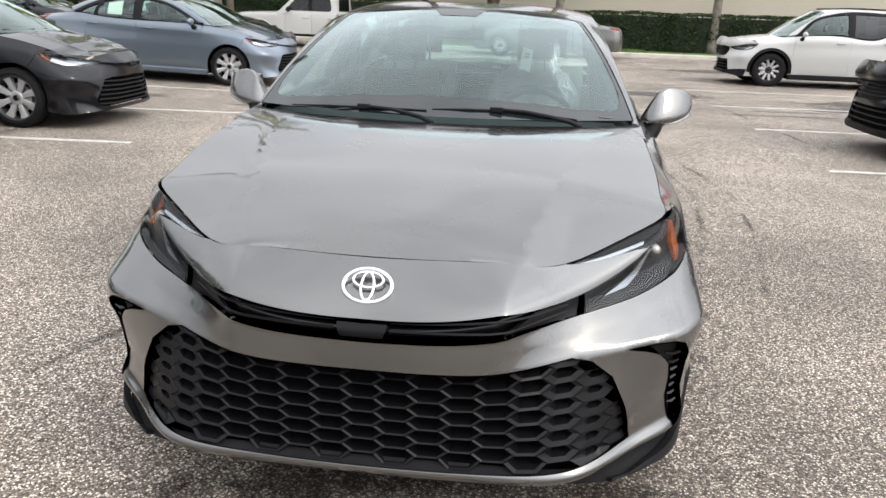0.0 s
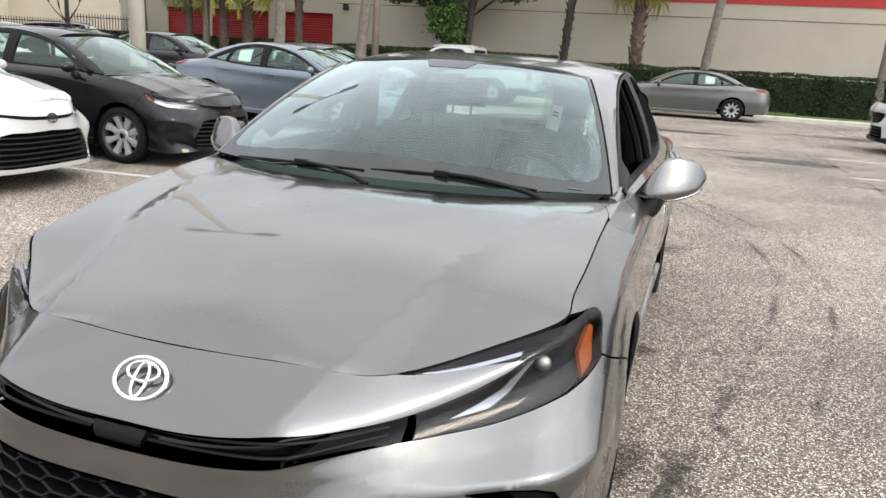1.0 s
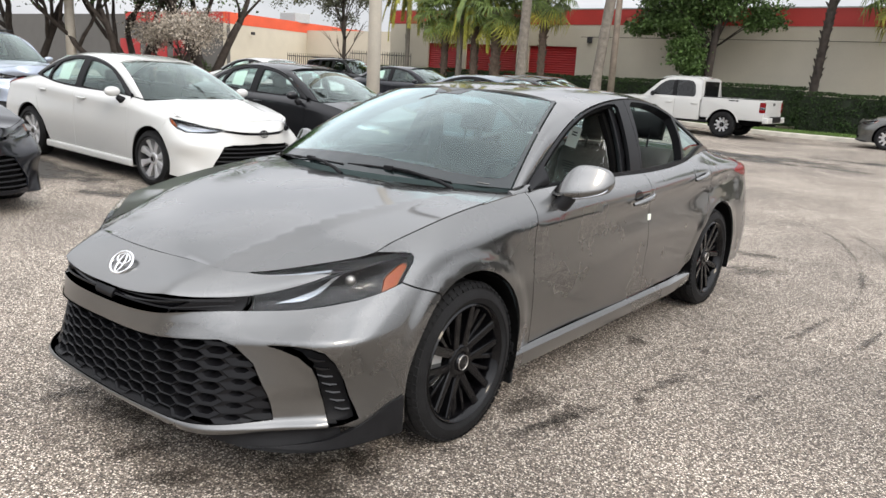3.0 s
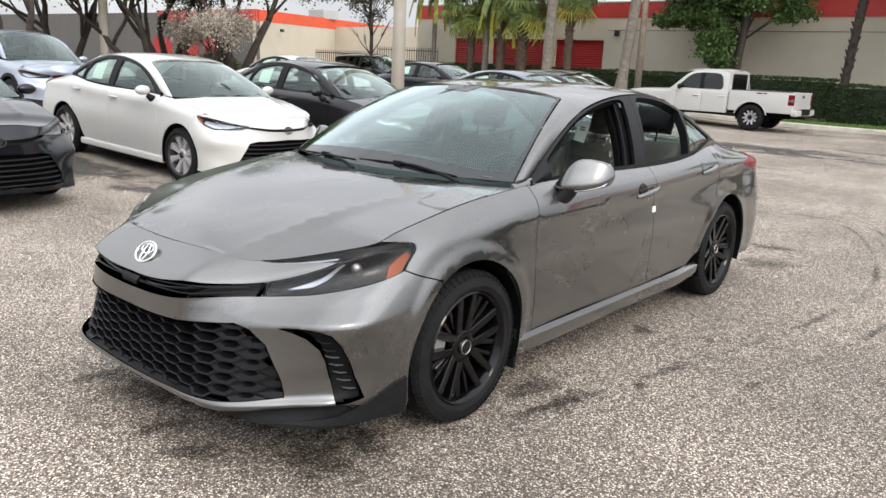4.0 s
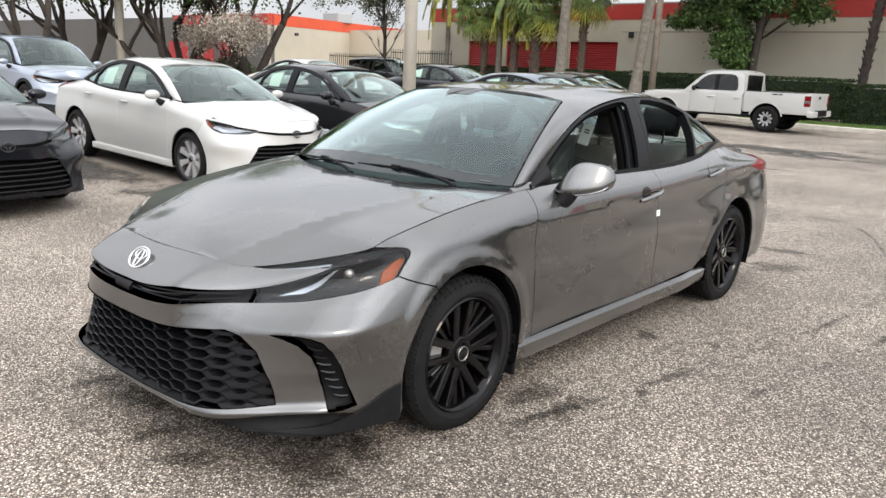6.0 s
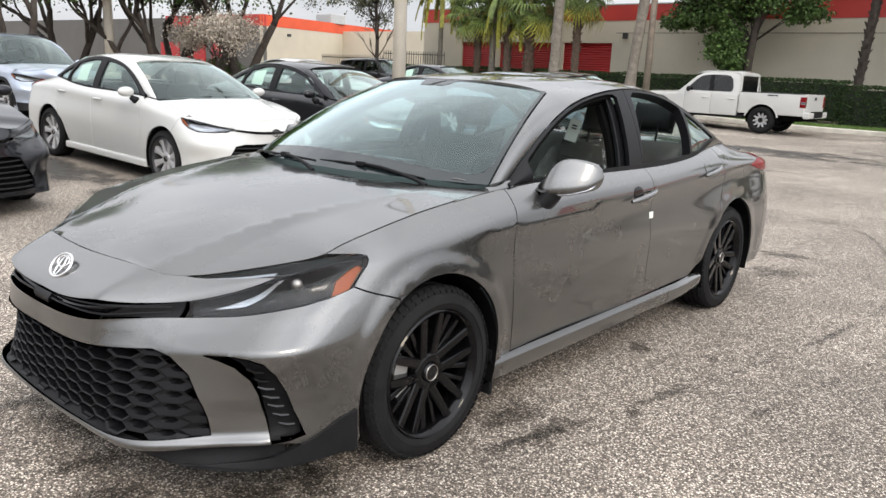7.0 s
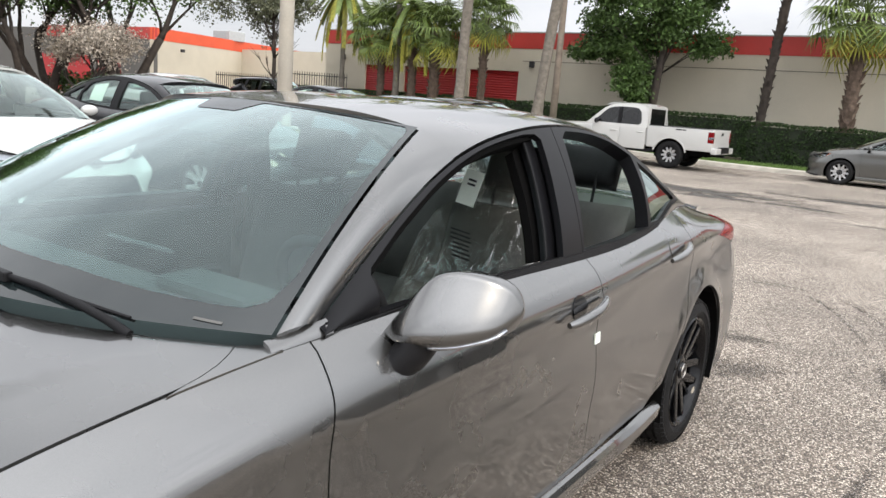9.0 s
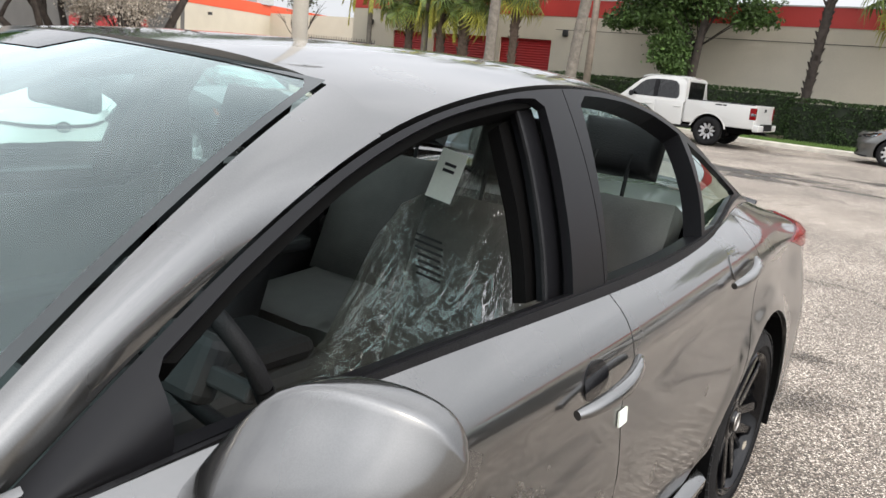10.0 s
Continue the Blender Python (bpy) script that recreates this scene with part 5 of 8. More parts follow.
        auto_smooth(sp, 20)
    v, f = revolve([(face - 0.05, 0.075), (face - 0.012, 0.075), (face - 0.004, 0.066), (face - 0.002, 0.040), (face - 0.006, 0.036)], 28)
    child(mesh_ob("hub", v, f, mats_rim if mats_rim and style != "ten" else mat, True), rim)
    v, f = revolve([(face - 0.01, 0.036), (face + 0.004, 0.034), (face + 0.008, 0.02), (face + 0.008, 0.0001)], 24)
    cap = child(mesh_ob("centre_cap", v, f, M_GLOSSBLACK, True), rim)
    v, f = revolve([(face + 0.006, 0.0325), (face + 0.010, 0.032), (face + 0.010, 0.0305), (face + 0.006, 0.030)], 24)
    child(mesh_ob("cap_ring", v, f, M_DISC, True), rim)
    for k in range(5):
        a = 2 * math.pi * (k + 0.5) / 5 + turn
        v, f = tube([(face - 0.03, 0.056 * math.cos(a), 0.056 * math.sin(a)), (face - 0.004, 0.056 * math.cos(a), 0.056 * math.sin(a))], [0.010, 0.009], 6)
        child(mesh_ob("lug_nut", v, f, M_STEEL if style == "blade" else M_CHROME), rim)
    v, f = revolve([(-0.01, 0.06), (-0.01, 0.155), (0.012, 0.155), (0.012, 0.06)], 36)
    child(mesh_ob("brake_disc", v, f, M_DISC), w)
    cal = [(0.165 * math.cos(t), 0.165 * math.sin(t)) for t in np.linspace(2.5, 3.7, 7)] + [(0.10 * math.cos(t), 0.10 * math.sin(t)) for t in np.linspace(3.7, 2.5, 7)]
    if side < 0:
        cal = [(-a, b) for a, b in cal]
    v, f = prism(cal, -0.04, 0.045)
    auto_smooth(child(mesh_ob("brake_caliper", v, f, M_STEEL), w), 30)
    v, f = revolve([(-h + 0.03, 0.0001), (-h + 0.03, rim_r - 0.02)], 30)
    child(mesh_ob("wheel_back", v, f, M_DARK), w)
    return w


# ---- the grey sedan ----
def domain(shell, pts):
    """Outline points to the shell's domain: ('f', x, z) on the front, ('s', y, z) on the side, ('d', u, w) as they are."""
    out = []
    for k, a, b in pts:
        if k == "d":
            out.append((a, b))
        elif k == "f":
            out.append(tuple(shell.find([0, 2], [(a, b)], True)[0]))
        else:
            out.append(tuple(shell.find([1, 2], [(a, b)])[0]))
    return out


WS = 0.13  # metres to a level, so that the domain is nearly true to size


def F(*pts):
    return [("f", x, z) for x, z in pts]


def SD(*pts):
    return [("s", y, z) for y, z in pts]


def band(shell, u0, u1, w, n=16):
    return [("d", u0 + (u1 - u0) * k / n, w) for k in range(n + 1)]


# lines of the greenhouse, by y: x and z
RAIL = Curve([(1.40, .803, .940), (1.483, .788, .988), (1.75, .737, 1.144), (2.1, .680, 1.302), (2.4, .652, 1.369), (2.68, .645, 1.396), (3.1, .652, 1.370), (3.5, .680, 1.258), (3.75, .703, 1.152), (3.95, .722, 1.06)])
ROOF_MID = Curve([(1.9, 1.402), (2.0, 1.412), (2.3, 1.437), (2.7, 1.445), (3.1, 1.428), (3.45, 1.385), (3.8, 1.30), (4.2, 1.13)])


def roof_at(a, y):
    """Across the roof: a from -1 to 1 between the rails."""
    r = RAIL(y)
    zc = ROOF_MID(y)[:, 0]
    return np.c_[a * r[:, 0], y, zc - (zc - r[:, 1]) * np.abs(a) ** 4]


def screen_at(a, b):
    """The windshield: a across from -1 to 1, b from the cowl to the roof."""
    lo = np.c_[0.772 * a, 1.405 - 0.27 * (1 - a * a), 1.002 + 0.012 * (1 - a * a)]
    hi = np.c_[0.560 * a, 2.10 - 0.12 * (1 - a * a), 1.372 + 0.036 * (1 - a * a)]
    p = lo + (hi - lo) * b[:, None]
    bow = 0.028 * 4 * b * (1 - b)
    return p + np.c_[0.25 * a * bow, -0.45 * bow, 0.88 * bow]


def rear_glass_at(a, b):
    lo = np.c_[0.585 * a, 4.16 - 0.10 * a * a, 1.045 + 0.0 * a]
    hi = np.c_[0.575 * a, 3.40 - 0.06 * a * a, 1.393 - 0.03 * a * a]
    p = lo + (hi - lo) * b[:, None]
    bow = 0.03 * 4 * b * (1 - b)
    return p + np.c_[0 * a, 0.4 * bow, 0.9 * bow]


def pillar_at(s, t):
    """The windshield pillar: s from its foot to the roof, t from the glass to the door frame."""
    e = np.ones_like(s)
    w = screen_at(e * 1.004, s)
    d = np.c_[RAIL(1.495 + 0.605 * s)[:, :1], 1.495 + 0.605 * s, RAIL(1.495 + 0.605 * s)[:, 1:]]
    bow = 0.018 * 4 * t * (1 - t)
    return w + (d - w) * t[:, None] + np.c_[0.75 * bow, -0.2 * bow, 0.6 * bow]


def slope(f, p, q, e=1e-3):
    n = np.cross(f(p + e, q) - f(p - e, q), f(p, q + e) - f(p, q - e))
    n /= np.maximum(np.linalg.norm(n, axis=1), 1e-9)[:, None]
    return n * np.where(n @ np.array((0.7, -0.2, 0.7)) < 0, -1, 1)[:, None]


def pillar_normal(s, t):
    """The pillar's own slope, turning into the roof's at its top."""
    own, roof = slope(pillar_at, s, t), slope(roof_at, 0.823 + 0.177 * t, np.full_like(s, 2.1))
    k = np.clip((s - 0.45) / 0.55, 0, 1)
    n = own + (roof - own) * (k * k * (3 - 2 * k))[:, None]
    return n / np.linalg.norm(n, axis=1)[:, None]


def side_glass(shell):
    """Side of the cabin between belt and rail: (y, v)."""
    belt_y = shell.curves[-1](shell.t[6:14])[:, 1]
    belt = Curve(np.c_[shell.curves[-1](shell.t[6:14])[:, 1], shell.curves[-1](shell.t[6:14])[:, [0, 2]]])

    def f(y, v):
        b, r = belt(y), RAIL(y)
        bow = 0.022 * 4 * v * (1 - v)
        return np.c_[b[:, 0] + (r[:, 0] - b[:, 0]) * v + bow, y, b[:, 1] + (r[:, 1] - b[:, 1]) * v]
    return f, belt


def emblem_rings(parent, centre, tilt, wx, wz, name="emblem", dark=False):
    """A plain oval badge: an outer ring and two inner rings."""
    bits = []

    def ring(cx, cz, rx, rz, r):
        n = 36
        verts, faces = [], []
        for k in range(n):
            a = 2 * math.pi * k / n
            c, o = Vector((cx + rx * math.cos(a), 0, cz + rz * math.sin(a))), Vector((math.cos(a), 0, math.sin(a)))
            for q in range(6):
                b = 2 * math.pi * q / 6
                verts.append(c + o * r * math.cos(b) + Vector((0, r * 0.8 * math.sin(b), 0)))
        for k in range(n):
            for q in range(6):
                faces.append((k * 6 + q, ((k + 1) % n) * 6 + q, ((k + 1) % n) * 6 + (q + 1) % 6, k * 6 + (q + 1) % 6))
        bits.append((verts, faces))
    ring(0, 0, wx, wz, wx * 0.095)
    ring(0, wz * 0.34, wx * 0.62, wz * 0.46, wx * 0.07)
    ring(0, -wz * 0.05, wx * 0.26, wz * 0.82, wx * 0.07)
    v, f = merge(bits)
    ob = child(mesh_ob(name, v, f, M_IRON if dark else M_CHROME, True), parent, "dark oval badge" if dark else "silver oval badge")
    ob.matrix_basis = pose(*centre, tilt)
    return ob


def hex_grille(parent, f, poly, mat, cw=0.066, ch=0.056, fade=0.42):
    """Flat-topped honeycomb on a surface (x, z): thick ribs that close up towards the ends."""
    bits = []
    x0, x1 = -0.76, 0.76
    i = 0
    n = int((x1 - x0) / cw)
    for c in range(n + 1):
        x = x0 + (x1 - x0) * c / n
        for r in range(9):
            z = 0.262 + r * ch + (c % 2) * ch / 2
            s = 0.90 - 0.55 * smoothstep(fade, 0.68, abs(x))
            if not inside(poly, [(x, z)])[0]:
                continue
            hexo = [(x + cw * 0.667 * math.cos(a), z + ch * 0.577 * math.sin(a)) for a in [k * math.pi / 3 for k in range(6)]]
            hexi = [(x + cw * 0.667 * s * math.cos(a), z + ch * 0.577 * s * math.sin(a) + (1 - s) * 0.012) for a in [k * math.pi / 3 for k in range(6)]]
            lip = f(*np.array(hexo).T)
            mid = f(*np.array(hexi).T) + (0, 0.004, 0)
            back = f(*np.array(hexi).T) + (0, 0.06, 0.010)
            o = [tuple(p) for p in lip] + [tuple(p) for p in mid] + [tuple(p) for p in back]
            bits.append((o, [(k, (k + 1) % 6, 6 + (k + 1) % 6, 6 + k) for k in range(6)] + [(6 + k, 6 + (k + 1) % 6, 12 + (k + 1) % 6, 12 + k) for k in range(6)]))
    v, fc = merge(bits)
    return child(mesh_ob("grille_mesh", v, fc, mat), parent, "black honeycomb grille")


def seat(parent, x, y, z, w, back_h, mat, mat2, tilt=14, rows=1):
    s = thing("seat", pose(x, y, z))
    s.parent = parent

    def cushion(name, sx, sy, sz, m, loc, rx, crown=0.05, label=""):
        bm = bmesh.new()
        bmesh.ops.create_grid(bm, x_segments=8, y_segments=8, size=0.5)
        ext = bmesh.ops.extrude_face_region(bm, geom=list(bm.faces))
        bmesh.ops.translate(bm, vec=(0, 0, -1), verts=[v for v in ext["geom"] if isinstance(v, bmesh.types.BMVert)])
        for v in bm.verts:
            u, q = v.co.x * 2, v.co.y * 2
            top = v.co.z > -0.5
            k = 1 - 0.10 * (max(abs(u), abs(q)) > 0.99)
            zz = (0.5 if top else -0.5) * (1 - 0.35 * max(abs(u), abs(q)) ** 6)
            if top:
                zz += crown * 5 * (0.22 * smoothstep(0.55, 0.8, abs(u)) - 0.05 * math.cos(q * 9) * (abs(u) < 0.5))
            v.co = Vector((u * 0.5 * sx * k, q * 0.5 * sy * k, zz * sz))
        ob = part(name, bm, m, s, label, True)
        auto_smooth(ob, 60)
        ob.matrix_basis = pose(*loc, *rx)
        return ob
    cushion("seat_cushion", w, 0.52, 0.16, mat, (0, 0.0, 0.0), (4, 0, 0))
    cushion("backrest", w * 0.98, back_h, 0.15, mat, (0, 0.30, back_h * 0.5 + 0.02), (90 - tilt, 0, 0))
    cushion("headrest", w * 0.52, 0.19, 0.10, mat2, (0, 0.30 + (back_h + 0.12) * math.sin(radians(tilt)) * 0.62, back_h + 0.13), (90 - tilt, 0, 0), 0.02)
    for sx in (-0.06, 0.06):
        v, f = tube([(sx, 0.37, back_h - 0.02), (sx, 0.40, back_h + 0.12)], [0.007, 0.007], 6)
        child(mesh_ob("headrest_post", v, f, M_LEATHERDK), s)
    return s


def grey_sedan(m):
    car = thing("sedan", m, "dark metallic grey sedan with black wheels and a honeycomb grille", "car")
    sh = Shell(SEDAN, sedan_bulge)
    P = dict(normal=sh.normal, scale=(1, WS))
    ut = sh.t
    dom = lambda pts: domain(sh, pts)
    flip = lambda loop: [(-u, w) for u, w in loop]

    # nose and bumper
    lamp_low = [(.55, .655), (.68, .668), (.77, .688), (.818, .703), (.852, .722)]
    slot_low = [(0, .624), (.10, .6275), (.20, .6315), (.28, .636), (.36, .6415), (.45, .648)]
    slot_up = [(0, .678), (.20, .684), (.33, .690), (.448, .695), (.548, .706)]
    wedge = [(.578, .713), (.648, .738), (.697, .762), (.732, .786)]
    fseam = [(.585, .747), (.64, .722), (.745, .685)]
    a0 = math.degrees(math.atan2(.685 - HUB_Z, .745 - ARCH_F))
    arch = arc(ARCH_F, HUB_Z, ARCH_RADIUS, a0, 195, 14)
    left = dom(F(*slot_low, *lamp_low) + SD(*fseam) + SD(*arch) + SD((.573, .20)))
    u_end = left[-1][0]
    left += [(u_end * (1 - k / 20), 0.72 * smoothstep(0.0, 0.25, k / 20)) for k in range(1, 20)] + [(0, 0.72)]
    outline = left + [(-u, w) for u, w in reversed(left[1:-1])]
    grille_l = [(0, .552), (.20, .554), (.38, .557), (.47, .562), (.520, .566), (.575, .550), (.635, .50), (.68, .40), (.697, .308), (.64, .300), (.56, .292), (.40, .286), (.20, .284), (0, .284)]
    grille_poly = mirrored(grille_l)
    gdom = [tuple(p) for p in sh.find([0, 2], grille_poly, True)]
    vent = dom(F((.672, .566), (.75, .572), (.80, .568), (.830, .558)) + SD((.285, .52), (.306, .478), (.345, .38), (.378, .294)) + SD((.325, .284)) + F((.829, .282), (.815, .34), (.807, .385), (.805, .45), (.795, .500), (.763, .540), (.72, .558)))
    patch("front_bumper", sh.at, outline, P_GREY, car, [gdom, vent, flip(vent)], step=0.015, **P)
    # dark parts behind the openings
    hole = lambda loop, off, mat, name, label="": patch(name, sh.at, loop, mat, car, off=off, step=0.03, depth=off - 0.004, gap=0, label=label, **P)
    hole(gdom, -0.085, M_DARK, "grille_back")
    front = lambda x, z: sh.at(*sh.find([0, 2], np.c_[x, z], True).T)
    hex_grille(car, lambda x, z: front(x, z) + (0, 0.018, 0), grille_poly, M_SATIN, 0.082, 0.040, 0.34)
    for s, lp in ((1, vent), (-1, flip(vent))):
        v = hole(lp, -0.035, M_TRIM, "side_vent", "black plastic side vent")
        for k in range(7):
            zz = 0.33 + 0.033 * k
            pts = sh.find([1, 2], [(0.355 - 0.09 * (k / 6), zz), (0.315 - 0.085 * (k / 6), zz + 0.006)])
            q = sh.at(pts[:, 0], pts[:, 1])
            q = q * (s, 1, 1)
            v2, f2 = tube([q[0] + (-0.012 * s, 0, 0), (q[0] + q[1]) / 2 + (-0.016 * s, 0, -0.004), q[1] + (-0.022 * s, 0, 0)], [0.004, 0.006, 0.003], 5)
            child(mesh_ob("vent_fin", v2, f2, M_GLOSSBLACK), car)
    # dark lip of the vent and the corner blades
    blade = dom(F((.655, .214), (.75, .226), (.835, .236)) + SD((.389, .272), (.507, .330), (.556, .345), (.568, .20)))
    ub = blade[-1][0]
    blade += [(ub + (blade[0][0] - ub) * k / 8, 0.02) for k in range(0, 9)]
    patch("corner_blade", sh.at, blade, M_TRIM, car, off=0.008, depth=0.02, step=0.03, label="matt black bumper corner blade", **P)
    patch("corner_blade", sh.at, flip(blade), M_TRIM, car, off=0.008, depth=0.02, step=0.03, label="matt black bumper corner blade", **P)
    # lower lip
    lip = [(ub * (1 - 2 * k / 40), 0.95 if abs(1 - 2 * k / 40) < 0.80 else 0.3) for k in range(41)]
    lip = lip + [(u, -0.12) for u, _ in reversed(lip)]
    patch("front_lip", sh.at, lip, M_TRIM, car, off=-0.016, depth=0.03, step=0.03, **P)
    # upper slot with its dark bars
    slot = dom(F(*slot_low, (.54, .654), (.545, .706), *reversed(slot_up[:-1])))
    slot = [p for p in slot] + [(-u, w) for u, w in reversed(slot[1:-1])]
    patch("upper_grille", sh.at, slot, M_GLOSSBLACK, car, off=-0.035, depth=-0.034, gap=0.0, step=0.025, label="gloss black slot under the nose", **P)
    for s in (1, -1):
        for zz in (0.650, 0.668):
            xs = np.linspace(0.07, 0.50, 12)
            q = front(xs, zz + 0.03 * xs) * (s, 1, 1) + (0, 0.02, 0)
            v2, f2 = tube(q, [0.004] * 12, 5)
            child(mesh_ob("slot_bar", v2, f2, M_SATIN), car)
        q = dom(F((.34, .645), (.535, .655), (.54, .702), (.42, .690)))
        patch("slot_cover", sh.at, q if s > 0 else flip(q), M_SATIN, car, off=-0.012, depth=0.01, step=0.03, **P)
    q = dom(F((0, .628), (.055, .629), (.065, .676), (0, .675)))
    patch("slot_plate", sh.at, q + flip(q)[::-1][:-1], M_SATIN, car, off=-0.012, depth=0.02, step=0.02, **P)

    # nose panel up to the hood seam
    top6 = sh.n - 1
    nose = dom(F(*slot_up, *wedge, (.66, .780), (.58, .771)))
    nose += [(ut[2] * (1 - k / 10), top6 - 0.008) for k in range(11)]
    nose = nose + [(-u, w) for u, w in reversed(nose[1:-1])]
    patch("nose_panel", sh.at, nose, P_GREY, car, step=0.022, gap=0.001, **P)
    ce = front(np.array([0.0]), np.array([0.738]))[0]
    emblem_rings(car, (0, ce[1] - 0.012, ce[2] + 0.004), -40, 0.062, 0.045)

    # hood
    lines = sh.curves[-1](np.linspace(0, ut[8] * 0.985, 40))
    turn_in = [(.793, 1.19), (.786, 1.235), (.773, 1.28), (.754, 1.32), (.734, 1.353)]
    edge = [(x, y) for x, y, z in lines if y < 1.15] + turn_in
    rear = [(.734 * (1 - k / 12), 1.357 - 0.243 * (1 - (1 - k / 12) ** 2)) for k in range(1, 13)]
    half = edge + rear
    hood_loop = half[:-1] + [(-x, y) for x, y in reversed(half[1:])]

    hood_z = fitted_hood(sh)

    def hood_at(x, y):
        return np.c_[x, y, hood_z(x, y)]
    patch("hood", hood_at, hood_loop, P_GREY, car, step=0.028, gap=0.001, depth=0.02)
    patch("cowl", hood_at, [(-.78, 1.28), (-.4, 1.12), (0, 1.07), (.4, 1.12), (.78, 1.28), (.77, 1.42), (.4, 1.25), (0, 1.17), (-.4, 1.25), (-.77, 1.42)], M_TRIM, car, off=-0.045, step=0.05, depth=0.0)
    for s in (1, -1):
        lapped = [(s * x, y) for x, y in turn_in + [(.762, 1.388), (.778, 1.402), (.807, 1.402), (.804, 1.30), (.801, 1.16)]]
        patch("fender_top", hood_at, lapped, P_GREY, car, step=0.02, gap=0.001, depth=0.015)

    # fenders, doors, quarters, sills
    for s in (1, -1):
        mir = s < 0
        K = dict(mirror=mir, **P)
        u_lamp = sh.find([1, 2], [(.53, .85)])[0][0]
        tip = [(.586, .848), (.640, .843), (.665, .836), (.652, .805), (.585, .747)]
        utop = lambda y: sh.find([1, 2], [(y, 0.9)])[0][0]
        fa = arc(ARCH_F, HUB_Z, ARCH_RADIUS, a0, -12, 22)
        fender = [(u_lamp, top6 - .02)] + dom(SD(*tip) + SD((.64, .722), (.745, .685)) + SD(*fa) + SD((1.35, .21), (1.475, .215), (1.482, .29), (1.43, .58), (1.425, .72), (1.432, .85), (1.468, .97)))
        uF = fender[-1][0]
        u4 = fender[0][0]
        fender += [(uF + (u4 - uF) * k / 14, top6 - 0.02) for k in range(0, 15)]
        patch("front_fender", sh.at, fender, P_GREY, car, step=0.028, **K)
        fd = dom(SD((1.468, .97), (1.432, .85), (1.425, .72), (1.43, .58), (1.482, .292), (2.10, .285), (2.715, .292), (2.66, .50), (2.632, .75), (2.655, .97)))
        u0, u1 = fd[0][0], fd[-1][0]
        fd += [(u1 + (u0 - u1) * k / 12, top6 - 0.02) for k in range(0, 13)]
        patch("front_door", sh.at, fd, P_GREY, car, step=0.032, depth=0.02, **K)
        ra = arc(ARCH_R, HUB_Z, ARCH_RADIUS + 0.012, 172, 142, 6)
        rd = dom(SD((2.655, .97), (2.632, .75), (2.66, .50), (2.715, .292), (3.30, .300)) + SD((3.375, .36)) + SD(*ra) + SD((3.60, .76), (3.655, .86), (3.66, .97)))
        u0, u1 = rd[0][0], rd[-1][0]
        rd += [(u1 + (u0 - u1) * k / 12, top6 - 0.02) for k in range(0, 13)]
        patch("rear_door", sh.at, rd, P_GREY, car, step=0.032, depth=0.02, **K)
        qa = arc(ARCH_R, HUB_Z, ARCH_RADIUS, 142, -14, 24)
        qp = dom(SD((3.66, .97), (3.655, .86), (3.60, .76)) + SD(*ra[::-1][:1]) + SD(*qa) + SD((4.30, .23)))
        u1 = sh.find([1, 2], [(4.42, .60)])[0][0]
        qp += [(u1, 0.2), (u1, 2), (u1, 4), (u1 + 0.02, 5), (u1 + 0.05, top6 - 0.02)]
        u0 = qp[0][0]
        qp += [(u1 + (u0 - u1) * k / 10, top6 - 0.02) for k in range(1, 11)]
        patch("quarter_panel", sh.at, qp, P_GREY, car, step=0.035, **K)
        # sill with a bright upper edge
        pts = [(.876, .289), (.889, .284), (.898, .268), (.893, .225), (.874, .188), (.84, .165), (.78, .15)]
        ys = np.linspace(1.345, 3.42, 22)
        verts = [(s * (x + 0.010 * smoothstep(2.9, 3.35, y) * (z < .28)), y, z + 0.02 * smoothstep(3.1, 3.42, y)) for y in ys for x, z in pts]
        n = len(pts)
        faces = [(j * n + k, j * n + k + 1, (j + 1) * n + k + 1, (j + 1) * n + k) for j in range(len(ys) - 1) for k in range(n - 1)] + [tuple(range(n)), tuple(range((len(ys) - 1) * n, len(ys) * n))]
        auto_smooth(child(mesh_ob("sill", verts, faces, P_GREY), car), 24)
        # wheel housings
        for cy, w0 in ((ARCH_F, .60), (ARCH_R, .60)):
            ar = arc(cy, HUB_Z, ARCH_RADIUS - 0.002, -20, 200, 20)
            verts = [(s * x, y, z) for x in (.905 if cy < 2 else .905, .52) for y, z in ar]
            n = len(ar)
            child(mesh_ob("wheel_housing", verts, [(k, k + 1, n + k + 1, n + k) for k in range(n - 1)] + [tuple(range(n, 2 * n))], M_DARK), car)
        # headlamp
        top = [(.50, .772), (.58, .782), (.66, .796), (.73, .815), (.80, .832)]
        u2, u4b = sh.find([0, 2], [(.50, .772)], True)[0][0], sh.find([1, 2], [(.52, .845)])[0][0]
        lamp = [(u2 + (u4b - u2) * k / 6, top6 - .05 - .25 * (k / 6) ** 4) for k in range(7)] + dom(SD((.586, .846), (.640, .847), (.665, .837), (.652, .805), (.585, .747)) + F(*reversed(lamp_low)) + F((.545, .706)) + F(*wedge) + F((.66, .778), (.58, .769)))
        L = (lambda q: q) if s > 0 else flip
        hd = patch("headlamp", sh.at, L(lamp), M_SATIN, car, off=-0.040, depth=-0.035, step=0.02, gap=0.001, label="slim black headlamp with amber corner", **P)
        up = lambda ob: child(ob, hd)
        K2 = dict(step=0.02, **P)
        up(patch("lens", sh.at, L(lamp), M_LENS, hd, off=0.0, depth=0.008, gap=0.002, **K2))
        up(patch("amber_reflector", sh.at, L(dom(SD((.502, .722), (.54, .768), (.632, .812), (.642, .804), (.572, .745)))), M_AMBER, hd, off=-0.024, depth=0.012, gap=0.0, **K2))
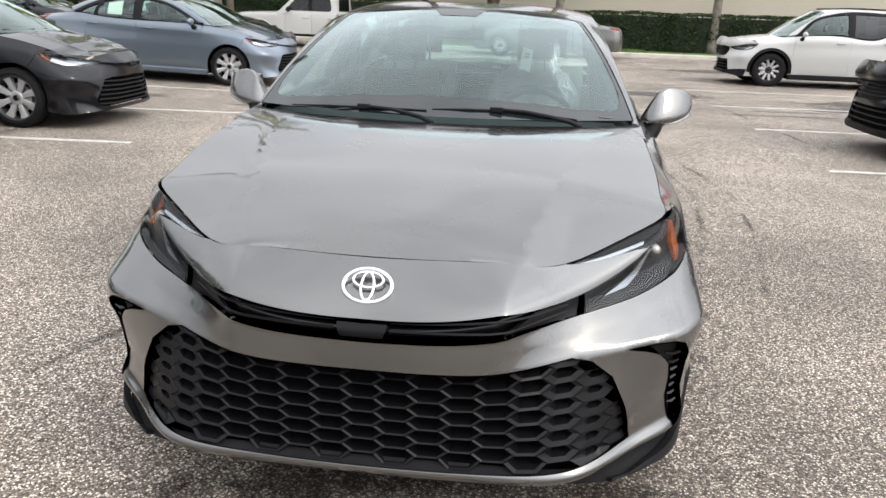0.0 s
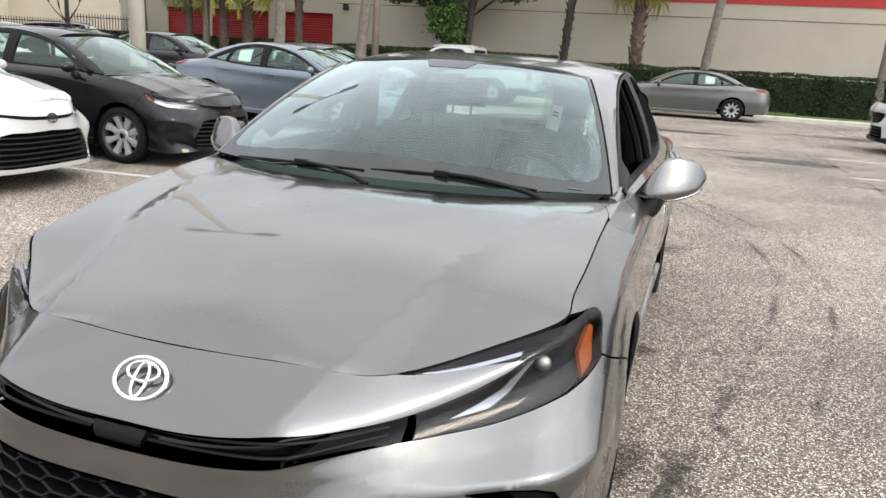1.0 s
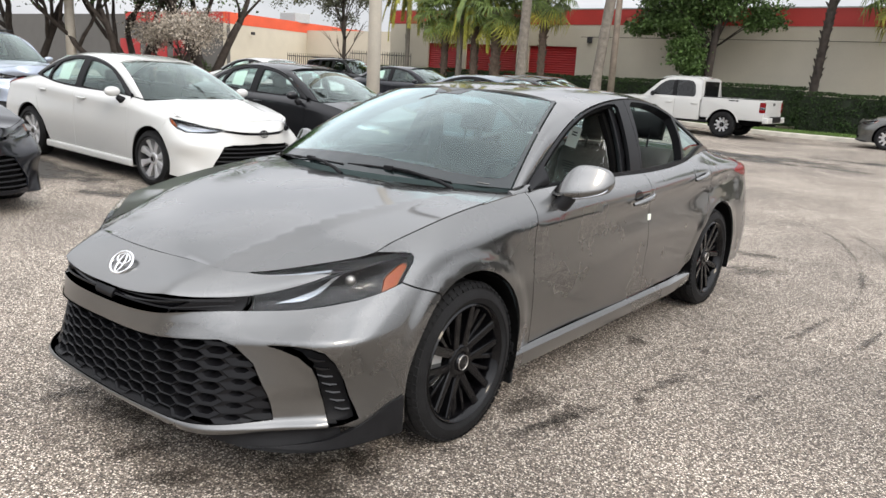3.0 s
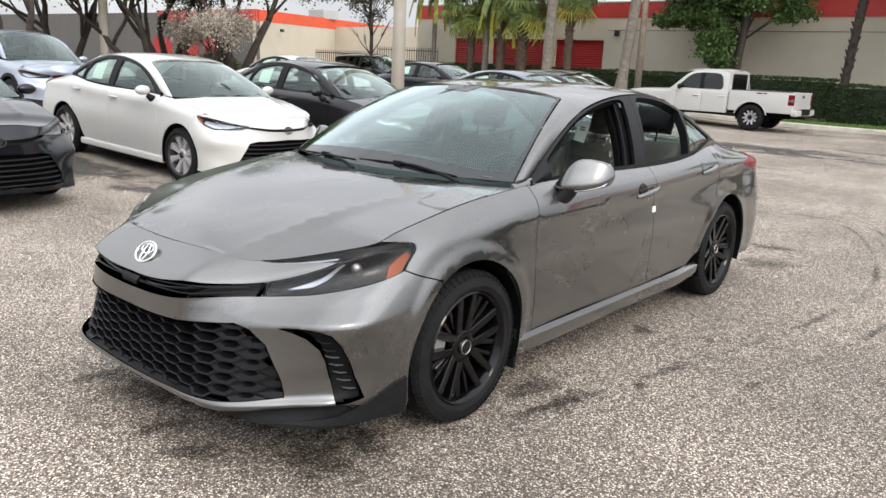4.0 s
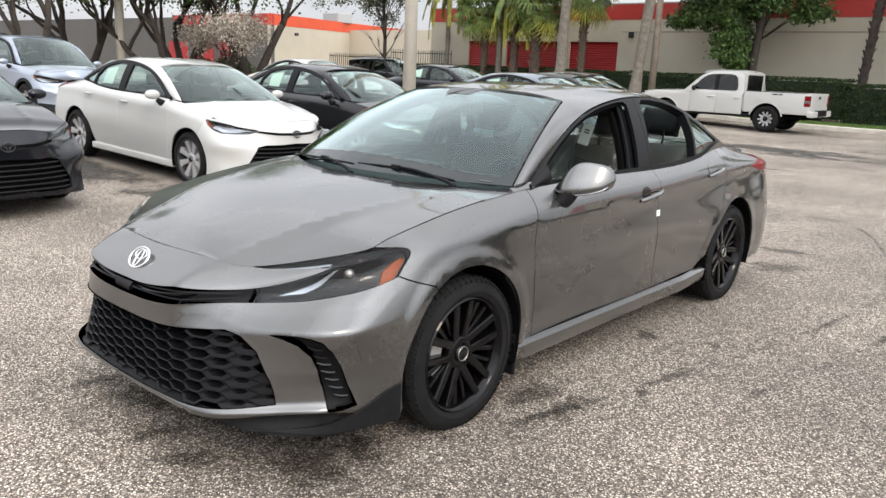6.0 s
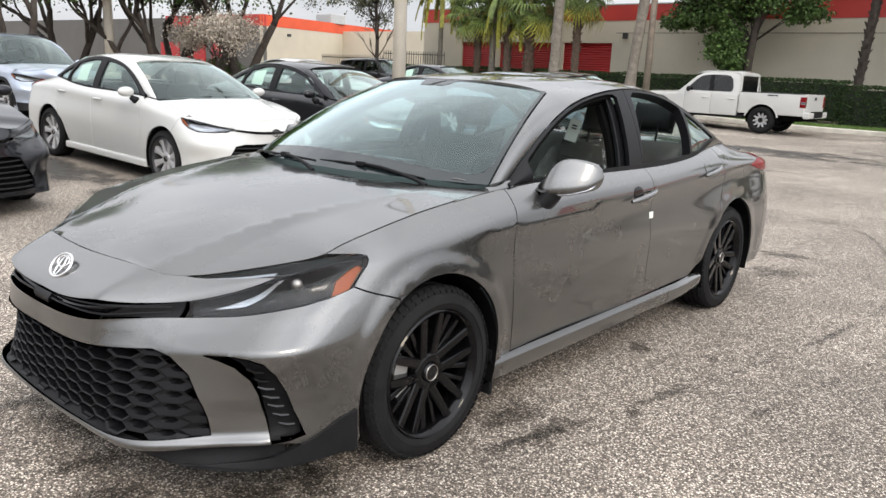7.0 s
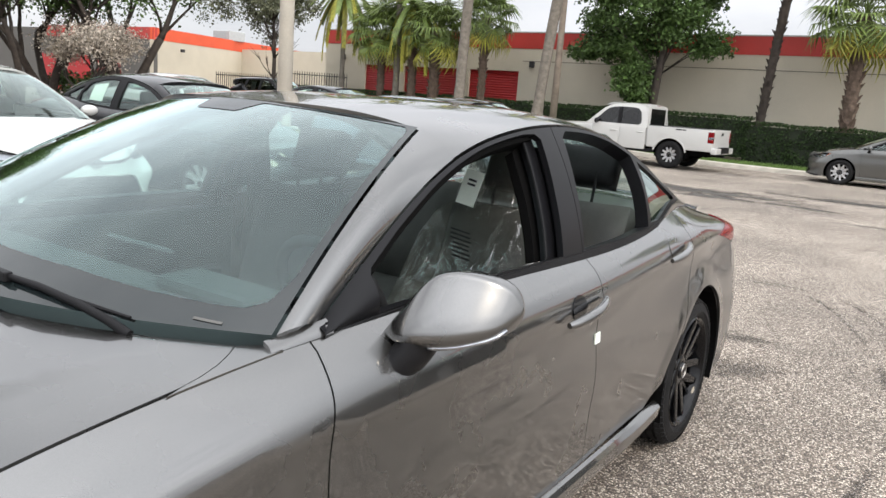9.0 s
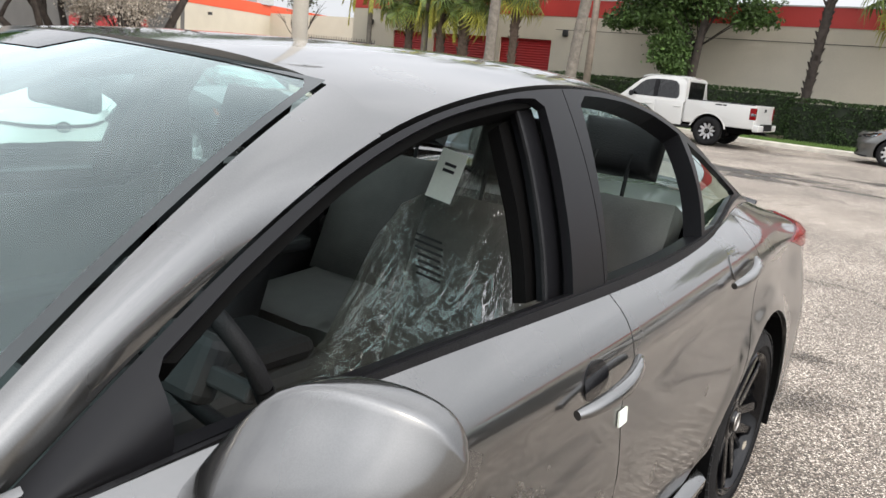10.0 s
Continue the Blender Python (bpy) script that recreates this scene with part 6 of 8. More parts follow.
        up(patch("chrome_fin", sh.at, L(dom(F((.61, .684), (.70, .728), (.745, .776), (.755, .778), (.715, .722), (.68, .696)))), M_LAMPCHROME, hd, off=-0.014, depth=0.010, gap=0, **K2))
        up(patch("upper_strip", sh.at, L(dom(F((.53, .774), (.62, .784), (.72, .806), (.72, .798), (.62, .777)))), M_LAMPCHROME, hd, off=-0.012, depth=0.01, gap=0, **K2))
        for yy, zz, r in ((0.425, 0.760, 0.019),):
            q = sh.find([1, 2], [(yy, zz)])[0]
            c = sh.at([q[0]], [q[1]])[0] - sh.normal([q[0]], [q[1]])[0] * 0.028
            bm = bmesh.new()
            bmesh.ops.create_uvsphere(bm, u_segments=16, v_segments=10, radius=r, matrix=Matrix.Translation((c[0] * s, c[1], c[2])))
            up(part("projector", bm, M_DISC, hd, "", True))
        # tail lamp
        tl = dom(SD((4.16, .915), (4.40, .955))) + [(ut[13] - 0.1, 5.55), (ut[13] + 0.1, 5.4), (ut[13] + 0.12, 4.2), (ut[13] - 0.06, 4.1)] + dom(SD((4.36, .87)))
        patch("tail_lamp", sh.at, L(tl), M_REDLENS, car, off=0.006, depth=0.02, step=0.04, label="red tail lamp", **P)
        # cabin side: black frame with window openings
        gf, belt = side_glass(sh)
        rail_v = 0.985
        kick = [(3.79, 0.62), (3.785, 0.46), (3.70, 0.30), (3.58, 0.13), (3.46, 0.03)]
        frame_loop = [(1.498, 0.45)] + [(y, rail_v) for y in np.linspace(1.512, 3.72, 30)] + kick + [(y, 0.0) for y in np.linspace(3.40, 1.515, 20)]
        w1 = [(1.67, 0.06), (1.672, 0.78), (1.685, 0.86), (1.80, 0.905), (2.0, 0.935), (2.25, 0.95), (2.50, 0.952), (2.565, 0.94), (2.59, 0.90), (2.55, 0.5), (2.515, 0.05)]
        w2 = [(2.665, 0.05), (2.705, 0.5), (2.748, 0.90), (2.785, 0.945), (3.0, 0.95), (3.18, 0.945), (3.335, 0.92), (3.31, 0.45), (3.275, 0.05)]
        w3 = [(3.312, 0.08), (3.345, 0.5), (3.385, 0.88), (3.50, 0.83), (3.62, 0.72), (3.71, 0.56), (3.725, 0.46), (3.64, 0.32), (3.52, 0.15), (3.42, 0.07)]
        K3 = dict(mirror=mir, scale=(1, 0.36))
        cut = [(2.692, rail_v), (2.670, 0.5), (2.648, 0.0)]
        fore = [p for p in frame_loop if p[0] < 2.64 and p[1] > 0.01] + cut + [p for p in frame_loop if p[0] < 2.64 and p[1] <= 0.01]
        aft = cut[::-1] + [p for p in frame_loop if p[0] > 2.70]
        patch("window_frame", gf, fore, M_SATIN, car, [w1], step=0.035, depth=0.02, gap=0.0015, **K3)
        patch("window_frame", gf, aft, M_SATIN, car, [w2, w3], step=0.035, depth=0.05, gap=0.0015, **K3)
        patch("pillar_seal", gf, [(2.60, 0.0), (2.62, 0.97), (2.74, 0.97), (2.70, 0.0)], M_DARK, car, off=-0.02, step=0.06, depth=0.0, gap=0, **K3)
        # the glass channel and the inner door frame behind the lowered window
        patch("glass_channel", gf, [(2.47, .03), (2.505, .5), (2.545, .93), (2.60, .93), (2.57, .5), (2.535, .03)], M_SATIN, car, off=-0.034, step=0.05, depth=0.02, gap=0, **K3)
        patch("channel_lip", gf, [(2.462, .03), (2.497, .5), (2.537, .93), (2.545, .93), (2.505, .5), (2.47, .03)], M_LEATHERDK, car, off=-0.030, step=0.05, depth=0.006, gap=0, **K3)
        patch("inner_door_frame", gf, [(2.45, .03), (2.48, .5), (2.51, .90), (2.60, .93), (2.56, .5), (2.52, .03)], M_DARK, car, off=-0.065, step=0.05, depth=0.03, gap=0, **K3)
        patch("inner_door_frame", gf, [(1.68, .90), (1.80, .935), (2.0, .965), (2.25, .975), (2.58, .975), (2.58, .925), (2.25, .92), (2.0, .89), (1.80, .84), (1.70, .78)], M_DARK, car, off=-0.021, step=0.04, depth=0.055, gap=0, **K3)
        patch("quarter_top", gf, kick[::-1] + [(3.74, rail_v), (3.93, rail_v), (3.90, 0.0), (3.46, 0.0)], P_GREY, car, off=0.002, step=0.03, depth=0.01, gap=0.001, **K3)
        part("splash_guard", boxm(min(s * .78, s * .885), max(s * .78, s * .885), 1.345, 1.365, .13, .33, .006), M_TRIM, car)
        patch("quarter_glass", gf, w3, M_GLASS, car, off=-0.008, step=0.05, depth=0.0, gap=-0.006, **K3)
        lowline = [(1.535, -.02)] + [(y, -.02) for y in np.linspace(1.57, 3.38, 18)] + [(3.46, .01), (3.58, .11), (3.70, .28), (3.79, .45)]
        strip = [(y, v + (.055 if y < 3.4 else .035 + .05 * (y - 3.4))) for y, v in lowline] + lowline[::-1]
        patch("belt_moulding", gf, strip, M_TRIM, car, off=0.006, step=0.04, depth=0.02, gap=0, **K3)
        if s < 0:
            patch("door_glass", gf, w1, M_GLASS, car, off=-0.02, step=0.06, depth=0.0, gap=-0.01, **K3)
            patch("door_glass", gf, w2, M_GLASS, car, off=-0.02, step=0.06, depth=0.0, gap=-0.01, **K3)
        # windshield pillar
        patch("windshield_pillar", pillar_at, [(0, 0.03), (1.0, 0.03), (1.0, 1.0), (0.03, 1.0)], P_GREY, car, step=0.03, scale=(0.85, 0.14), depth=0.03, gap=0.001, mirror=mir, normal=pillar_normal)
        # painted foot of the pillar down to the fender
        corner = [np.array(p) for p in ((.768, 1.385, .996), (.803, 1.375, .981), (.812, 1.53, .990), (.787, 1.53, 1.016))]
        foot_at = lambda p, q: (1 - p)[:, None] * ((1 - q)[:, None] * corner[0] + q[:, None] * corner[1]) + p[:, None] * ((1 - q)[:, None] * corner[3] + q[:, None] * corner[2]) + np.c_[0.016 * q * (1 - q), 0 * p, 0.012 * q * (1 - q)]
        patch("pillar_foot", foot_at, [(0, 0), (1, 0), (1, 1), (0, 1)], P_GREY, car, step=0.02, scale=(0.12, 0.04), depth=0.012, gap=0.001, mirror=mir)
        # paper tab on the door seam
        if s > 0:
            tab = dom(SD((2.612, .742), (2.612, .775), (2.652, .775), (2.652, .742)))
            patch("paper_tab", sh.at, tab, M_PAPER, car, off=0.006, depth=0.004, step=0.02, gap=0, label="small white paper tab taped over the door gap", **P)
        # door handles
        for yy, zz, rear_door in ((2.50, .872, 0), (3.44, .928, 1)):
            q = sh.find([1, 2], [(yy, zz)])[0]
            c = sh.at([q[0]], [q[1]])[0]
            hs = []
            n = 13
            for k in range(n):
                t = k / (n - 1)
                yq = yy - 0.135 + 0.27 * t
                q = sh.find([1, 2], [(yq, zz - 0.014 + 0.032 * t)])[0]
                b = sh.at([q[0]], [q[1]])[0]
                hs.append((b[0] * s + s * (0.006 + 0.032 * math.sin(math.pi * min(1, max(0, 0.06 + 0.9 * t))) ** 0.6), b[1], b[2]))
            v, f = tube(hs, [0.009 + 0.007 * math.sin(math.pi * k / (n - 1)) ** 0.5 for k in range(n)], 10)
            hnd = auto_smooth(child(mesh_ob("door_handle", v, f, P_GREY), car), 60)
            loop = [(yy - 0.035 + 0.050 * math.cos(a), zz + 0.014 + 0.036 * math.sin(a)) for a in np.linspace(0, 6.283, 20)[:-1]]
            cu = sh.find([1, 2], loop)
            ob = patch("handle_cup", sh.at, [tuple(p) for p in cu], M_GLOSSBLACK if not rear_door else P_GREY, car, off=0.003, depth=0.006, step=0.02, gap=0, mirror=mir, **P)
        # door mirror
        mirror_housing(car, s, sh)
        # wheels
        for cy, steer in ((HUB_F, 0), (HUB_R, 0)):
            wheel(car, s * 0.795, cy, HUB_Z, 0.336, 0.225, 0.247, M_WHEEL, "blade", s, turn=0.35 if cy < 2 else 1.0, steer=steer)

    # rear bumper and deck
    u1 = sh.find([1, 2], [(4.42, .60)])[0][0]
    rb = [(u1, 0.1)] + [(u1, w) for w in (1, 2, 3, 4.0)] + [(ut[-1] - 1e-3, 4.0), (ut[-1] - 1e-3, 0.1)]
    patch("rear_bumper", sh.at, rb, P_GREY, car, step=0.06, **P)
    patch("rear_bumper", sh.at, flip(rb), P_GREY, car, step=0.06, **P)
    tp = [(u1, 4.0), (u1 + .05, top6 - .02), (ut[-1] - 1e-3, top6 - .02), (ut[-1] - 1e-3, 4.0)]
    patch("tail_panel", sh.at, tp, P_GREY, car, step=0.06, **P)
    patch("tail_panel", sh.at, flip(tp), P_GREY, car, step=0.06, **P)
    last = sh.curves[-1](np.linspace(ut[11] - 0.25, ut[-1], 26))
    deck_half = [(0, 4.72)] + [(x - 0.005, y - 0.005) for x, y, z in reversed(last[:-1])]
    deck_half = [(x, y) for x, y in deck_half if y > 3.6] + [(0.57, 3.62), (0.0, 3.62)]
    zl = Curve([(3.55, 1.06), (3.8, 1.065), (4.2, 1.055), (4.5, 1.02), (4.65, 1.015), (4.80, .985)])

    def deck_at(x, y):
        z = zl(y)[:, 0]
        return np.c_[x, y, z - 0.05 * (x / 0.7) ** 2]
    patch("boot_lid", deck_at, deck_half[:-1] + [(-x, y) for x, y in reversed(deck_half[1:])], P_GREY, car, step=0.05)
    ys = [(-.62 + 1.24 * k / 20) for k in range(21)]
    verts = []
    for x in ys:
        y = 4.66 - 0.10 * (x / .62) ** 2
        verts += [(x, y - .10, 0.992 - .03 * (x / .62) ** 2), (x, y, 1.008 - .03 * (x / .62) ** 2), (x, y + .03, 1.020 - .03 * (x / .62) ** 2), (x, y + .03, 1.008 - .03 * (x / .62) ** 2), (x, y - .05, 0.975 - .03 * (x / .62) ** 2)]
    auto_smooth(child(mesh_ob("boot_spoiler", verts, [(j * 5 + k, j * 5 + (k + 1) % 5, (j + 1) * 5 + (k + 1) % 5, (j + 1) * 5 + k) for j in range(20) for k in range(5)], M_GLOSSBLACK), car, "black boot spoiler"), 40)

    # roof, windshield, rear glass
    front_edge = [(a, 2.10 - 0.12 * (1 - (a * 0.685 / 0.56) ** 2) if abs(a) < 0.815 else 2.10) for a in np.linspace(-1, 1, 25)]
    rear_edge = [(a, 3.42 - 0.05 * a * a) for a in np.linspace(1, -1, 13)]
    patch("roof", roof_at, front_edge + rear_edge, P_GREY, car, step=0.05, scale=(0.66, 1), depth=0.02)
    for s in (1, -1):
        patch("rear_pillar", roof_at, [(s * 0.86, 3.40), (s * 1.0, 3.37), (s * 1.0, 3.86), (s * 0.84, 3.98)], P_GREY, car, step=0.04, scale=(0.66, 1), depth=0.01, gap=0)
    full = [(-1, 0), (1, 0), (1, 1), (-1, 1)]
    ws = patch("windshield", screen_at, full, M_WINDSHIELD, car, step=0.03, scale=(0.7, 0.85), depth=0.0, gap=0.002, label="clear windshield with a black border")
    frit = [(-.975, 0.19), (-.972, .95), (-.95, .982), (-.20, .984), (-.14, .90), (.14, .90), (.20, .984), (.95, .982), (.972, .95), (.975, 0.19), (.952, .098), (.915, .072), (.85, .072), (.69, .087), (.46, .116), (.14, .138), (-.14, .138), (-.46, .116), (-.69, .087), (-.85, .072), (-.915, .072), (-.952, .098)]
    child(patch("dark_border", screen_at, full, M_FRIT, ws, [frit], step=0.03, scale=(0.7, 0.85), depth=0.0, gap=0.001, off=0.0015), ws)
    child(patch("sensor_housing", screen_at, [(-.10, .80), (-.13, .92), (.13, .92), (.10, .80)], M_DASH, ws, step=0.03, scale=(0.7, 0.85), depth=0.03, off=-0.03), ws)
    patch("rear_window", rear_glass_at, full, M_GLASS, car, step=0.08, scale=(0.58, 0.83), depth=0.0, gap=0.002)
    # wipers
    for blade, arm in (([(-.60, 1.285, 1.022), (-.42, 1.215, 1.034), (-.21, 1.176, 1.040), (-.03, 1.160, 1.042)], [(.0, 1.120, 1.004), (-.05, 1.128, 1.024), (-.16, 1.150, 1.044), (-.28, 1.182, 1.048)]),
                       ([(-.01, 1.172, 1.046), (.13, 1.180, 1.050), (.264, 1.202, 1.048), (.42, 1.232, 1.034), (.545, 1.268, 1.020)], [(.565, 1.252, .998), (.515, 1.240, 1.018), (.433, 1.226, 1.036), (.34, 1.208, 1.052), (.235, 1.192, 1.058)])):
        blade, arm = [(x, y, z - .007) for x, y, z in blade], [(x, y, z - .010) for x, y, z in arm]
        v, f = tube(arm, np.linspace(0.010, 0.006, len(arm)), 8)
        wp = auto_smooth(child(mesh_ob("wiper", v, f, M_TRIM), car, "matt black wiper arm"), 60)
        v, f = tube(blade, [0.003] + [0.005] * (len(blade) - 2) + [0.003], 6)
        child(mesh_ob("wiper_blade", v, f, M_TRIM), wp)
        v, f = tube([Vector(p) + Vector((0, 0.008, -0.008)) for p in blade], [0.003] * len(blade), 4)
        child(mesh_ob("wiper_rubber", v, f, M_RUBBER), wp)
        e = Vector(arm[-1])
        child(part("wiper_clip", boxm(e.x - .025, e.x + .025, e.y - .009, e.y + .009, e.z - .012, e.z + .008, .003), M_TRIM, wp), wp)
    # pale strip along the bottom of the glass
    child(patch("glass_strip", screen_at, [(.825, .020), (.825, .032), (.895, .024), (.895, .012)], M_LEATHER, ws, step=0.03, scale=(0.7, 0.85), depth=0.0, off=0.0035), ws)
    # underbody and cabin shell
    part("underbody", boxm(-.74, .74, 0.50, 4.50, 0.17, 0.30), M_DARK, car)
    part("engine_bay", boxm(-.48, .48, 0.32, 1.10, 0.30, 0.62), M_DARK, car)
    part("cabin_floor", boxm(-.82, .82, 1.25, 3.70, 0.30, 0.36), M_DASH, car)
    part("boot_box", boxm(-.60, .60, 3.75, 4.6, 0.36, 0.9), M_DARK, car)
    patch("headliner", roof_at, [(-.9, 2.12), (.9, 2.12), (.9, 3.35), (-.9, 3.35)], M_HEAD, car, off=-0.04, step=0.1, scale=(0.66, 1), depth=0.0, back=False)
    sedan_cabin(car, sh)
    return car


def mirror_housing(car, s, sh):
    """A door mirror: rounded painted shell, black foot, clear lower strip, glass."""
    mir = bmesh.new()
    low = Curve([(.795, .968), (.84, .957), (.92, .953), (1.0, .960), (1.06, .975), (1.10, .998), (1.122, 1.030)])
    high = Curve([(.795, .984), (.83, 1.020), (.87, 1.064), (.905, 1.095), (.95, 1.109), (1.02, 1.106), (1.07, 1.093), (1.10, 1.074), (1.122, 1.046)])
    deep = Curve([(.795, .014), (.83, .040), (.87, .058), (.95, .066), (1.03, .062), (1.08, .048), (1.11, .024), (1.122, .006)])
    xs = 0.795 + 0.327 * (0.5 - 0.5 * np.cos(np.linspace(0, math.pi, 30)))
    wide = lambda x: 0.836 + (x - 0.795) * 0.722
    rings = []
    for x in xs:
        lo, hi, hy = low.one(x), max(high.one(x), low.one(x) + 0.004), max(0.004, deep.one(x))
        t = (x - 0.795) / 0.327
        cy, cz, hz = 1.672 + 0.105 * t + 0.030 * t * t, (lo + hi) / 2, (hi - lo) / 2
        ring = []
        for q in range(28):
            a = 2 * math.pi * q / 28
            cx, sx = math.cos(a), math.sin(a)
            px = math.copysign(abs(cx) ** (0.50 if cx > 0 else 0.72), cx)
            pz = math.copysign(abs(sx) ** (0.62 if sx > 0 else 0.55), sx)
            ring.append(mir.verts.new((s * wide(x), cy + hy * px + 0.60 * hz * (pz + 0.2) * (cx < 0) * -cx, cz + hz * pz)))
        rings.append(ring)
    for a, b in zip(rings, rings[1:]):
        for q in range(28):
            mir.faces.new((a[q], a[(q + 1) % 28], b[(q + 1) % 28], b[q]))
    mir.faces.new(rings[0])
    mir.faces.new(rings[-1])
    body = part("door_mirror", mir, P_GREY, car, "grey mirror housing on a black foot")
    auto_smooth(body, 50)
    foot = bmesh.new()
    prof = [(0.0, -.055), (0.05, -.05), (0.075, 0.0), (0.05, .05), (0.0, .055)]
    f0 = [(0.846, 1.660, .900, 1.0), (0.868, 1.664, .908, 1.08), (0.888, 1.672, .928, 1.02), (0.903, 1.684, .952, 0.95), (0.912, 1.695, .985, 0.95)]
    rr = []
    for x, y, z, k in f0:
        rr.append([foot.verts.new((s * (x + 0.030 * math.cos(a) * k), y + 0.058 * k * math.sin(a), z - 0.022 * math.cos(a))) for a in [2 * math.pi * q / 20 for q in range(20)]])
    for a, b in zip(rr, rr[1:]):
        for q in range(20):
            foot.faces.new((a[q], a[(q + 1) % 20], b[(q + 1) % 20], b[q]))
    foot.faces.new(rr[0])
    foot.faces.new(rr[-1])
    auto_smooth(part("mirror_foot", foot, M_TRIM, body), 60)
    pts = []
    for k in range(11):
        x = 0.935 + 0.165 * k / 10
        t = (x - 0.795) / 0.327
        pts.append((s * (wide(x) + 0.004 * k / 10), 1.672 + 0.105 * t + 0.030 * t * t - deep.one(x) * 0.86, low.one(x) + 0.006))
    v, f = tube(pts, [0.0055] * 11, 6)
    child(mesh_ob("turn_signal", v, f, M_LAMPCHROME, True), body, "clear turn-signal strip")
    part("mirror_glass", boxm(min(s * .91, s * 1.03), max(s * .91, s * 1.03), 1.796, 1.799, .985, 1.085, 0.001), M_CHROME, body)


def sedan_cabin(car, sh):
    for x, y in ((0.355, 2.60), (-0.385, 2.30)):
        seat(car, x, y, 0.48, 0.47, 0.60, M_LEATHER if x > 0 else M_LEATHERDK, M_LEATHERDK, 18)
    # clear protective cover over the driver's seat, with its tag and printed warning
    rings = []
    rnd = random.Random(12)
    bm = bmesh.new()
    for z, y, hw, hd in ((0.46, 2.26, .29, .38), (0.53, 2.28, .30, .38), (0.60, 2.40, .295, .28), (0.70, 2.54, .285, .17), (0.85, 2.62, .275, .14), (0.98, 2.67, .255, .125), (1.06, 2.70, .215, .11), (1.11, 2.73, .150, .10), (1.15, 2.75, .140, .095), (1.23, 2.78, .140, .085), (1.29, 2.80, .115, .06), (1.305, 2.805, .02, .01)):
        ring = []
        for k in range(72):
            a = 2 * math.pi * k / 72
            c, s = math.cos(a), math.sin(a)
            q = 1 + 0.05 * noise.noise((4 * c, 4 * s, 9 * z)) + 0.030 * noise.noise((13 * c, 13 * s, 2.2 * z)) + 0.012 * math.sin(23 * a + 3 * z)
            ring.append(bm.verts.new((0.355 + hw * q * math.copysign(abs(c) ** .6, c), y + 0.17 + hd * q * math.copysign(abs(s) ** .7, s), z - 0.02)))
        rings.append(ring)
    for a, b in zip(rings, rings[1:]):
        for k in range(72):
            bm.faces.new((a[k], a[(k + 1) % 72], b[(k + 1) % 72], b[k]))
    cover = part("seat_cover", bm, M_WRAP, car, "crinkled clear plastic cover over the driver's seat", True)
    tag = part("seat_tag", boxm(-.034, .034, -.002, .002, -.065, .065, .001), M_PAPER, cover, "white paper tag")
    tag.matrix_basis = pose(0.305, 2.79, 1.145, -14, 14, 25)
    for dz in (.028, .012):
        bar = part("tag_print", boxm(-.015, .015, -.0045, -.0025, dz - .004, dz + .004), M_INK, cover)
        bar.matrix_basis = tag.matrix_basis
    for k in range(7):
        w = rnd.uniform(.030, .045)
        bar = part("warning_print", boxm(-w, w, -.001, .001, -.0028, .0028), M_INK, cover)
        bar.matrix_basis = pose(0.335 + .004 * k, 2.700 - .0035 * k, 1.00 - .015 * k, -18, 10, 10)
    # rear bench
    for x in (0.42, -0.42):
        seat(car, x, 3.12, 0.52, 0.56, 0.56, M_BEIGE, M_LEATHERDK, 22)
    part("centre_console", boxm(-.15, .15, 1.62, 2.62, 0.36, 0.66, 0.03), M_DASH, car)
    part("armrest", boxm(-.13, .13, 2.20, 2.55, 0.66, 0.72, 0.03), M_LEATHERDK, car)
    # dashboard
    prof = [(1.25, .935), (1.45, .965), (1.62, .960), (1.70, .90), (1.68, .78), (1.62, .60), (1.30, .50)]
    v, f = prism([(y, z) for y, z in prof], -.72, .72)
    auto_smooth(child(mesh_ob("dashboard", v, f, M_DASH), car), 30)
    part("display", boxm(-.16, .13, 1.655, 1.675, .86, 1.02, 0.008), M_GLOSSBLACK, car)
    part("instrument_hood", boxm(.22, .55, 1.54, 1.68, .945, .995, 0.02), M_DASH, car)
    # steering wheel
    rim = []
    for k in range(29):
        a = 2 * math.pi * k / 28
        rim.append(Vector((0.375 + 0.185 * math.cos(a), 2.00 - 0.075 * math.sin(a), 0.89 + 0.165 * math.sin(a))))
    v, f = tube(rim, [0.017] * 29, 8, False)
    sw = child(mesh_ob("steering_wheel", v, f, M_LEATHERDK, True), car)
    bm = bmesh.new()
    box(bm, .31, .46, -.03, .03, -.06, .06, 0.02)
    box(bm, .21, .56, -.012, .012, -.02, .015, 0.006)
    hub = part("steering_hub", bm, M_DASH, sw)
    hub.matrix_basis = pose(-0.01, 1.99, 0.88, -24)
    # inner door panels
    for s in (1, -1):
        for y0, y1 in ((1.55, 2.62), (2.74, 3.42)):
            pan = bmesh.new()
            x0, x1 = sorted((s * .765, s * .80))
            box(pan, x0, x1, y0, y1, .36, .955, 0.012)
            x0, x1 = sorted((s * .70, s * .77))
            box(pan, x0, x1, y0 + .15, y1 - .1, .66, .71, 0.015)
            part("door_trim", pan, M_DASH, car)
        v, f = tube([(s * .66, 2.66, 1.32), (s * .70, 2.70, 1.1), (s * .72, 2.70, .9), (s * .73, 2.70, .5)], [.03, .045, .05, .06], 8)
        child(mesh_ob("inner_pillar", v, f, M_LEATHERDK, True), car)
    part("rear_shelf", boxm(-.62, .62, 3.46, 3.95, .97, 1.0), M_DASH, car)
    # rear-view mirror
    part("rear_view_mirror", boxm(-.12, .12, 1.965, 1.99, 1.27, 1.33, 0.01), M_DASH, car)


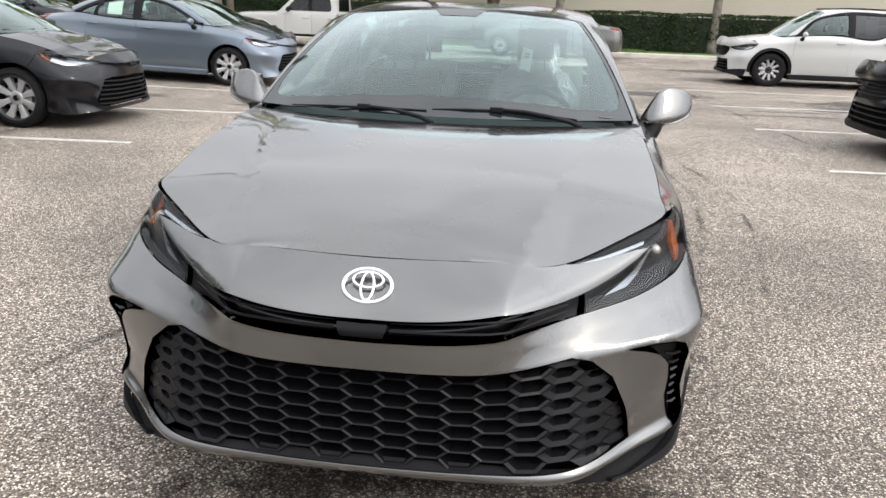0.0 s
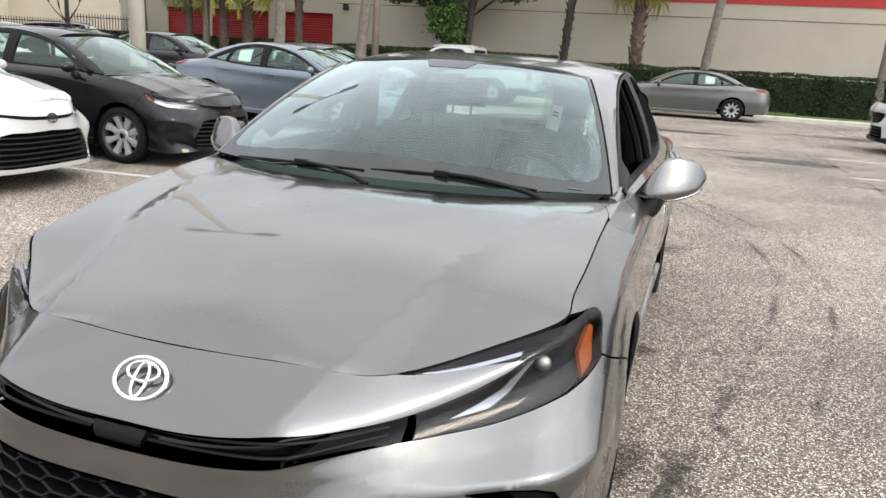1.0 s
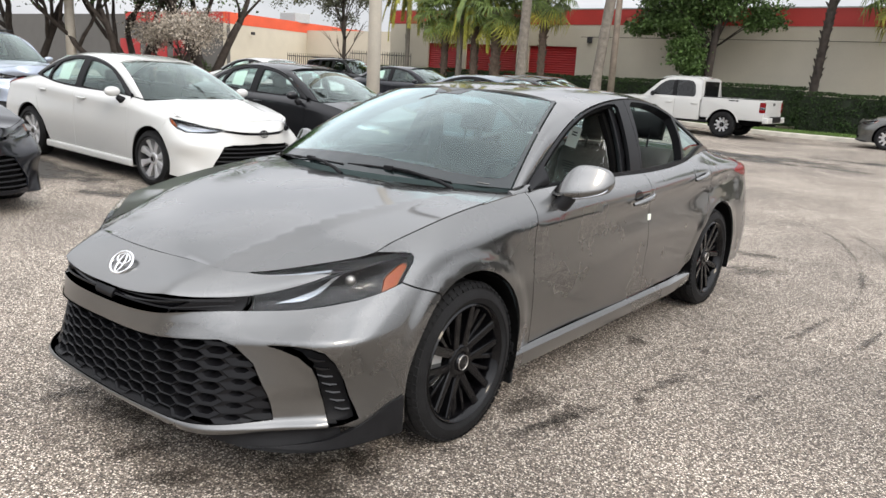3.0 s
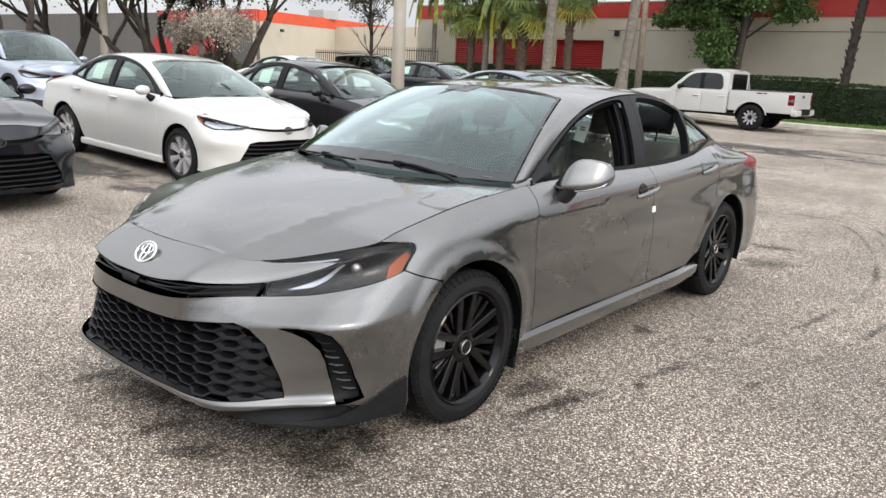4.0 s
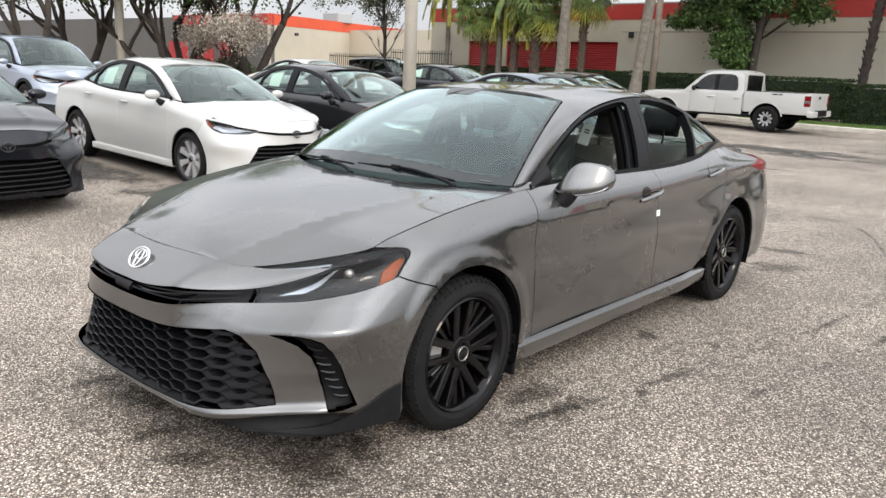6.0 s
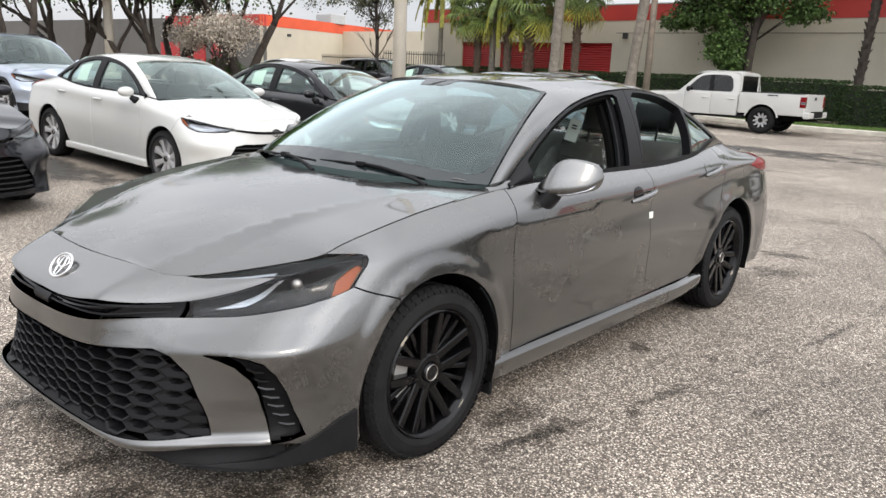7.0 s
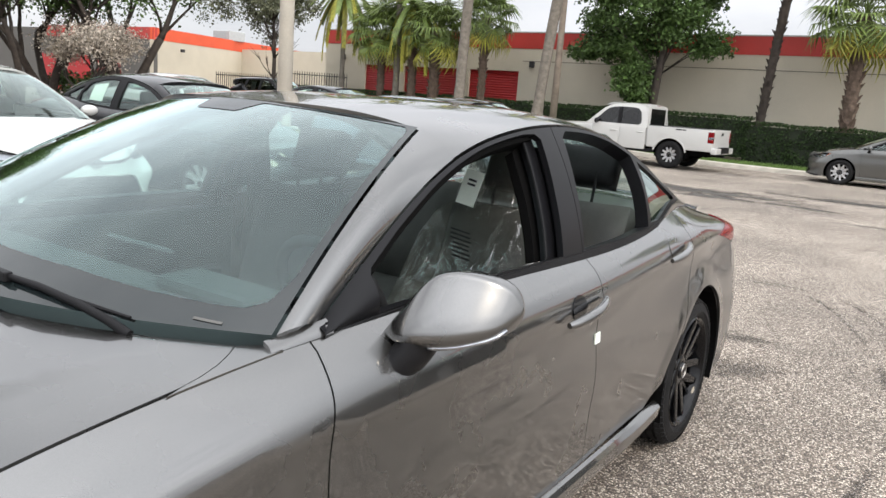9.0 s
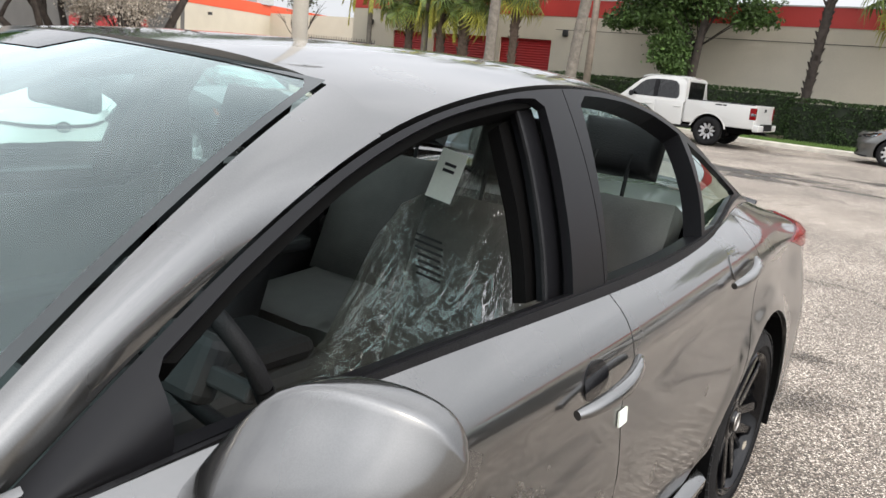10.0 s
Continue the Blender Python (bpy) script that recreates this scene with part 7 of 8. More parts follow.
grey_sedan(pose(-0.03, 0, 0))


# ---- the other parked vehicles ----
def plain_car(name, m, paint, label, L, W, H, wb, fo, R, rim_r, style, rim_mat, suv=False, face="sedan"):
    """A parked car built on the same shell, stretched to its own length, width and height."""
    car = thing(name, m, label, "car")
    ky = lambda y: np.interp(y, [-.11, .98, 3.805, 4.91], [0, fo, fo + wb, L])
    kx = W / 1.84
    kz = H / 1.445 if not suv else H / 1.56
    T = lambda p: np.c_[np.asarray(p)[:, 0] * kx, ky(np.asarray(p)[:, 1]), np.asarray(p)[:, 2] * kz]
    lev = []
    for k, row in enumerate(SEDAN):
        r = np.array(row, float)
        if k >= 4:  # a blunter, higher nose and a full-length belt
            r[:3, 2] += (0.05, 0.045, 0.03)
            r[:3, 1] -= (0.05 if k == 6 else 0.0)
        if suv and k >= 5:  # a tall square bonnet front
            r[:7, 2] += np.array((.10, .10, .10, .075, .05, .03, .015)) * (1.0 if k == 6 else .55)
            r[:5, 1] -= np.array((.10, .09, .06, .03, .01))
        if suv and k >= 4:
            r[11:, 2] += 0.06 * (k - 3)
            r[12:, 1] += 0.06
        lev.append(T(r))
    sh = Shell(lev)
    P = dict(normal=sh.normal, scale=(1, WS))
    top6, ut = sh.n - 1, sh.t
    dom = lambda pts: domain(sh, [(k, a * kx, b * kz) if k == "f" else (k, float(ky(a)), b * kz) if k == "s" else (k, a, b) for k, a, b in pts])
    flip = lambda loop: [(-u, w) for u, w in loop]
    hy = (fo, fo + wb)
    AR = R + 0.055
    S2 = lambda *pts: [("y", y, z) for y, z in pts]
    raw = lambda pts: [tuple(p) for p in sh.find([1, 2], pts)]
    # front: one bumper with a grille and lamps let in
    afront = arc(hy[0], R, AR, 118, 196, 12)
    lampf = dom(F((.47, .745), (.58, .762), (.70, .795)) + SD((.56, .822), (.66, .838), (.60, .775), (.50, .725)) + F((.80, .690), (.70, .690), (.55, .695), (.47, .72)))
    left = [(0, top6 - .03)] + [(ut[4] * k / 8, top6 - .03) for k in range(1, 9)] + dom(SD((.60, .845))) + raw(afront) + dom(SD((.58, .20)))
    ue = left[-1][0]
    left += [(ue * (1 - k / 10), 0.0) for k in range(1, 11)]
    if face == "suv":
        gl = [(0, .76), (.38, .76), (.46, .74), (.42, .60), (.36, .56), (0, .56)]
        gl2 = [(0, .50), (.50, .50), (.60, .30), (.50, .24), (0, .24)]
    elif face == "saloon":
        gl = [(0, .66), (.45, .70), (.46, .67), (0, .62)]
        gl2 = [(0, .55), (.42, .54), (.66, .33), (.60, .26), (0, .25)]
    else:
        gl = [(0, .715), (.28, .722), (.46, .735), (.47, .712), (.28, .690), (0, .682)]
        gl2 = [(0, .585), (.40, .575), (.50, .55), (.63, .34), (.62, .275), (0, .262)]
    g1, g2 = [[tuple(p) for p in sh.find([0, 2], [(x * kx, z * kz) for x, z in mirrored(g)], True)] for g in (gl, gl2)]
    patch("front_bumper", sh.at, left + [(-u, w) for u, w in reversed(left[1:-1])], paint, car, [g1, g2, lampf, flip(lampf)], step=0.045, **P)
    patch("upper_grille", sh.at, g1, M_TRIM, car, off=-0.03, gap=-0.012, depth=0, step=0.05, **P)
    patch("lower_grille", sh.at, g2, M_DARK, car, off=-0.05, gap=-0.015, depth=0, step=0.05, **P)
    front = lambda x, z: sh.at(*sh.find([0, 2], np.c_[x, z], True).T)
    zs = [.29 + .048 * k for k in range(6)] if face != "suv" else [.28, .34, .40, .46, .60, .64, .68, .72]
    for z in zs:
        xm = (.60 - .4 * max(0, z - .33)) * kx if face != "suv" or z < .55 else .38 * kx
        if face == "saloon" and z > .5:
            continue
        xs = np.linspace(-xm, xm, 15)
        v, f = tube(front(xs, z * kz + 0 * xs) + (0, .018, 0), [.010] * 15, 5)
        child(mesh_ob("grille_bar", v, f, M_TRIM), car)
    lipu = [(ue * .86 * (1 - 2 * k / 20), .30) for k in range(21)]
    lipu = [(u, 1.15) for u, _ in lipu] if suv else lipu
    patch("front_lip", sh.at, lipu + [(u, -.1) for u, _ in reversed(lipu)], paint if face == "sedan" else M_TRIM, car, off=.004, step=.06, depth=.03, **P)
    ce = front(np.array([0.0]), np.array([.70 * kz if face != "suv" else .69 * kz]))[0]
    emblem_rings(car, (0, ce[1] - 0.012, ce[2]), -12, 0.058, 0.040, dark=True)
    # hood
    lines = sh.curves[-1](np.linspace(0, ut[8] * 0.985, 36))
    ycowl = float(ky(1.235))
    edge = [(x, y) for x, y, z in lines if y < ycowl]
    rear = [(edge[-1][0] * (1 - k / 8), edge[-1][1] - .16 * (1 - (1 - k / 8) ** 2)) for k in range(1, 9)]
    half = edge + rear
    ye, ze, xe = lines[:, 1], lines[:, 2], lines[:, 0]

    def hood_at(x, y):
        zb, xb = np.interp(y, ye, ze), np.maximum(np.interp(y, ye, xe), .12)
        crown = .055 * np.clip((y - ye[0]) / .35, 0, 1)
        rib = .012 * np.exp(-np.abs(np.abs(x) - .5 * xb - .05) / .04) * np.clip((y - ye[0] - .1) / .3, 0, 1)
        return np.c_[x, y, zb + crown * (1 - np.minimum(1.1, np.abs(x) / xb) ** 2) + rib]
    patch("hood", hood_at, half[:-1] + [(-x, y) for x, y in reversed(half[1:])], paint, car, step=.05)
    patch("cowl", hood_at, [(-.78 * kx, ycowl - .06), (0, ycowl - .2), (.78 * kx, ycowl - .06), (.76 * kx, ycowl + .14), (0, ycowl), (-.76 * kx, ycowl + .14)], M_TRIM, car, off=-.02, step=.08, depth=0)
    # greenhouse lines
    rz = H / 1.445
    if suv:
        RL = Curve([(ky(1.40), .80 * kx, .97 * kz), (ky(1.5), .79 * kx, 1.03 * kz), (ky(1.75), .735 * kx, .81 * H), (ky(2.1), .67 * kx, .905 * H), (ky(2.5), .635 * kx, .95 * H), (ky(3.3), .63 * kx, .952 * H), (ky(4.0), .635 * kx, .935 * H), (ky(4.55), .65 * kx, .90 * H)])
        RM = Curve([(ky(1.9), .955 * H), (ky(2.1), .97 * H), (ky(2.6), .99 * H), (ky(3.4), .985 * H), (ky(4.2), .965 * H), (ky(4.7), .93 * H)])
        yr, yw = float(ky(4.50)), float(ky(4.35))
    else:
        r = RAIL.p * (kx, rz)
        RL = Curve(np.c_[ky(RAIL.t), r])
        RM = Curve(np.c_[ky(ROOF_MID.t), ROOF_MID.p * rz])
        yr, yw = float(ky(3.42)), float(ky(3.83))
    wsb, wst = (float(ky(1.29)), .985 * kz), (float(ky(2.10)), float(RL(np.array([ky(2.10)]))[0, 1]) + .055)

    def screen(a, b):
        lo = np.c_[.771 * kx * a, wsb[0] - .18 * (1 - a * a), wsb[1] + 0 * a]
        hi = np.c_[.56 * kx * a, wst[0] - .10 * (1 - a * a), wst[1] + .034 * (1 - a * a)]
        p = lo + (hi - lo) * b[:, None]
        bow = .1 * b * (1 - b)
        return p + np.c_[0 * a, -.45 * bow, .88 * bow]

    def roofs(a, y):
        r, zc = RL(y), RM(y)[:, 0]
        return np.c_[a * r[:, 0], y, zc - (zc - r[:, 1]) * np.abs(a) ** 4]
    full = [(-1, 0), (1, 0), (1, 1), (-1, 1)]
    patch("windshield", screen, full, M_GLASS, car, step=.09, scale=(.7, .85), depth=0)
    patch("roof", roofs, [(a, wst[0] - .10 * (1 - min(1, (a / .82) ** 2))) for a in np.linspace(-1, 1, 17)] + [(1, yr), (-1, yr)], paint, car, step=.09, scale=(.66, 1), depth=.02)
    bz = float(sh.curves[-1](np.array([ut[12]]))[0, 2])
    ybk = float(ky(4.16)) if not suv else float(ky(4.82))
    zlo = 1.05 * rz if not suv else bz + .02

    def rear(a, b):
        lo = np.c_[.60 * kx * a, ybk - .08 * a * a, zlo + 0 * a]
        z1 = float(RM(np.array([yr]))[0, 0])
        hi = np.c_[.57 * kx * a, yr - .04 * a * a, z1 - .03 * a * a]
        p = lo + (hi - lo) * b[:, None]
        return p + np.c_[0 * a, .06 * b * (1 - b), .09 * b * (1 - b)]
    patch("rear_window", rear, full, M_DKGLASS if suv else M_GLASS, car, step=.12, scale=(.58, .8), depth=0)
    bl = sh.curves[-1](ut[6:15])
    keep = np.r_[True, np.diff(bl[:, 1]) > .02]
    belt = Curve(np.c_[bl[keep, 1], bl[keep][:, [0, 2]]])

    def gf(y, v):
        b, r = belt(y), RL(y)
        return np.c_[b[:, 0] + (r[:, 0] - b[:, 0]) * v + .08 * v * (1 - v), y, b[:, 1] + (r[:, 1] - b[:, 1]) * v]

    def pil(s, t):
        w = screen(np.ones_like(s) * 1.004, s)
        y = ky(1.455) + (wst[0] - ky(1.455)) * s
        d = np.c_[RL(y)[:, 0], y, RL(y)[:, 1]]
        bow = .06 * t * (1 - t)
        return w + (d - w) * t[:, None] + np.c_[.75 * bow, -.2 * bow, .6 * bow]
    K = lambda y: float(ky(y))
    for s in (1, -1):
        mir = s < 0
        Q = dict(mirror=mir, **P)
        Lf = (lambda q: q) if s > 0 else flip
        lm = patch("headlamp", sh.at, Lf(lampf), M_GLOSSBLACK, car, off=-.03, depth=-.028, gap=0, step=.03, **P)
        patch("lens", sh.at, Lf(lampf), M_LENS, lm, depth=.004, gap=.002, step=.03, **P)
        patch("reflector", sh.at, Lf(dom(F((.50, .728), (.60, .735), (.72, .755)) + SD((.50, .775), (.52, .75)) + F((.78, .71), (.66, .708)))), M_LAMPCHROME, lm, off=-.014, depth=.01, gap=0, step=.03, **P)
        patch("amber_reflector", sh.at, Lf(dom(SD((.50, .738), (.58, .795), (.645, .830), (.60, .780)))), M_AMBER, lm, off=-.008, depth=.01, gap=0, step=.03, **P)
        af = arc(hy[0], R, AR, 118, -14, 18)
        fen = dom(SD((.60, .845))) + raw(af) + dom(SD((1.475, .24), (1.45, .60), (1.45, .85), (1.468, .96)))
        u1, u0 = fen[-1][0], fen[0][0]
        fen += [(u1 + (u0 - u1) * k / 10, top6 - .02) for k in range(11)]
        patch("front_fender", sh.at, fen, paint, car, step=.05, **Q)
        fd = dom(SD((1.468, .96), (1.45, .85), (1.45, .60), (1.475, .24), (2.70, .25), (2.65, .55), (2.66, .96)))
        u0, u1 = fd[0][0], fd[-1][0]
        fd += [(u1 + (u0 - u1) * k / 8, top6 - .02) for k in range(9)]
        patch("front_door", sh.at, fd, paint, car, step=.06, **Q)
        ra = arc(hy[1], R, AR + .012, 170, 142, 5)
        rd = dom(SD((2.66, .96), (2.65, .55), (2.70, .25), (3.34, .26))) + raw(ra) + dom(SD((3.62, .80), (3.66, .96)))
        u0, u1 = rd[0][0], rd[-1][0]
        rd += [(u1 + (u0 - u1) * k / 8, top6 - .02) for k in range(9)]
        patch("rear_door", sh.at, rd, paint, car, step=.06, **Q)
        qa = arc(hy[1], R, AR, 142, -14, 20)
        qp = dom(SD((3.66, .96), (3.62, .80))) + raw(qa) + dom(SD((4.30, .24)))
        ub = ut[13]
        qp += [(ub, .2), (ub, 2), (ub, 4), (ub, top6 - .02)]
        u0 = qp[0][0]
        qp += [(ub + (u0 - ub) * k / 8, top6 - .02) for k in range(1, 9)]
        patch("quarter_panel", sh.at, qp, paint, car, step=.06, **Q)
        rb = [(ub, .1), (ub, 2), (ub, 4), (ub, top6 - .02), (ut[-1] - 1e-3, top6 - .02), (ut[-1] - 1e-3, .1)]
        patch("rear_bumper", sh.at, Lf(rb), paint, car, step=.08, **P)
        patch("tail_lamp", sh.at, Lf([(ub - .24, 5.1), (ub - .2, 5.75), (ub + .22, 5.6), (ub + .22, 4.5), (ub - .1, 4.4)]), M_REDLENS, car, off=.008, depth=.02, step=.06, **P)
        sill = boxm(min(s * .80 * kx, s * .90 * kx), max(s * .80 * kx, s * .90 * kx), hy[0] + AR, hy[1] - AR, .17, .26 * kz, .02)
        part("sill", sill, M_TRIM if suv else paint, car)
        for cy in hy:
            ar = arc(cy, R, AR - .002, -20, 200, 16)
            verts = [(s * x, y, z) for x in (.895 * kx, .50) for y, z in ar]
            n = len(ar)
            child(mesh_ob("wheel_housing", verts, [(k, k + 1, n + k + 1, n + k) for k in range(n - 1)] + [tuple(range(n, 2 * n))], M_DARK), car)
            if suv:
                a1, a2 = arc(cy, R, AR + .06, -8, 188, 18), arc(cy, R, AR - .004, 188, -8, 18)
                patch("arch_cladding", sh.at, raw(a1 + a2), M_TRIM, car, off=.008, depth=.02, step=.06, gap=0, mirror=mir, **P)
            wheel(car, s * (W / 2 - .115), cy, R, R, .215, rim_r, M_IRON, style, s, mats_rim=rim_mat, turn=.2 + cy)
        yend = 3.83 if not suv else 4.45
        loop = [(K(1.455), .02)] + [(y, .985) for y in np.linspace(K(1.50), K(yend), 24)] + [(K(yend + .04), .5), (K(yend - .03), .02)] + [(y, 0.0) for y in np.linspace(K(yend - .1), K(1.55), 16)]
        w1 = [(K(1.62), .06), (K(1.66), .58), (K(1.83), .78), (K(2.1), .88), (K(2.5), .90), (K(2.59), .88), (K(2.60), .06)]
        if suv:
            w2 = [(K(2.74), .06), (K(2.74), .88), (K(3.1), .89), (K(3.48), .88), (K(3.56), .06)]
            w3 = [(K(3.68), .10), (K(3.62), .87), (K(4.1), .84), (K(4.28), .45), (K(4.22), .2)]
        else:
            w2 = [(K(2.74), .06), (K(2.74), .88), (K(3.0), .885), (K(3.30), .83), (K(3.40), .45), (K(3.42), .06)]
            w3 = [(K(3.48), .08), (K(3.44), .52), (K(3.40), .79), (K(3.55), .70), (K(3.70), .48), (K(3.70), .14)]
        Q3 = dict(mirror=mir, scale=(1, .36))
        patch("window_frame", gf, loop, M_TRIM, car, [w1, w2, w3], step=.07, depth=.04, gap=.001, **Q3)
        for w in (w1, w2, w3):
            patch("window", gf, w, M_GLASS if w is w1 and not suv else M_DKGLASS if suv and w is not w1 else M_GLASS, car, off=-.012, step=.12, depth=0, gap=-.006, **Q3)
        st = [(K(2.95), .18), (K(2.95), .78), (K(3.22), .74), (K(3.22), .18)]
        patch("window_sticker", gf, st, M_PAPER, car, off=-.016, step=.1, depth=0, gap=0, **Q3)
        patch("windshield_pillar", pil, [(0, .03), (1, .03), (1, 1), (.03, 1)], paint, car, step=.07, scale=(.85, .14), depth=.02, mirror=mir)
        if not suv:
            patch("rear_pillar", roofs, [(s * .84, yr - .02), (s, yr - .05), (s, K(3.88)), (s * .82, K(4.0))], paint, car, step=.07, scale=(.66, 1), depth=.01, gap=0)
        else:
            patch("rear_pillar", gf, [(K(4.28), .0), (K(4.30), .98), (K(4.52), .98), (K(4.78), .02)], paint, car, off=.004, step=.07, depth=.02, gap=0, **Q3)
            v, f = tube([(s * .60 * kx, y, float(RM(np.array([y]))[0, 0]) + .012) for y in np.linspace(K(2.3), K(4.2), 9)], [.014] * 9, 6)
            child(mesh_ob("roof_rail", v, f, M_TRIM, True), car)
        for yy, zz in ((2.45, .89), (3.45, .91)):
            hs = []
            for k in range(7):
                q = sh.find([1, 2], [(K(yy) - .09 + .03 * k, zz * kz)])[0]
                b = sh.at([q[0]], [q[1]])[0]
                hs.append((s * (b[0] + .012 + .018 * math.sin(math.pi * k / 6)), b[1], b[2]))
            v, f = tube(hs, [.009, .013, .014, .014, .014, .013, .009], 7)
            child(mesh_ob("door_handle", v, f, paint if face != "sedan" else paint, True), car)
        bm = bmesh.new()
        bmesh.ops.create_uvsphere(bm, u_segments=14, v_segments=9, radius=1, matrix=Matrix.LocRotScale((s * (.885 * kx + .10), K(1.62), 1.04 * kz), None, (.100, .052, .058)))
        mo = part("door_mirror", bm, paint, car, "", True)
        v, f = tube([(s * .86 * kx, K(1.60), .93 * kz), (s * (.90 * kx + .03), K(1.61), .98 * kz)], [.05, .03], 8)
        child(mesh_ob("mirror_foot", v, f, M_TRIM, True), mo)
        child(mesh_ob("wiper", *tube([(s * .1, wsb[0] - .12, wsb[1] + .03), (s * .55 * kx, wsb[0] - .03, wsb[1] + .03)], [.01, .008], 5), M_TRIM), car)
        # seats seen through the glass
        part("front_seat", boxm(min(s * .14, s * .60), max(s * .14, s * .60), K(2.45), K(2.60), .55, 1.08 * kz, .05), M_LEATHERDK, car)
        part("headrest", boxm(min(s * .25, s * .50), max(s * .25, s * .50), K(2.52), K(2.60), 1.09 * kz, 1.24 * kz, .04), M_LEATHERDK, car)
    if not suv:
        last = sh.curves[-1](np.linspace(ut[11] - .25, ut[-1], 20))
        dh = [(0, last[-1][1] - .03)] + [(x - .005, y - .005) for x, y, z in reversed(last[:-1])]
        dh = [(x, y) for x, y in dh if y > K(3.6)] + [(.57 * kx, K(3.62)), (0, K(3.62))]
        zl = Curve([(K(3.55), 1.06 * rz), (K(3.8), 1.07 * rz), (K(4.2), 1.055 * rz), (K(4.5), 1.02 * rz), (K(4.8), .985 * rz)])
        patch("boot_lid", lambda x, y: np.c_[x, y, zl(y)[:, 0] - .05 * (x / .7) ** 2], dh[:-1] + [(-x, y) for x, y in reversed(dh[1:])], paint, car, step=.08)
    part("underbody", boxm(-.72 * kx, .72 * kx, .55, L - .45, .18, .34), M_DARK, car)
    part("engine_bay", boxm(-.46, .46, .38, K(1.0), .34, .60), M_DARK, car)
    part("cabin_floor", boxm(-.78 * kx, .78 * kx, K(1.2), L - .5, .34, .40), M_DASH, car)
    part("dashboard", boxm(-.70 * kx, .70 * kx, K(1.3), K(1.66), .55, .95 * kz, .05), M_DASH, car)
    part("rear_seat", boxm(-.62, .62, K(3.25), K(3.45), .5, 1.02 * kz, .06), M_LEATHERDK, car)
    if suv:
        part("rear_shelf", boxm(-.6, .6, K(3.5), L - .35, .5, .98 * kz), M_DARK, car)
    return car


def repaint(ob, old, paint):
    """Gives a copied car its own colour."""
    for o in ob.children_recursive:
        if o.type == "MESH" and o.data.materials and o.data.materials[0] == old:
            o.material_slots[0].link = "OBJECT"
            o.material_slots[0].material = paint


def stand(x, y, yaw):
    """The pose of a car's nose on the sloping ground."""
    d = Vector((-math.sin(radians(yaw)), math.cos(radians(yaw))))
    z0, z1 = ground_z(x + d.x, y + d.y), ground_z(x + 3.7 * d.x, y + 3.7 * d.y)
    pitch = math.degrees(math.atan2(z1 - z0, 2.7))
    return Matrix.Translation((x, y, z0 - (z1 - z0) / 2.7)) @ pose(0, 0, 0, 0, 0, yaw) @ pose(0, 0, 0, pitch)


small = plain_car("compact_sedan", stand(-4.60, 4.31, 93), P_WHITE, "white compact sedan with silver wheels parked in a stall", 4.63, 1.78, 1.435, 2.70, .95, .322, .238, "eight", M_ALLOY)
tagged(small, group="parked compact sedans")
for x, y, paint, label in ((-4.36, 6.82, P_BLACK, "black compact sedan with a price sheet in its window"), (-4.60, 1.12, P_NAVY, "dark grey compact sedan parked nose out"),
                           (-4.05, 11.92, P_BLUE, "slate blue compact sedan with a price sheet in its window"), (-4.9, 14.5, P_BLACK, "black compact sedan parked beside a blue one"),
                           (-6.2, 17.2, P_NAVY, "dark compact sedan at the end of the row"), (-11.8, 12.4, P_WHITE, "white compact sedan in the second row"),
                           (-9.6, 15.6, P_NAVY, "dark compact sedan in the second row")):
    c = copy_thing(small, stand(x, y, 93))
    repaint(c, P_WHITE, paint)
    tagged(c, label)
wagon = plain_car("sport_utility_vehicle", stand(4.36, 16.85, -90), P_WHITE, "white sport utility vehicle with black arch cladding", 4.60, 1.855, 1.69, 2.69, .93, .355, .232, "ten", M_ALLOY, suv=True, face="suv")
tagged(wagon, group="parked utility vehicles")
for x, y, yaw, paint, label in ((3.95, 7.42, -90, P_BLACK, "black sport utility vehicle parked nose out"), (-12.9, 5.6, 95, P_SILVERBLUE, "pale blue-grey sport utility vehicle in the second row"), (-20.3, 23.4, 90, P_BLACK, "black sport utility vehicle near the fence")):
    c = copy_thing(wagon, stand(x, y, yaw))
    repaint(c, P_WHITE, paint)
    tagged(c, label)
plain_car("sedan", stand(-1.95, 24.4, -90), P_DKGREY, "mid-grey sedan with two-tone wheels parked along the kerb", 4.88, 1.84, 1.445, 2.825, .96, .335, .235, "ten", M_ALLOY, face="saloon")


def edged_prism(poly, a0, a1, r):
    """A polygon in (y, z) pushed along x, its outer rim at a1 rounded by r."""
    v, f = prism(poly, a0, a1)
    bm = bmesh.new()
    vs = [bm.verts.new(p) for p in v]
    for q in f:
        bm.faces.new([vs[i] for i in q])
    bmesh.ops.recalc_face_normals(bm, faces=bm.faces)
    rim = [e for e in bm.edges if all(abs(p.co.x - a1) < 1e-5 for p in e.verts)]
    bmesh.ops.bevel(bm, geom=rim, offset=r, segments=3, profile=0.5, affect="EDGES")
    return bm


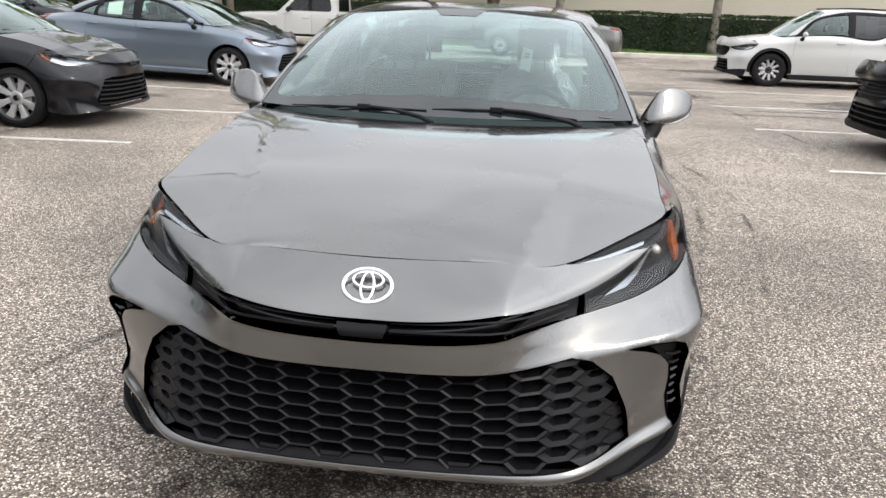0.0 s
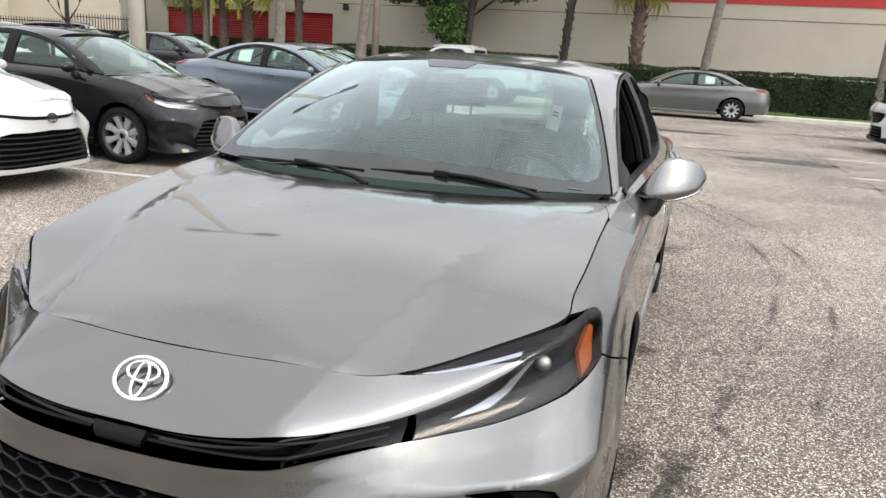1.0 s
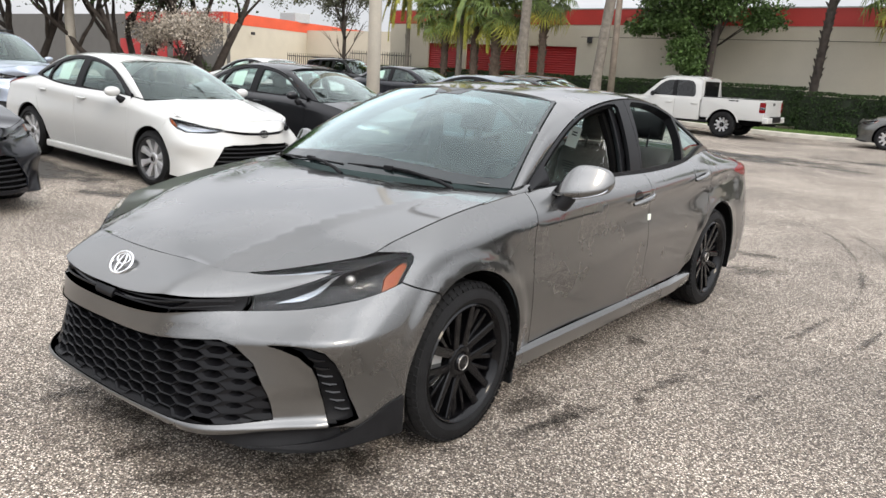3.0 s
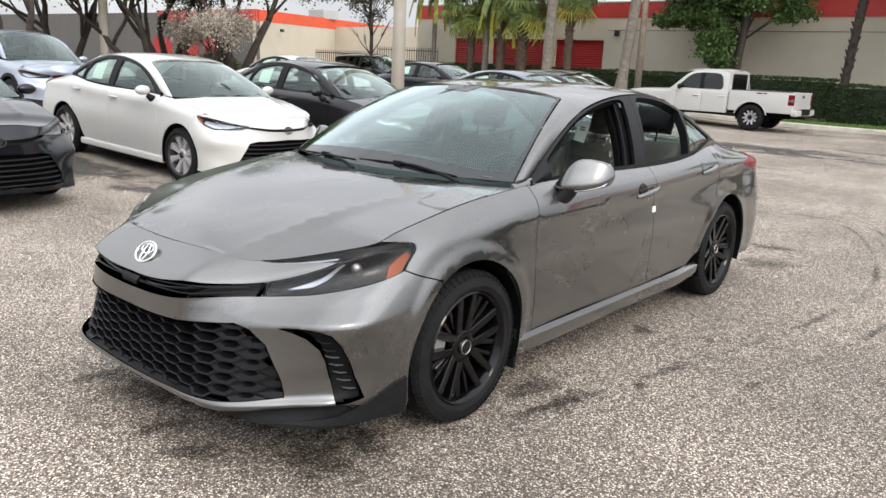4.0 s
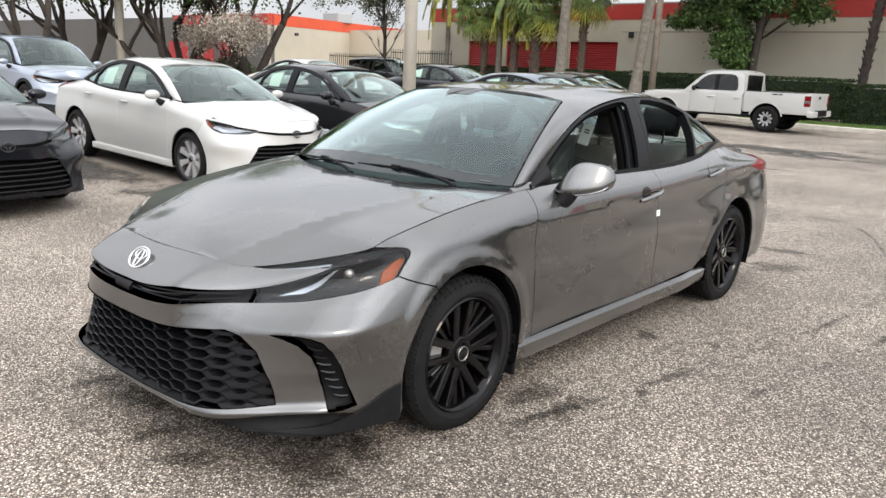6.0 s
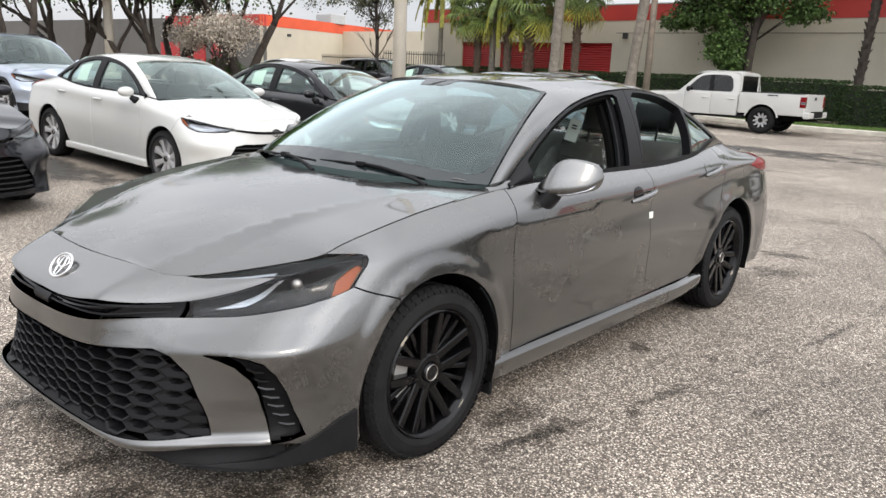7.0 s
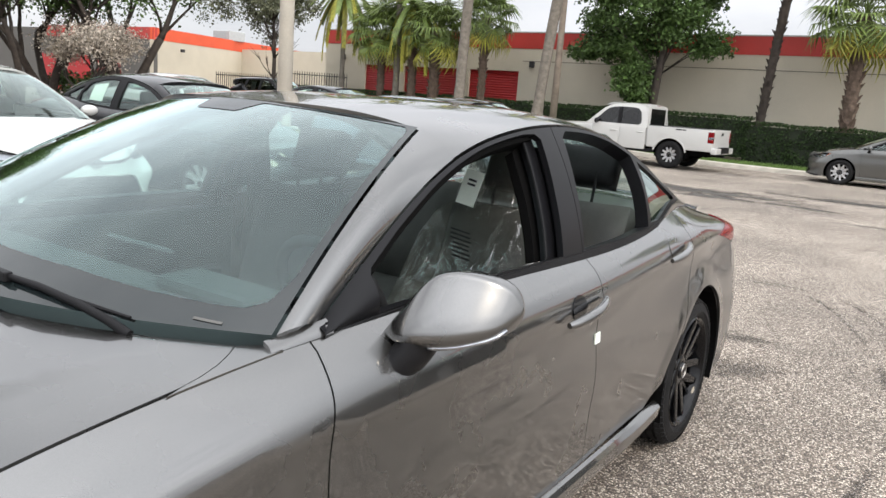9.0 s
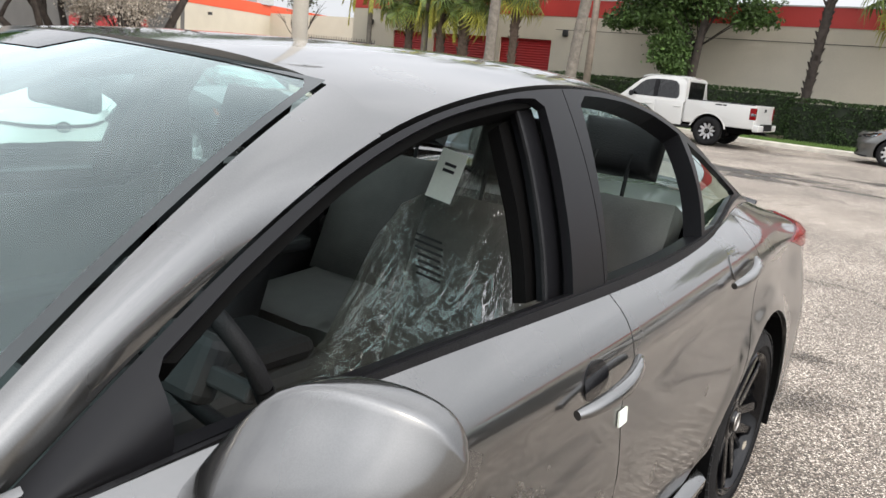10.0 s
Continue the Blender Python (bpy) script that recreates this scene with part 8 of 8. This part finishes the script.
def pickup(m):
    t = thing("pickup_truck", m, "white double-cab pickup truck parked along the kerb", "pickup truck")
    R, hy, AR = .385, (.93, 4.17), .47

    def side(y0, y1, z0, z1, cy):
        a = math.degrees(math.asin((z0 - R) / AR))
        return [(y0, z0)] + arc(cy, R, AR, 180 - a, a, 14) + [(y1, z0), (y1, z1), (y0, z1)]
    cab = [(1.46, 1.08), (1.60, 1.18), (1.90, 1.46), (2.06, 1.60), (2.22, 1.68), (2.45, 1.73), (2.85, 1.745), (3.20, 1.73), (3.34, 1.69), (3.40, 1.60), (3.46, 1.08)]
    w1 = [(1.76, 1.17), (1.86, 1.28), (2.08, 1.50), (2.20, 1.59), (2.34, 1.635), (2.50, 1.65), (2.52, 1.16)]
    w2 = [(2.63, 1.16), (2.61, 1.655), (2.95, 1.655), (3.10, 1.63), (3.20, 1.54), (3.25, 1.30), (3.24, 1.20), (3.18, 1.16)]
    fx = lambda y, z: np.c_[.935 - .16 * np.clip(z - 1.08, 0, 1) - .22 * np.clip(z - 1.55, 0, 1) ** 1.2, y, z]
    for s in (1, -1):
        fr = side(.12, 1.75, .46, 1.08, hy[0])
        fr[-1:] = [(.60, 1.06), (.22, .99), (.13, .90)]
        auto_smooth(part("front_fender", edged_prism(fr, s * .80, s * .945, .03), P_WHITE, t), 50)
        for y0, y1, nm in ((1.756, 2.60, "front_door"), (2.606, 3.42, "rear_door")):
            d = auto_smooth(part(nm, edged_prism([(y0, .47), (y1, .47), (y1, .80), (y1, 1.11), (y0, 1.11), (y0, .80)], s * .84, s * .94, .014), P_WHITE, t), 50)
            v, f = tube([(s * .935, y1 - .27, .955), (s * .962, y1 - .23, .957), (s * .962, y1 - .11, .962), (s * .935, y1 - .07, .962)], [.012, .015, .015, .012], 6)
            child(mesh_ob("door_handle", v, f, P_WHITE, True), d)
        bd = side(3.47, 5.36, .56, 1.18, hy[1])
        auto_smooth(part("bed_side", edged_prism(bd, s * .84, s * .95, .03), P_WHITE, t), 50)
        part("bed_rail", boxm(min(s * .84, s * .945), max(s * .84, s * .945), 3.50, 5.34, 1.172, 1.192, .006), M_TRIM, t)
        for x0, x1 in ((4.30, 4.48), (4.50, 4.60)):
            part("badge_bar", boxm(min(s * .949, s * .953), max(s * .949, s * .953), x0, x1, 1.10, 1.135), M_TRIM, t)
        part("rocker", boxm(min(s * .72, s * .91), max(s * .72, s * .91), 1.45, 3.66, .40, .50, .02), M_TRIM, t)
        for cy in hy:
            a1, a2 = arc(cy, R, AR + .035, 12, 168, 14), arc(cy, R, AR - .005, 168, 12, 14)
            auto_smooth(part("arch_flare", edged_prism(a1 + a2, s * .92, s * .958, .010), P_WHITE, t), 50)
            wheel(t, s * .82, cy, R, R, .245, .232, M_WHEEL, "ten", s, mats_rim=M_ALLOY, turn=.1)
            v, f = prism(arc(cy, R, AR + .01, -10, 190, 14), s * .45, s * .79)
            child(mesh_ob("wheel_housing", v, f, M_DARK), t)
        patch("cab_side", fx, cab, P_WHITE, t, [w1, w2], step=.06, depth=.04, mirror=s < 0)
        for w in (w1, w2):
            patch("window", fx, w, M_DKGLASS, t, step=.15, depth=0, off=-.012, gap=-.01, mirror=s < 0)
        patch("door_pillar", fx, [(2.515, 1.16), (2.50, 1.65), (2.62, 1.655), (2.635, 1.16)], M_TRIM, t, step=.08, depth=0, off=.004, gap=0, mirror=s < 0)
        part("tail_lamp", boxm(min(s * .82, s * .958), max(s * .82, s * .958), 5.22, 5.378, .80, 1.12, .025), M_REDLENS, t)
        part("lamp_window", boxm(min(s * .85, s * .962), max(s * .85, s * .962), 5.25, 5.384, .90, .97, .008), M_LAMPCHROME, t)
        bm = bmesh.new()
        bmesh.ops.create_uvsphere(bm, u_segments=12, v_segments=8, radius=1, matrix=Matrix.LocRotScale((s * 1.04, 1.90, 1.20), None, (.11, .06, .085)))
        part("door_mirror", bm, M_TRIM, t, "", True)
        part("headlamp", boxm(min(s * .52, s * .90), max(s * .52, s * .90), .03, .3, .80, .96, .03), M_LAMPCHROME, t)
    patch("hood", lambda x, y: np.c_[x, y, 1.02 + .07 * np.clip((y - .1) / 1.2, 0, 1) ** .6 + .05 * (1 - (x / .86) ** 2)], [(-.82, .10), (.82, .10), (.86, 1.50), (-.86, 1.50)], P_WHITE, t, step=.12, depth=.12)
    roof = lambda x, y: np.c_[x, y, 1.80 - .05 * np.abs(x / .74) ** 3 - .55 * np.clip(2.30 - y, 0, 1) ** 2 - .9 * np.clip(y - 3.18, 0, 1) ** 2]
    patch("cab_roof", roof, [(-.745, 2.06), (-.3, 2.0), (.3, 2.0), (.745, 2.06), (.765, 2.7), (.745, 3.40), (-.745, 3.40), (-.765, 2.7)], P_WHITE, t, step=.1, depth=.05)
    part("brake_light", boxm(-.14, .14, 3.38, 3.42, 1.72, 1.75, .006), M_REDLENS, t)
    part("front_bumper", boxm(-.94, .94, -.02, .30, .40, .66, .05), P_WHITE, t)
    part("grille", boxm(-.50, .50, .01, .12, .66, .98, .03), M_TRIM, t)
    patch("windshield", lambda x, z: np.c_[x, 1.50 + (z - 1.08) * .95 - .05 * (1 - (x / .75) ** 2), z], [(-.82, 1.09), (.82, 1.09), (.70, 1.70), (-.70, 1.70)], M_DKGLASS, t, step=.15, depth=0)
    part("cab_back", boxm(-.88, .88, 3.39, 3.455, .6, 1.13, .02), P_WHITE, t)
    part("rear_window", boxm(-.63, .63, 3.415, 3.43, 1.15, 1.64, .005), M_GLOSSBLACK, t)
    for x0, x1 in ((-.80, -.63), (.63, .80)):
        part("cab_back_panel", boxm(x0, x1, 3.36, 3.425, 1.1, 1.70, .015), P_WHITE, t)
    part("cab_back_panel", boxm(-.64, .64, 3.36, 3.425, 1.64, 1.74, .015), P_WHITE, t)
    part("bed_floor", boxm(-.84, .84, 3.46, 5.3, .55, .72), M_DARK, t)
    gate = part("tailgate", boxm(-.81, .81, 5.30, 5.372, .64, 1.175, .02), P_WHITE, t)
    part("tailgate_handle", boxm(-.10, .10, 5.372, 5.38, 1.02, 1.10, .003), M_TRIM, gate)
    part("tailgate_press", boxm(-.55, .55, 5.372, 5.376, .78, .92, .002), P_WHITE, gate)
    bump = part("rear_bumper", boxm(-.92, .92, 5.33, 5.50, .50, .68, .035), P_WHITE, t)
    part("bumper_step", boxm(-.42, .42, 5.40, 5.51, .52, .70, .015), M_TRIM, bump)
    part("tow_hitch", boxm(-.06, .06, 5.2, 5.50, .40, .47), M_TRIM, t)
    part("underbody", boxm(-.70, .70, .3, 5.2, .40, .60), M_DARK, t)
    part("cab_floor", boxm(-.83, .83, 1.0, 3.38, .5, 1.0), M_DARK, t)
    for x in (-.38, .38):
        part("headrest", boxm(x - .13, x + .13, 2.5, 2.6, 1.30, 1.50, .04), M_LEATHERDK, t)
    return t


pickup(pose(-9.47, 23.2, 0.015, 0, 0, -90))
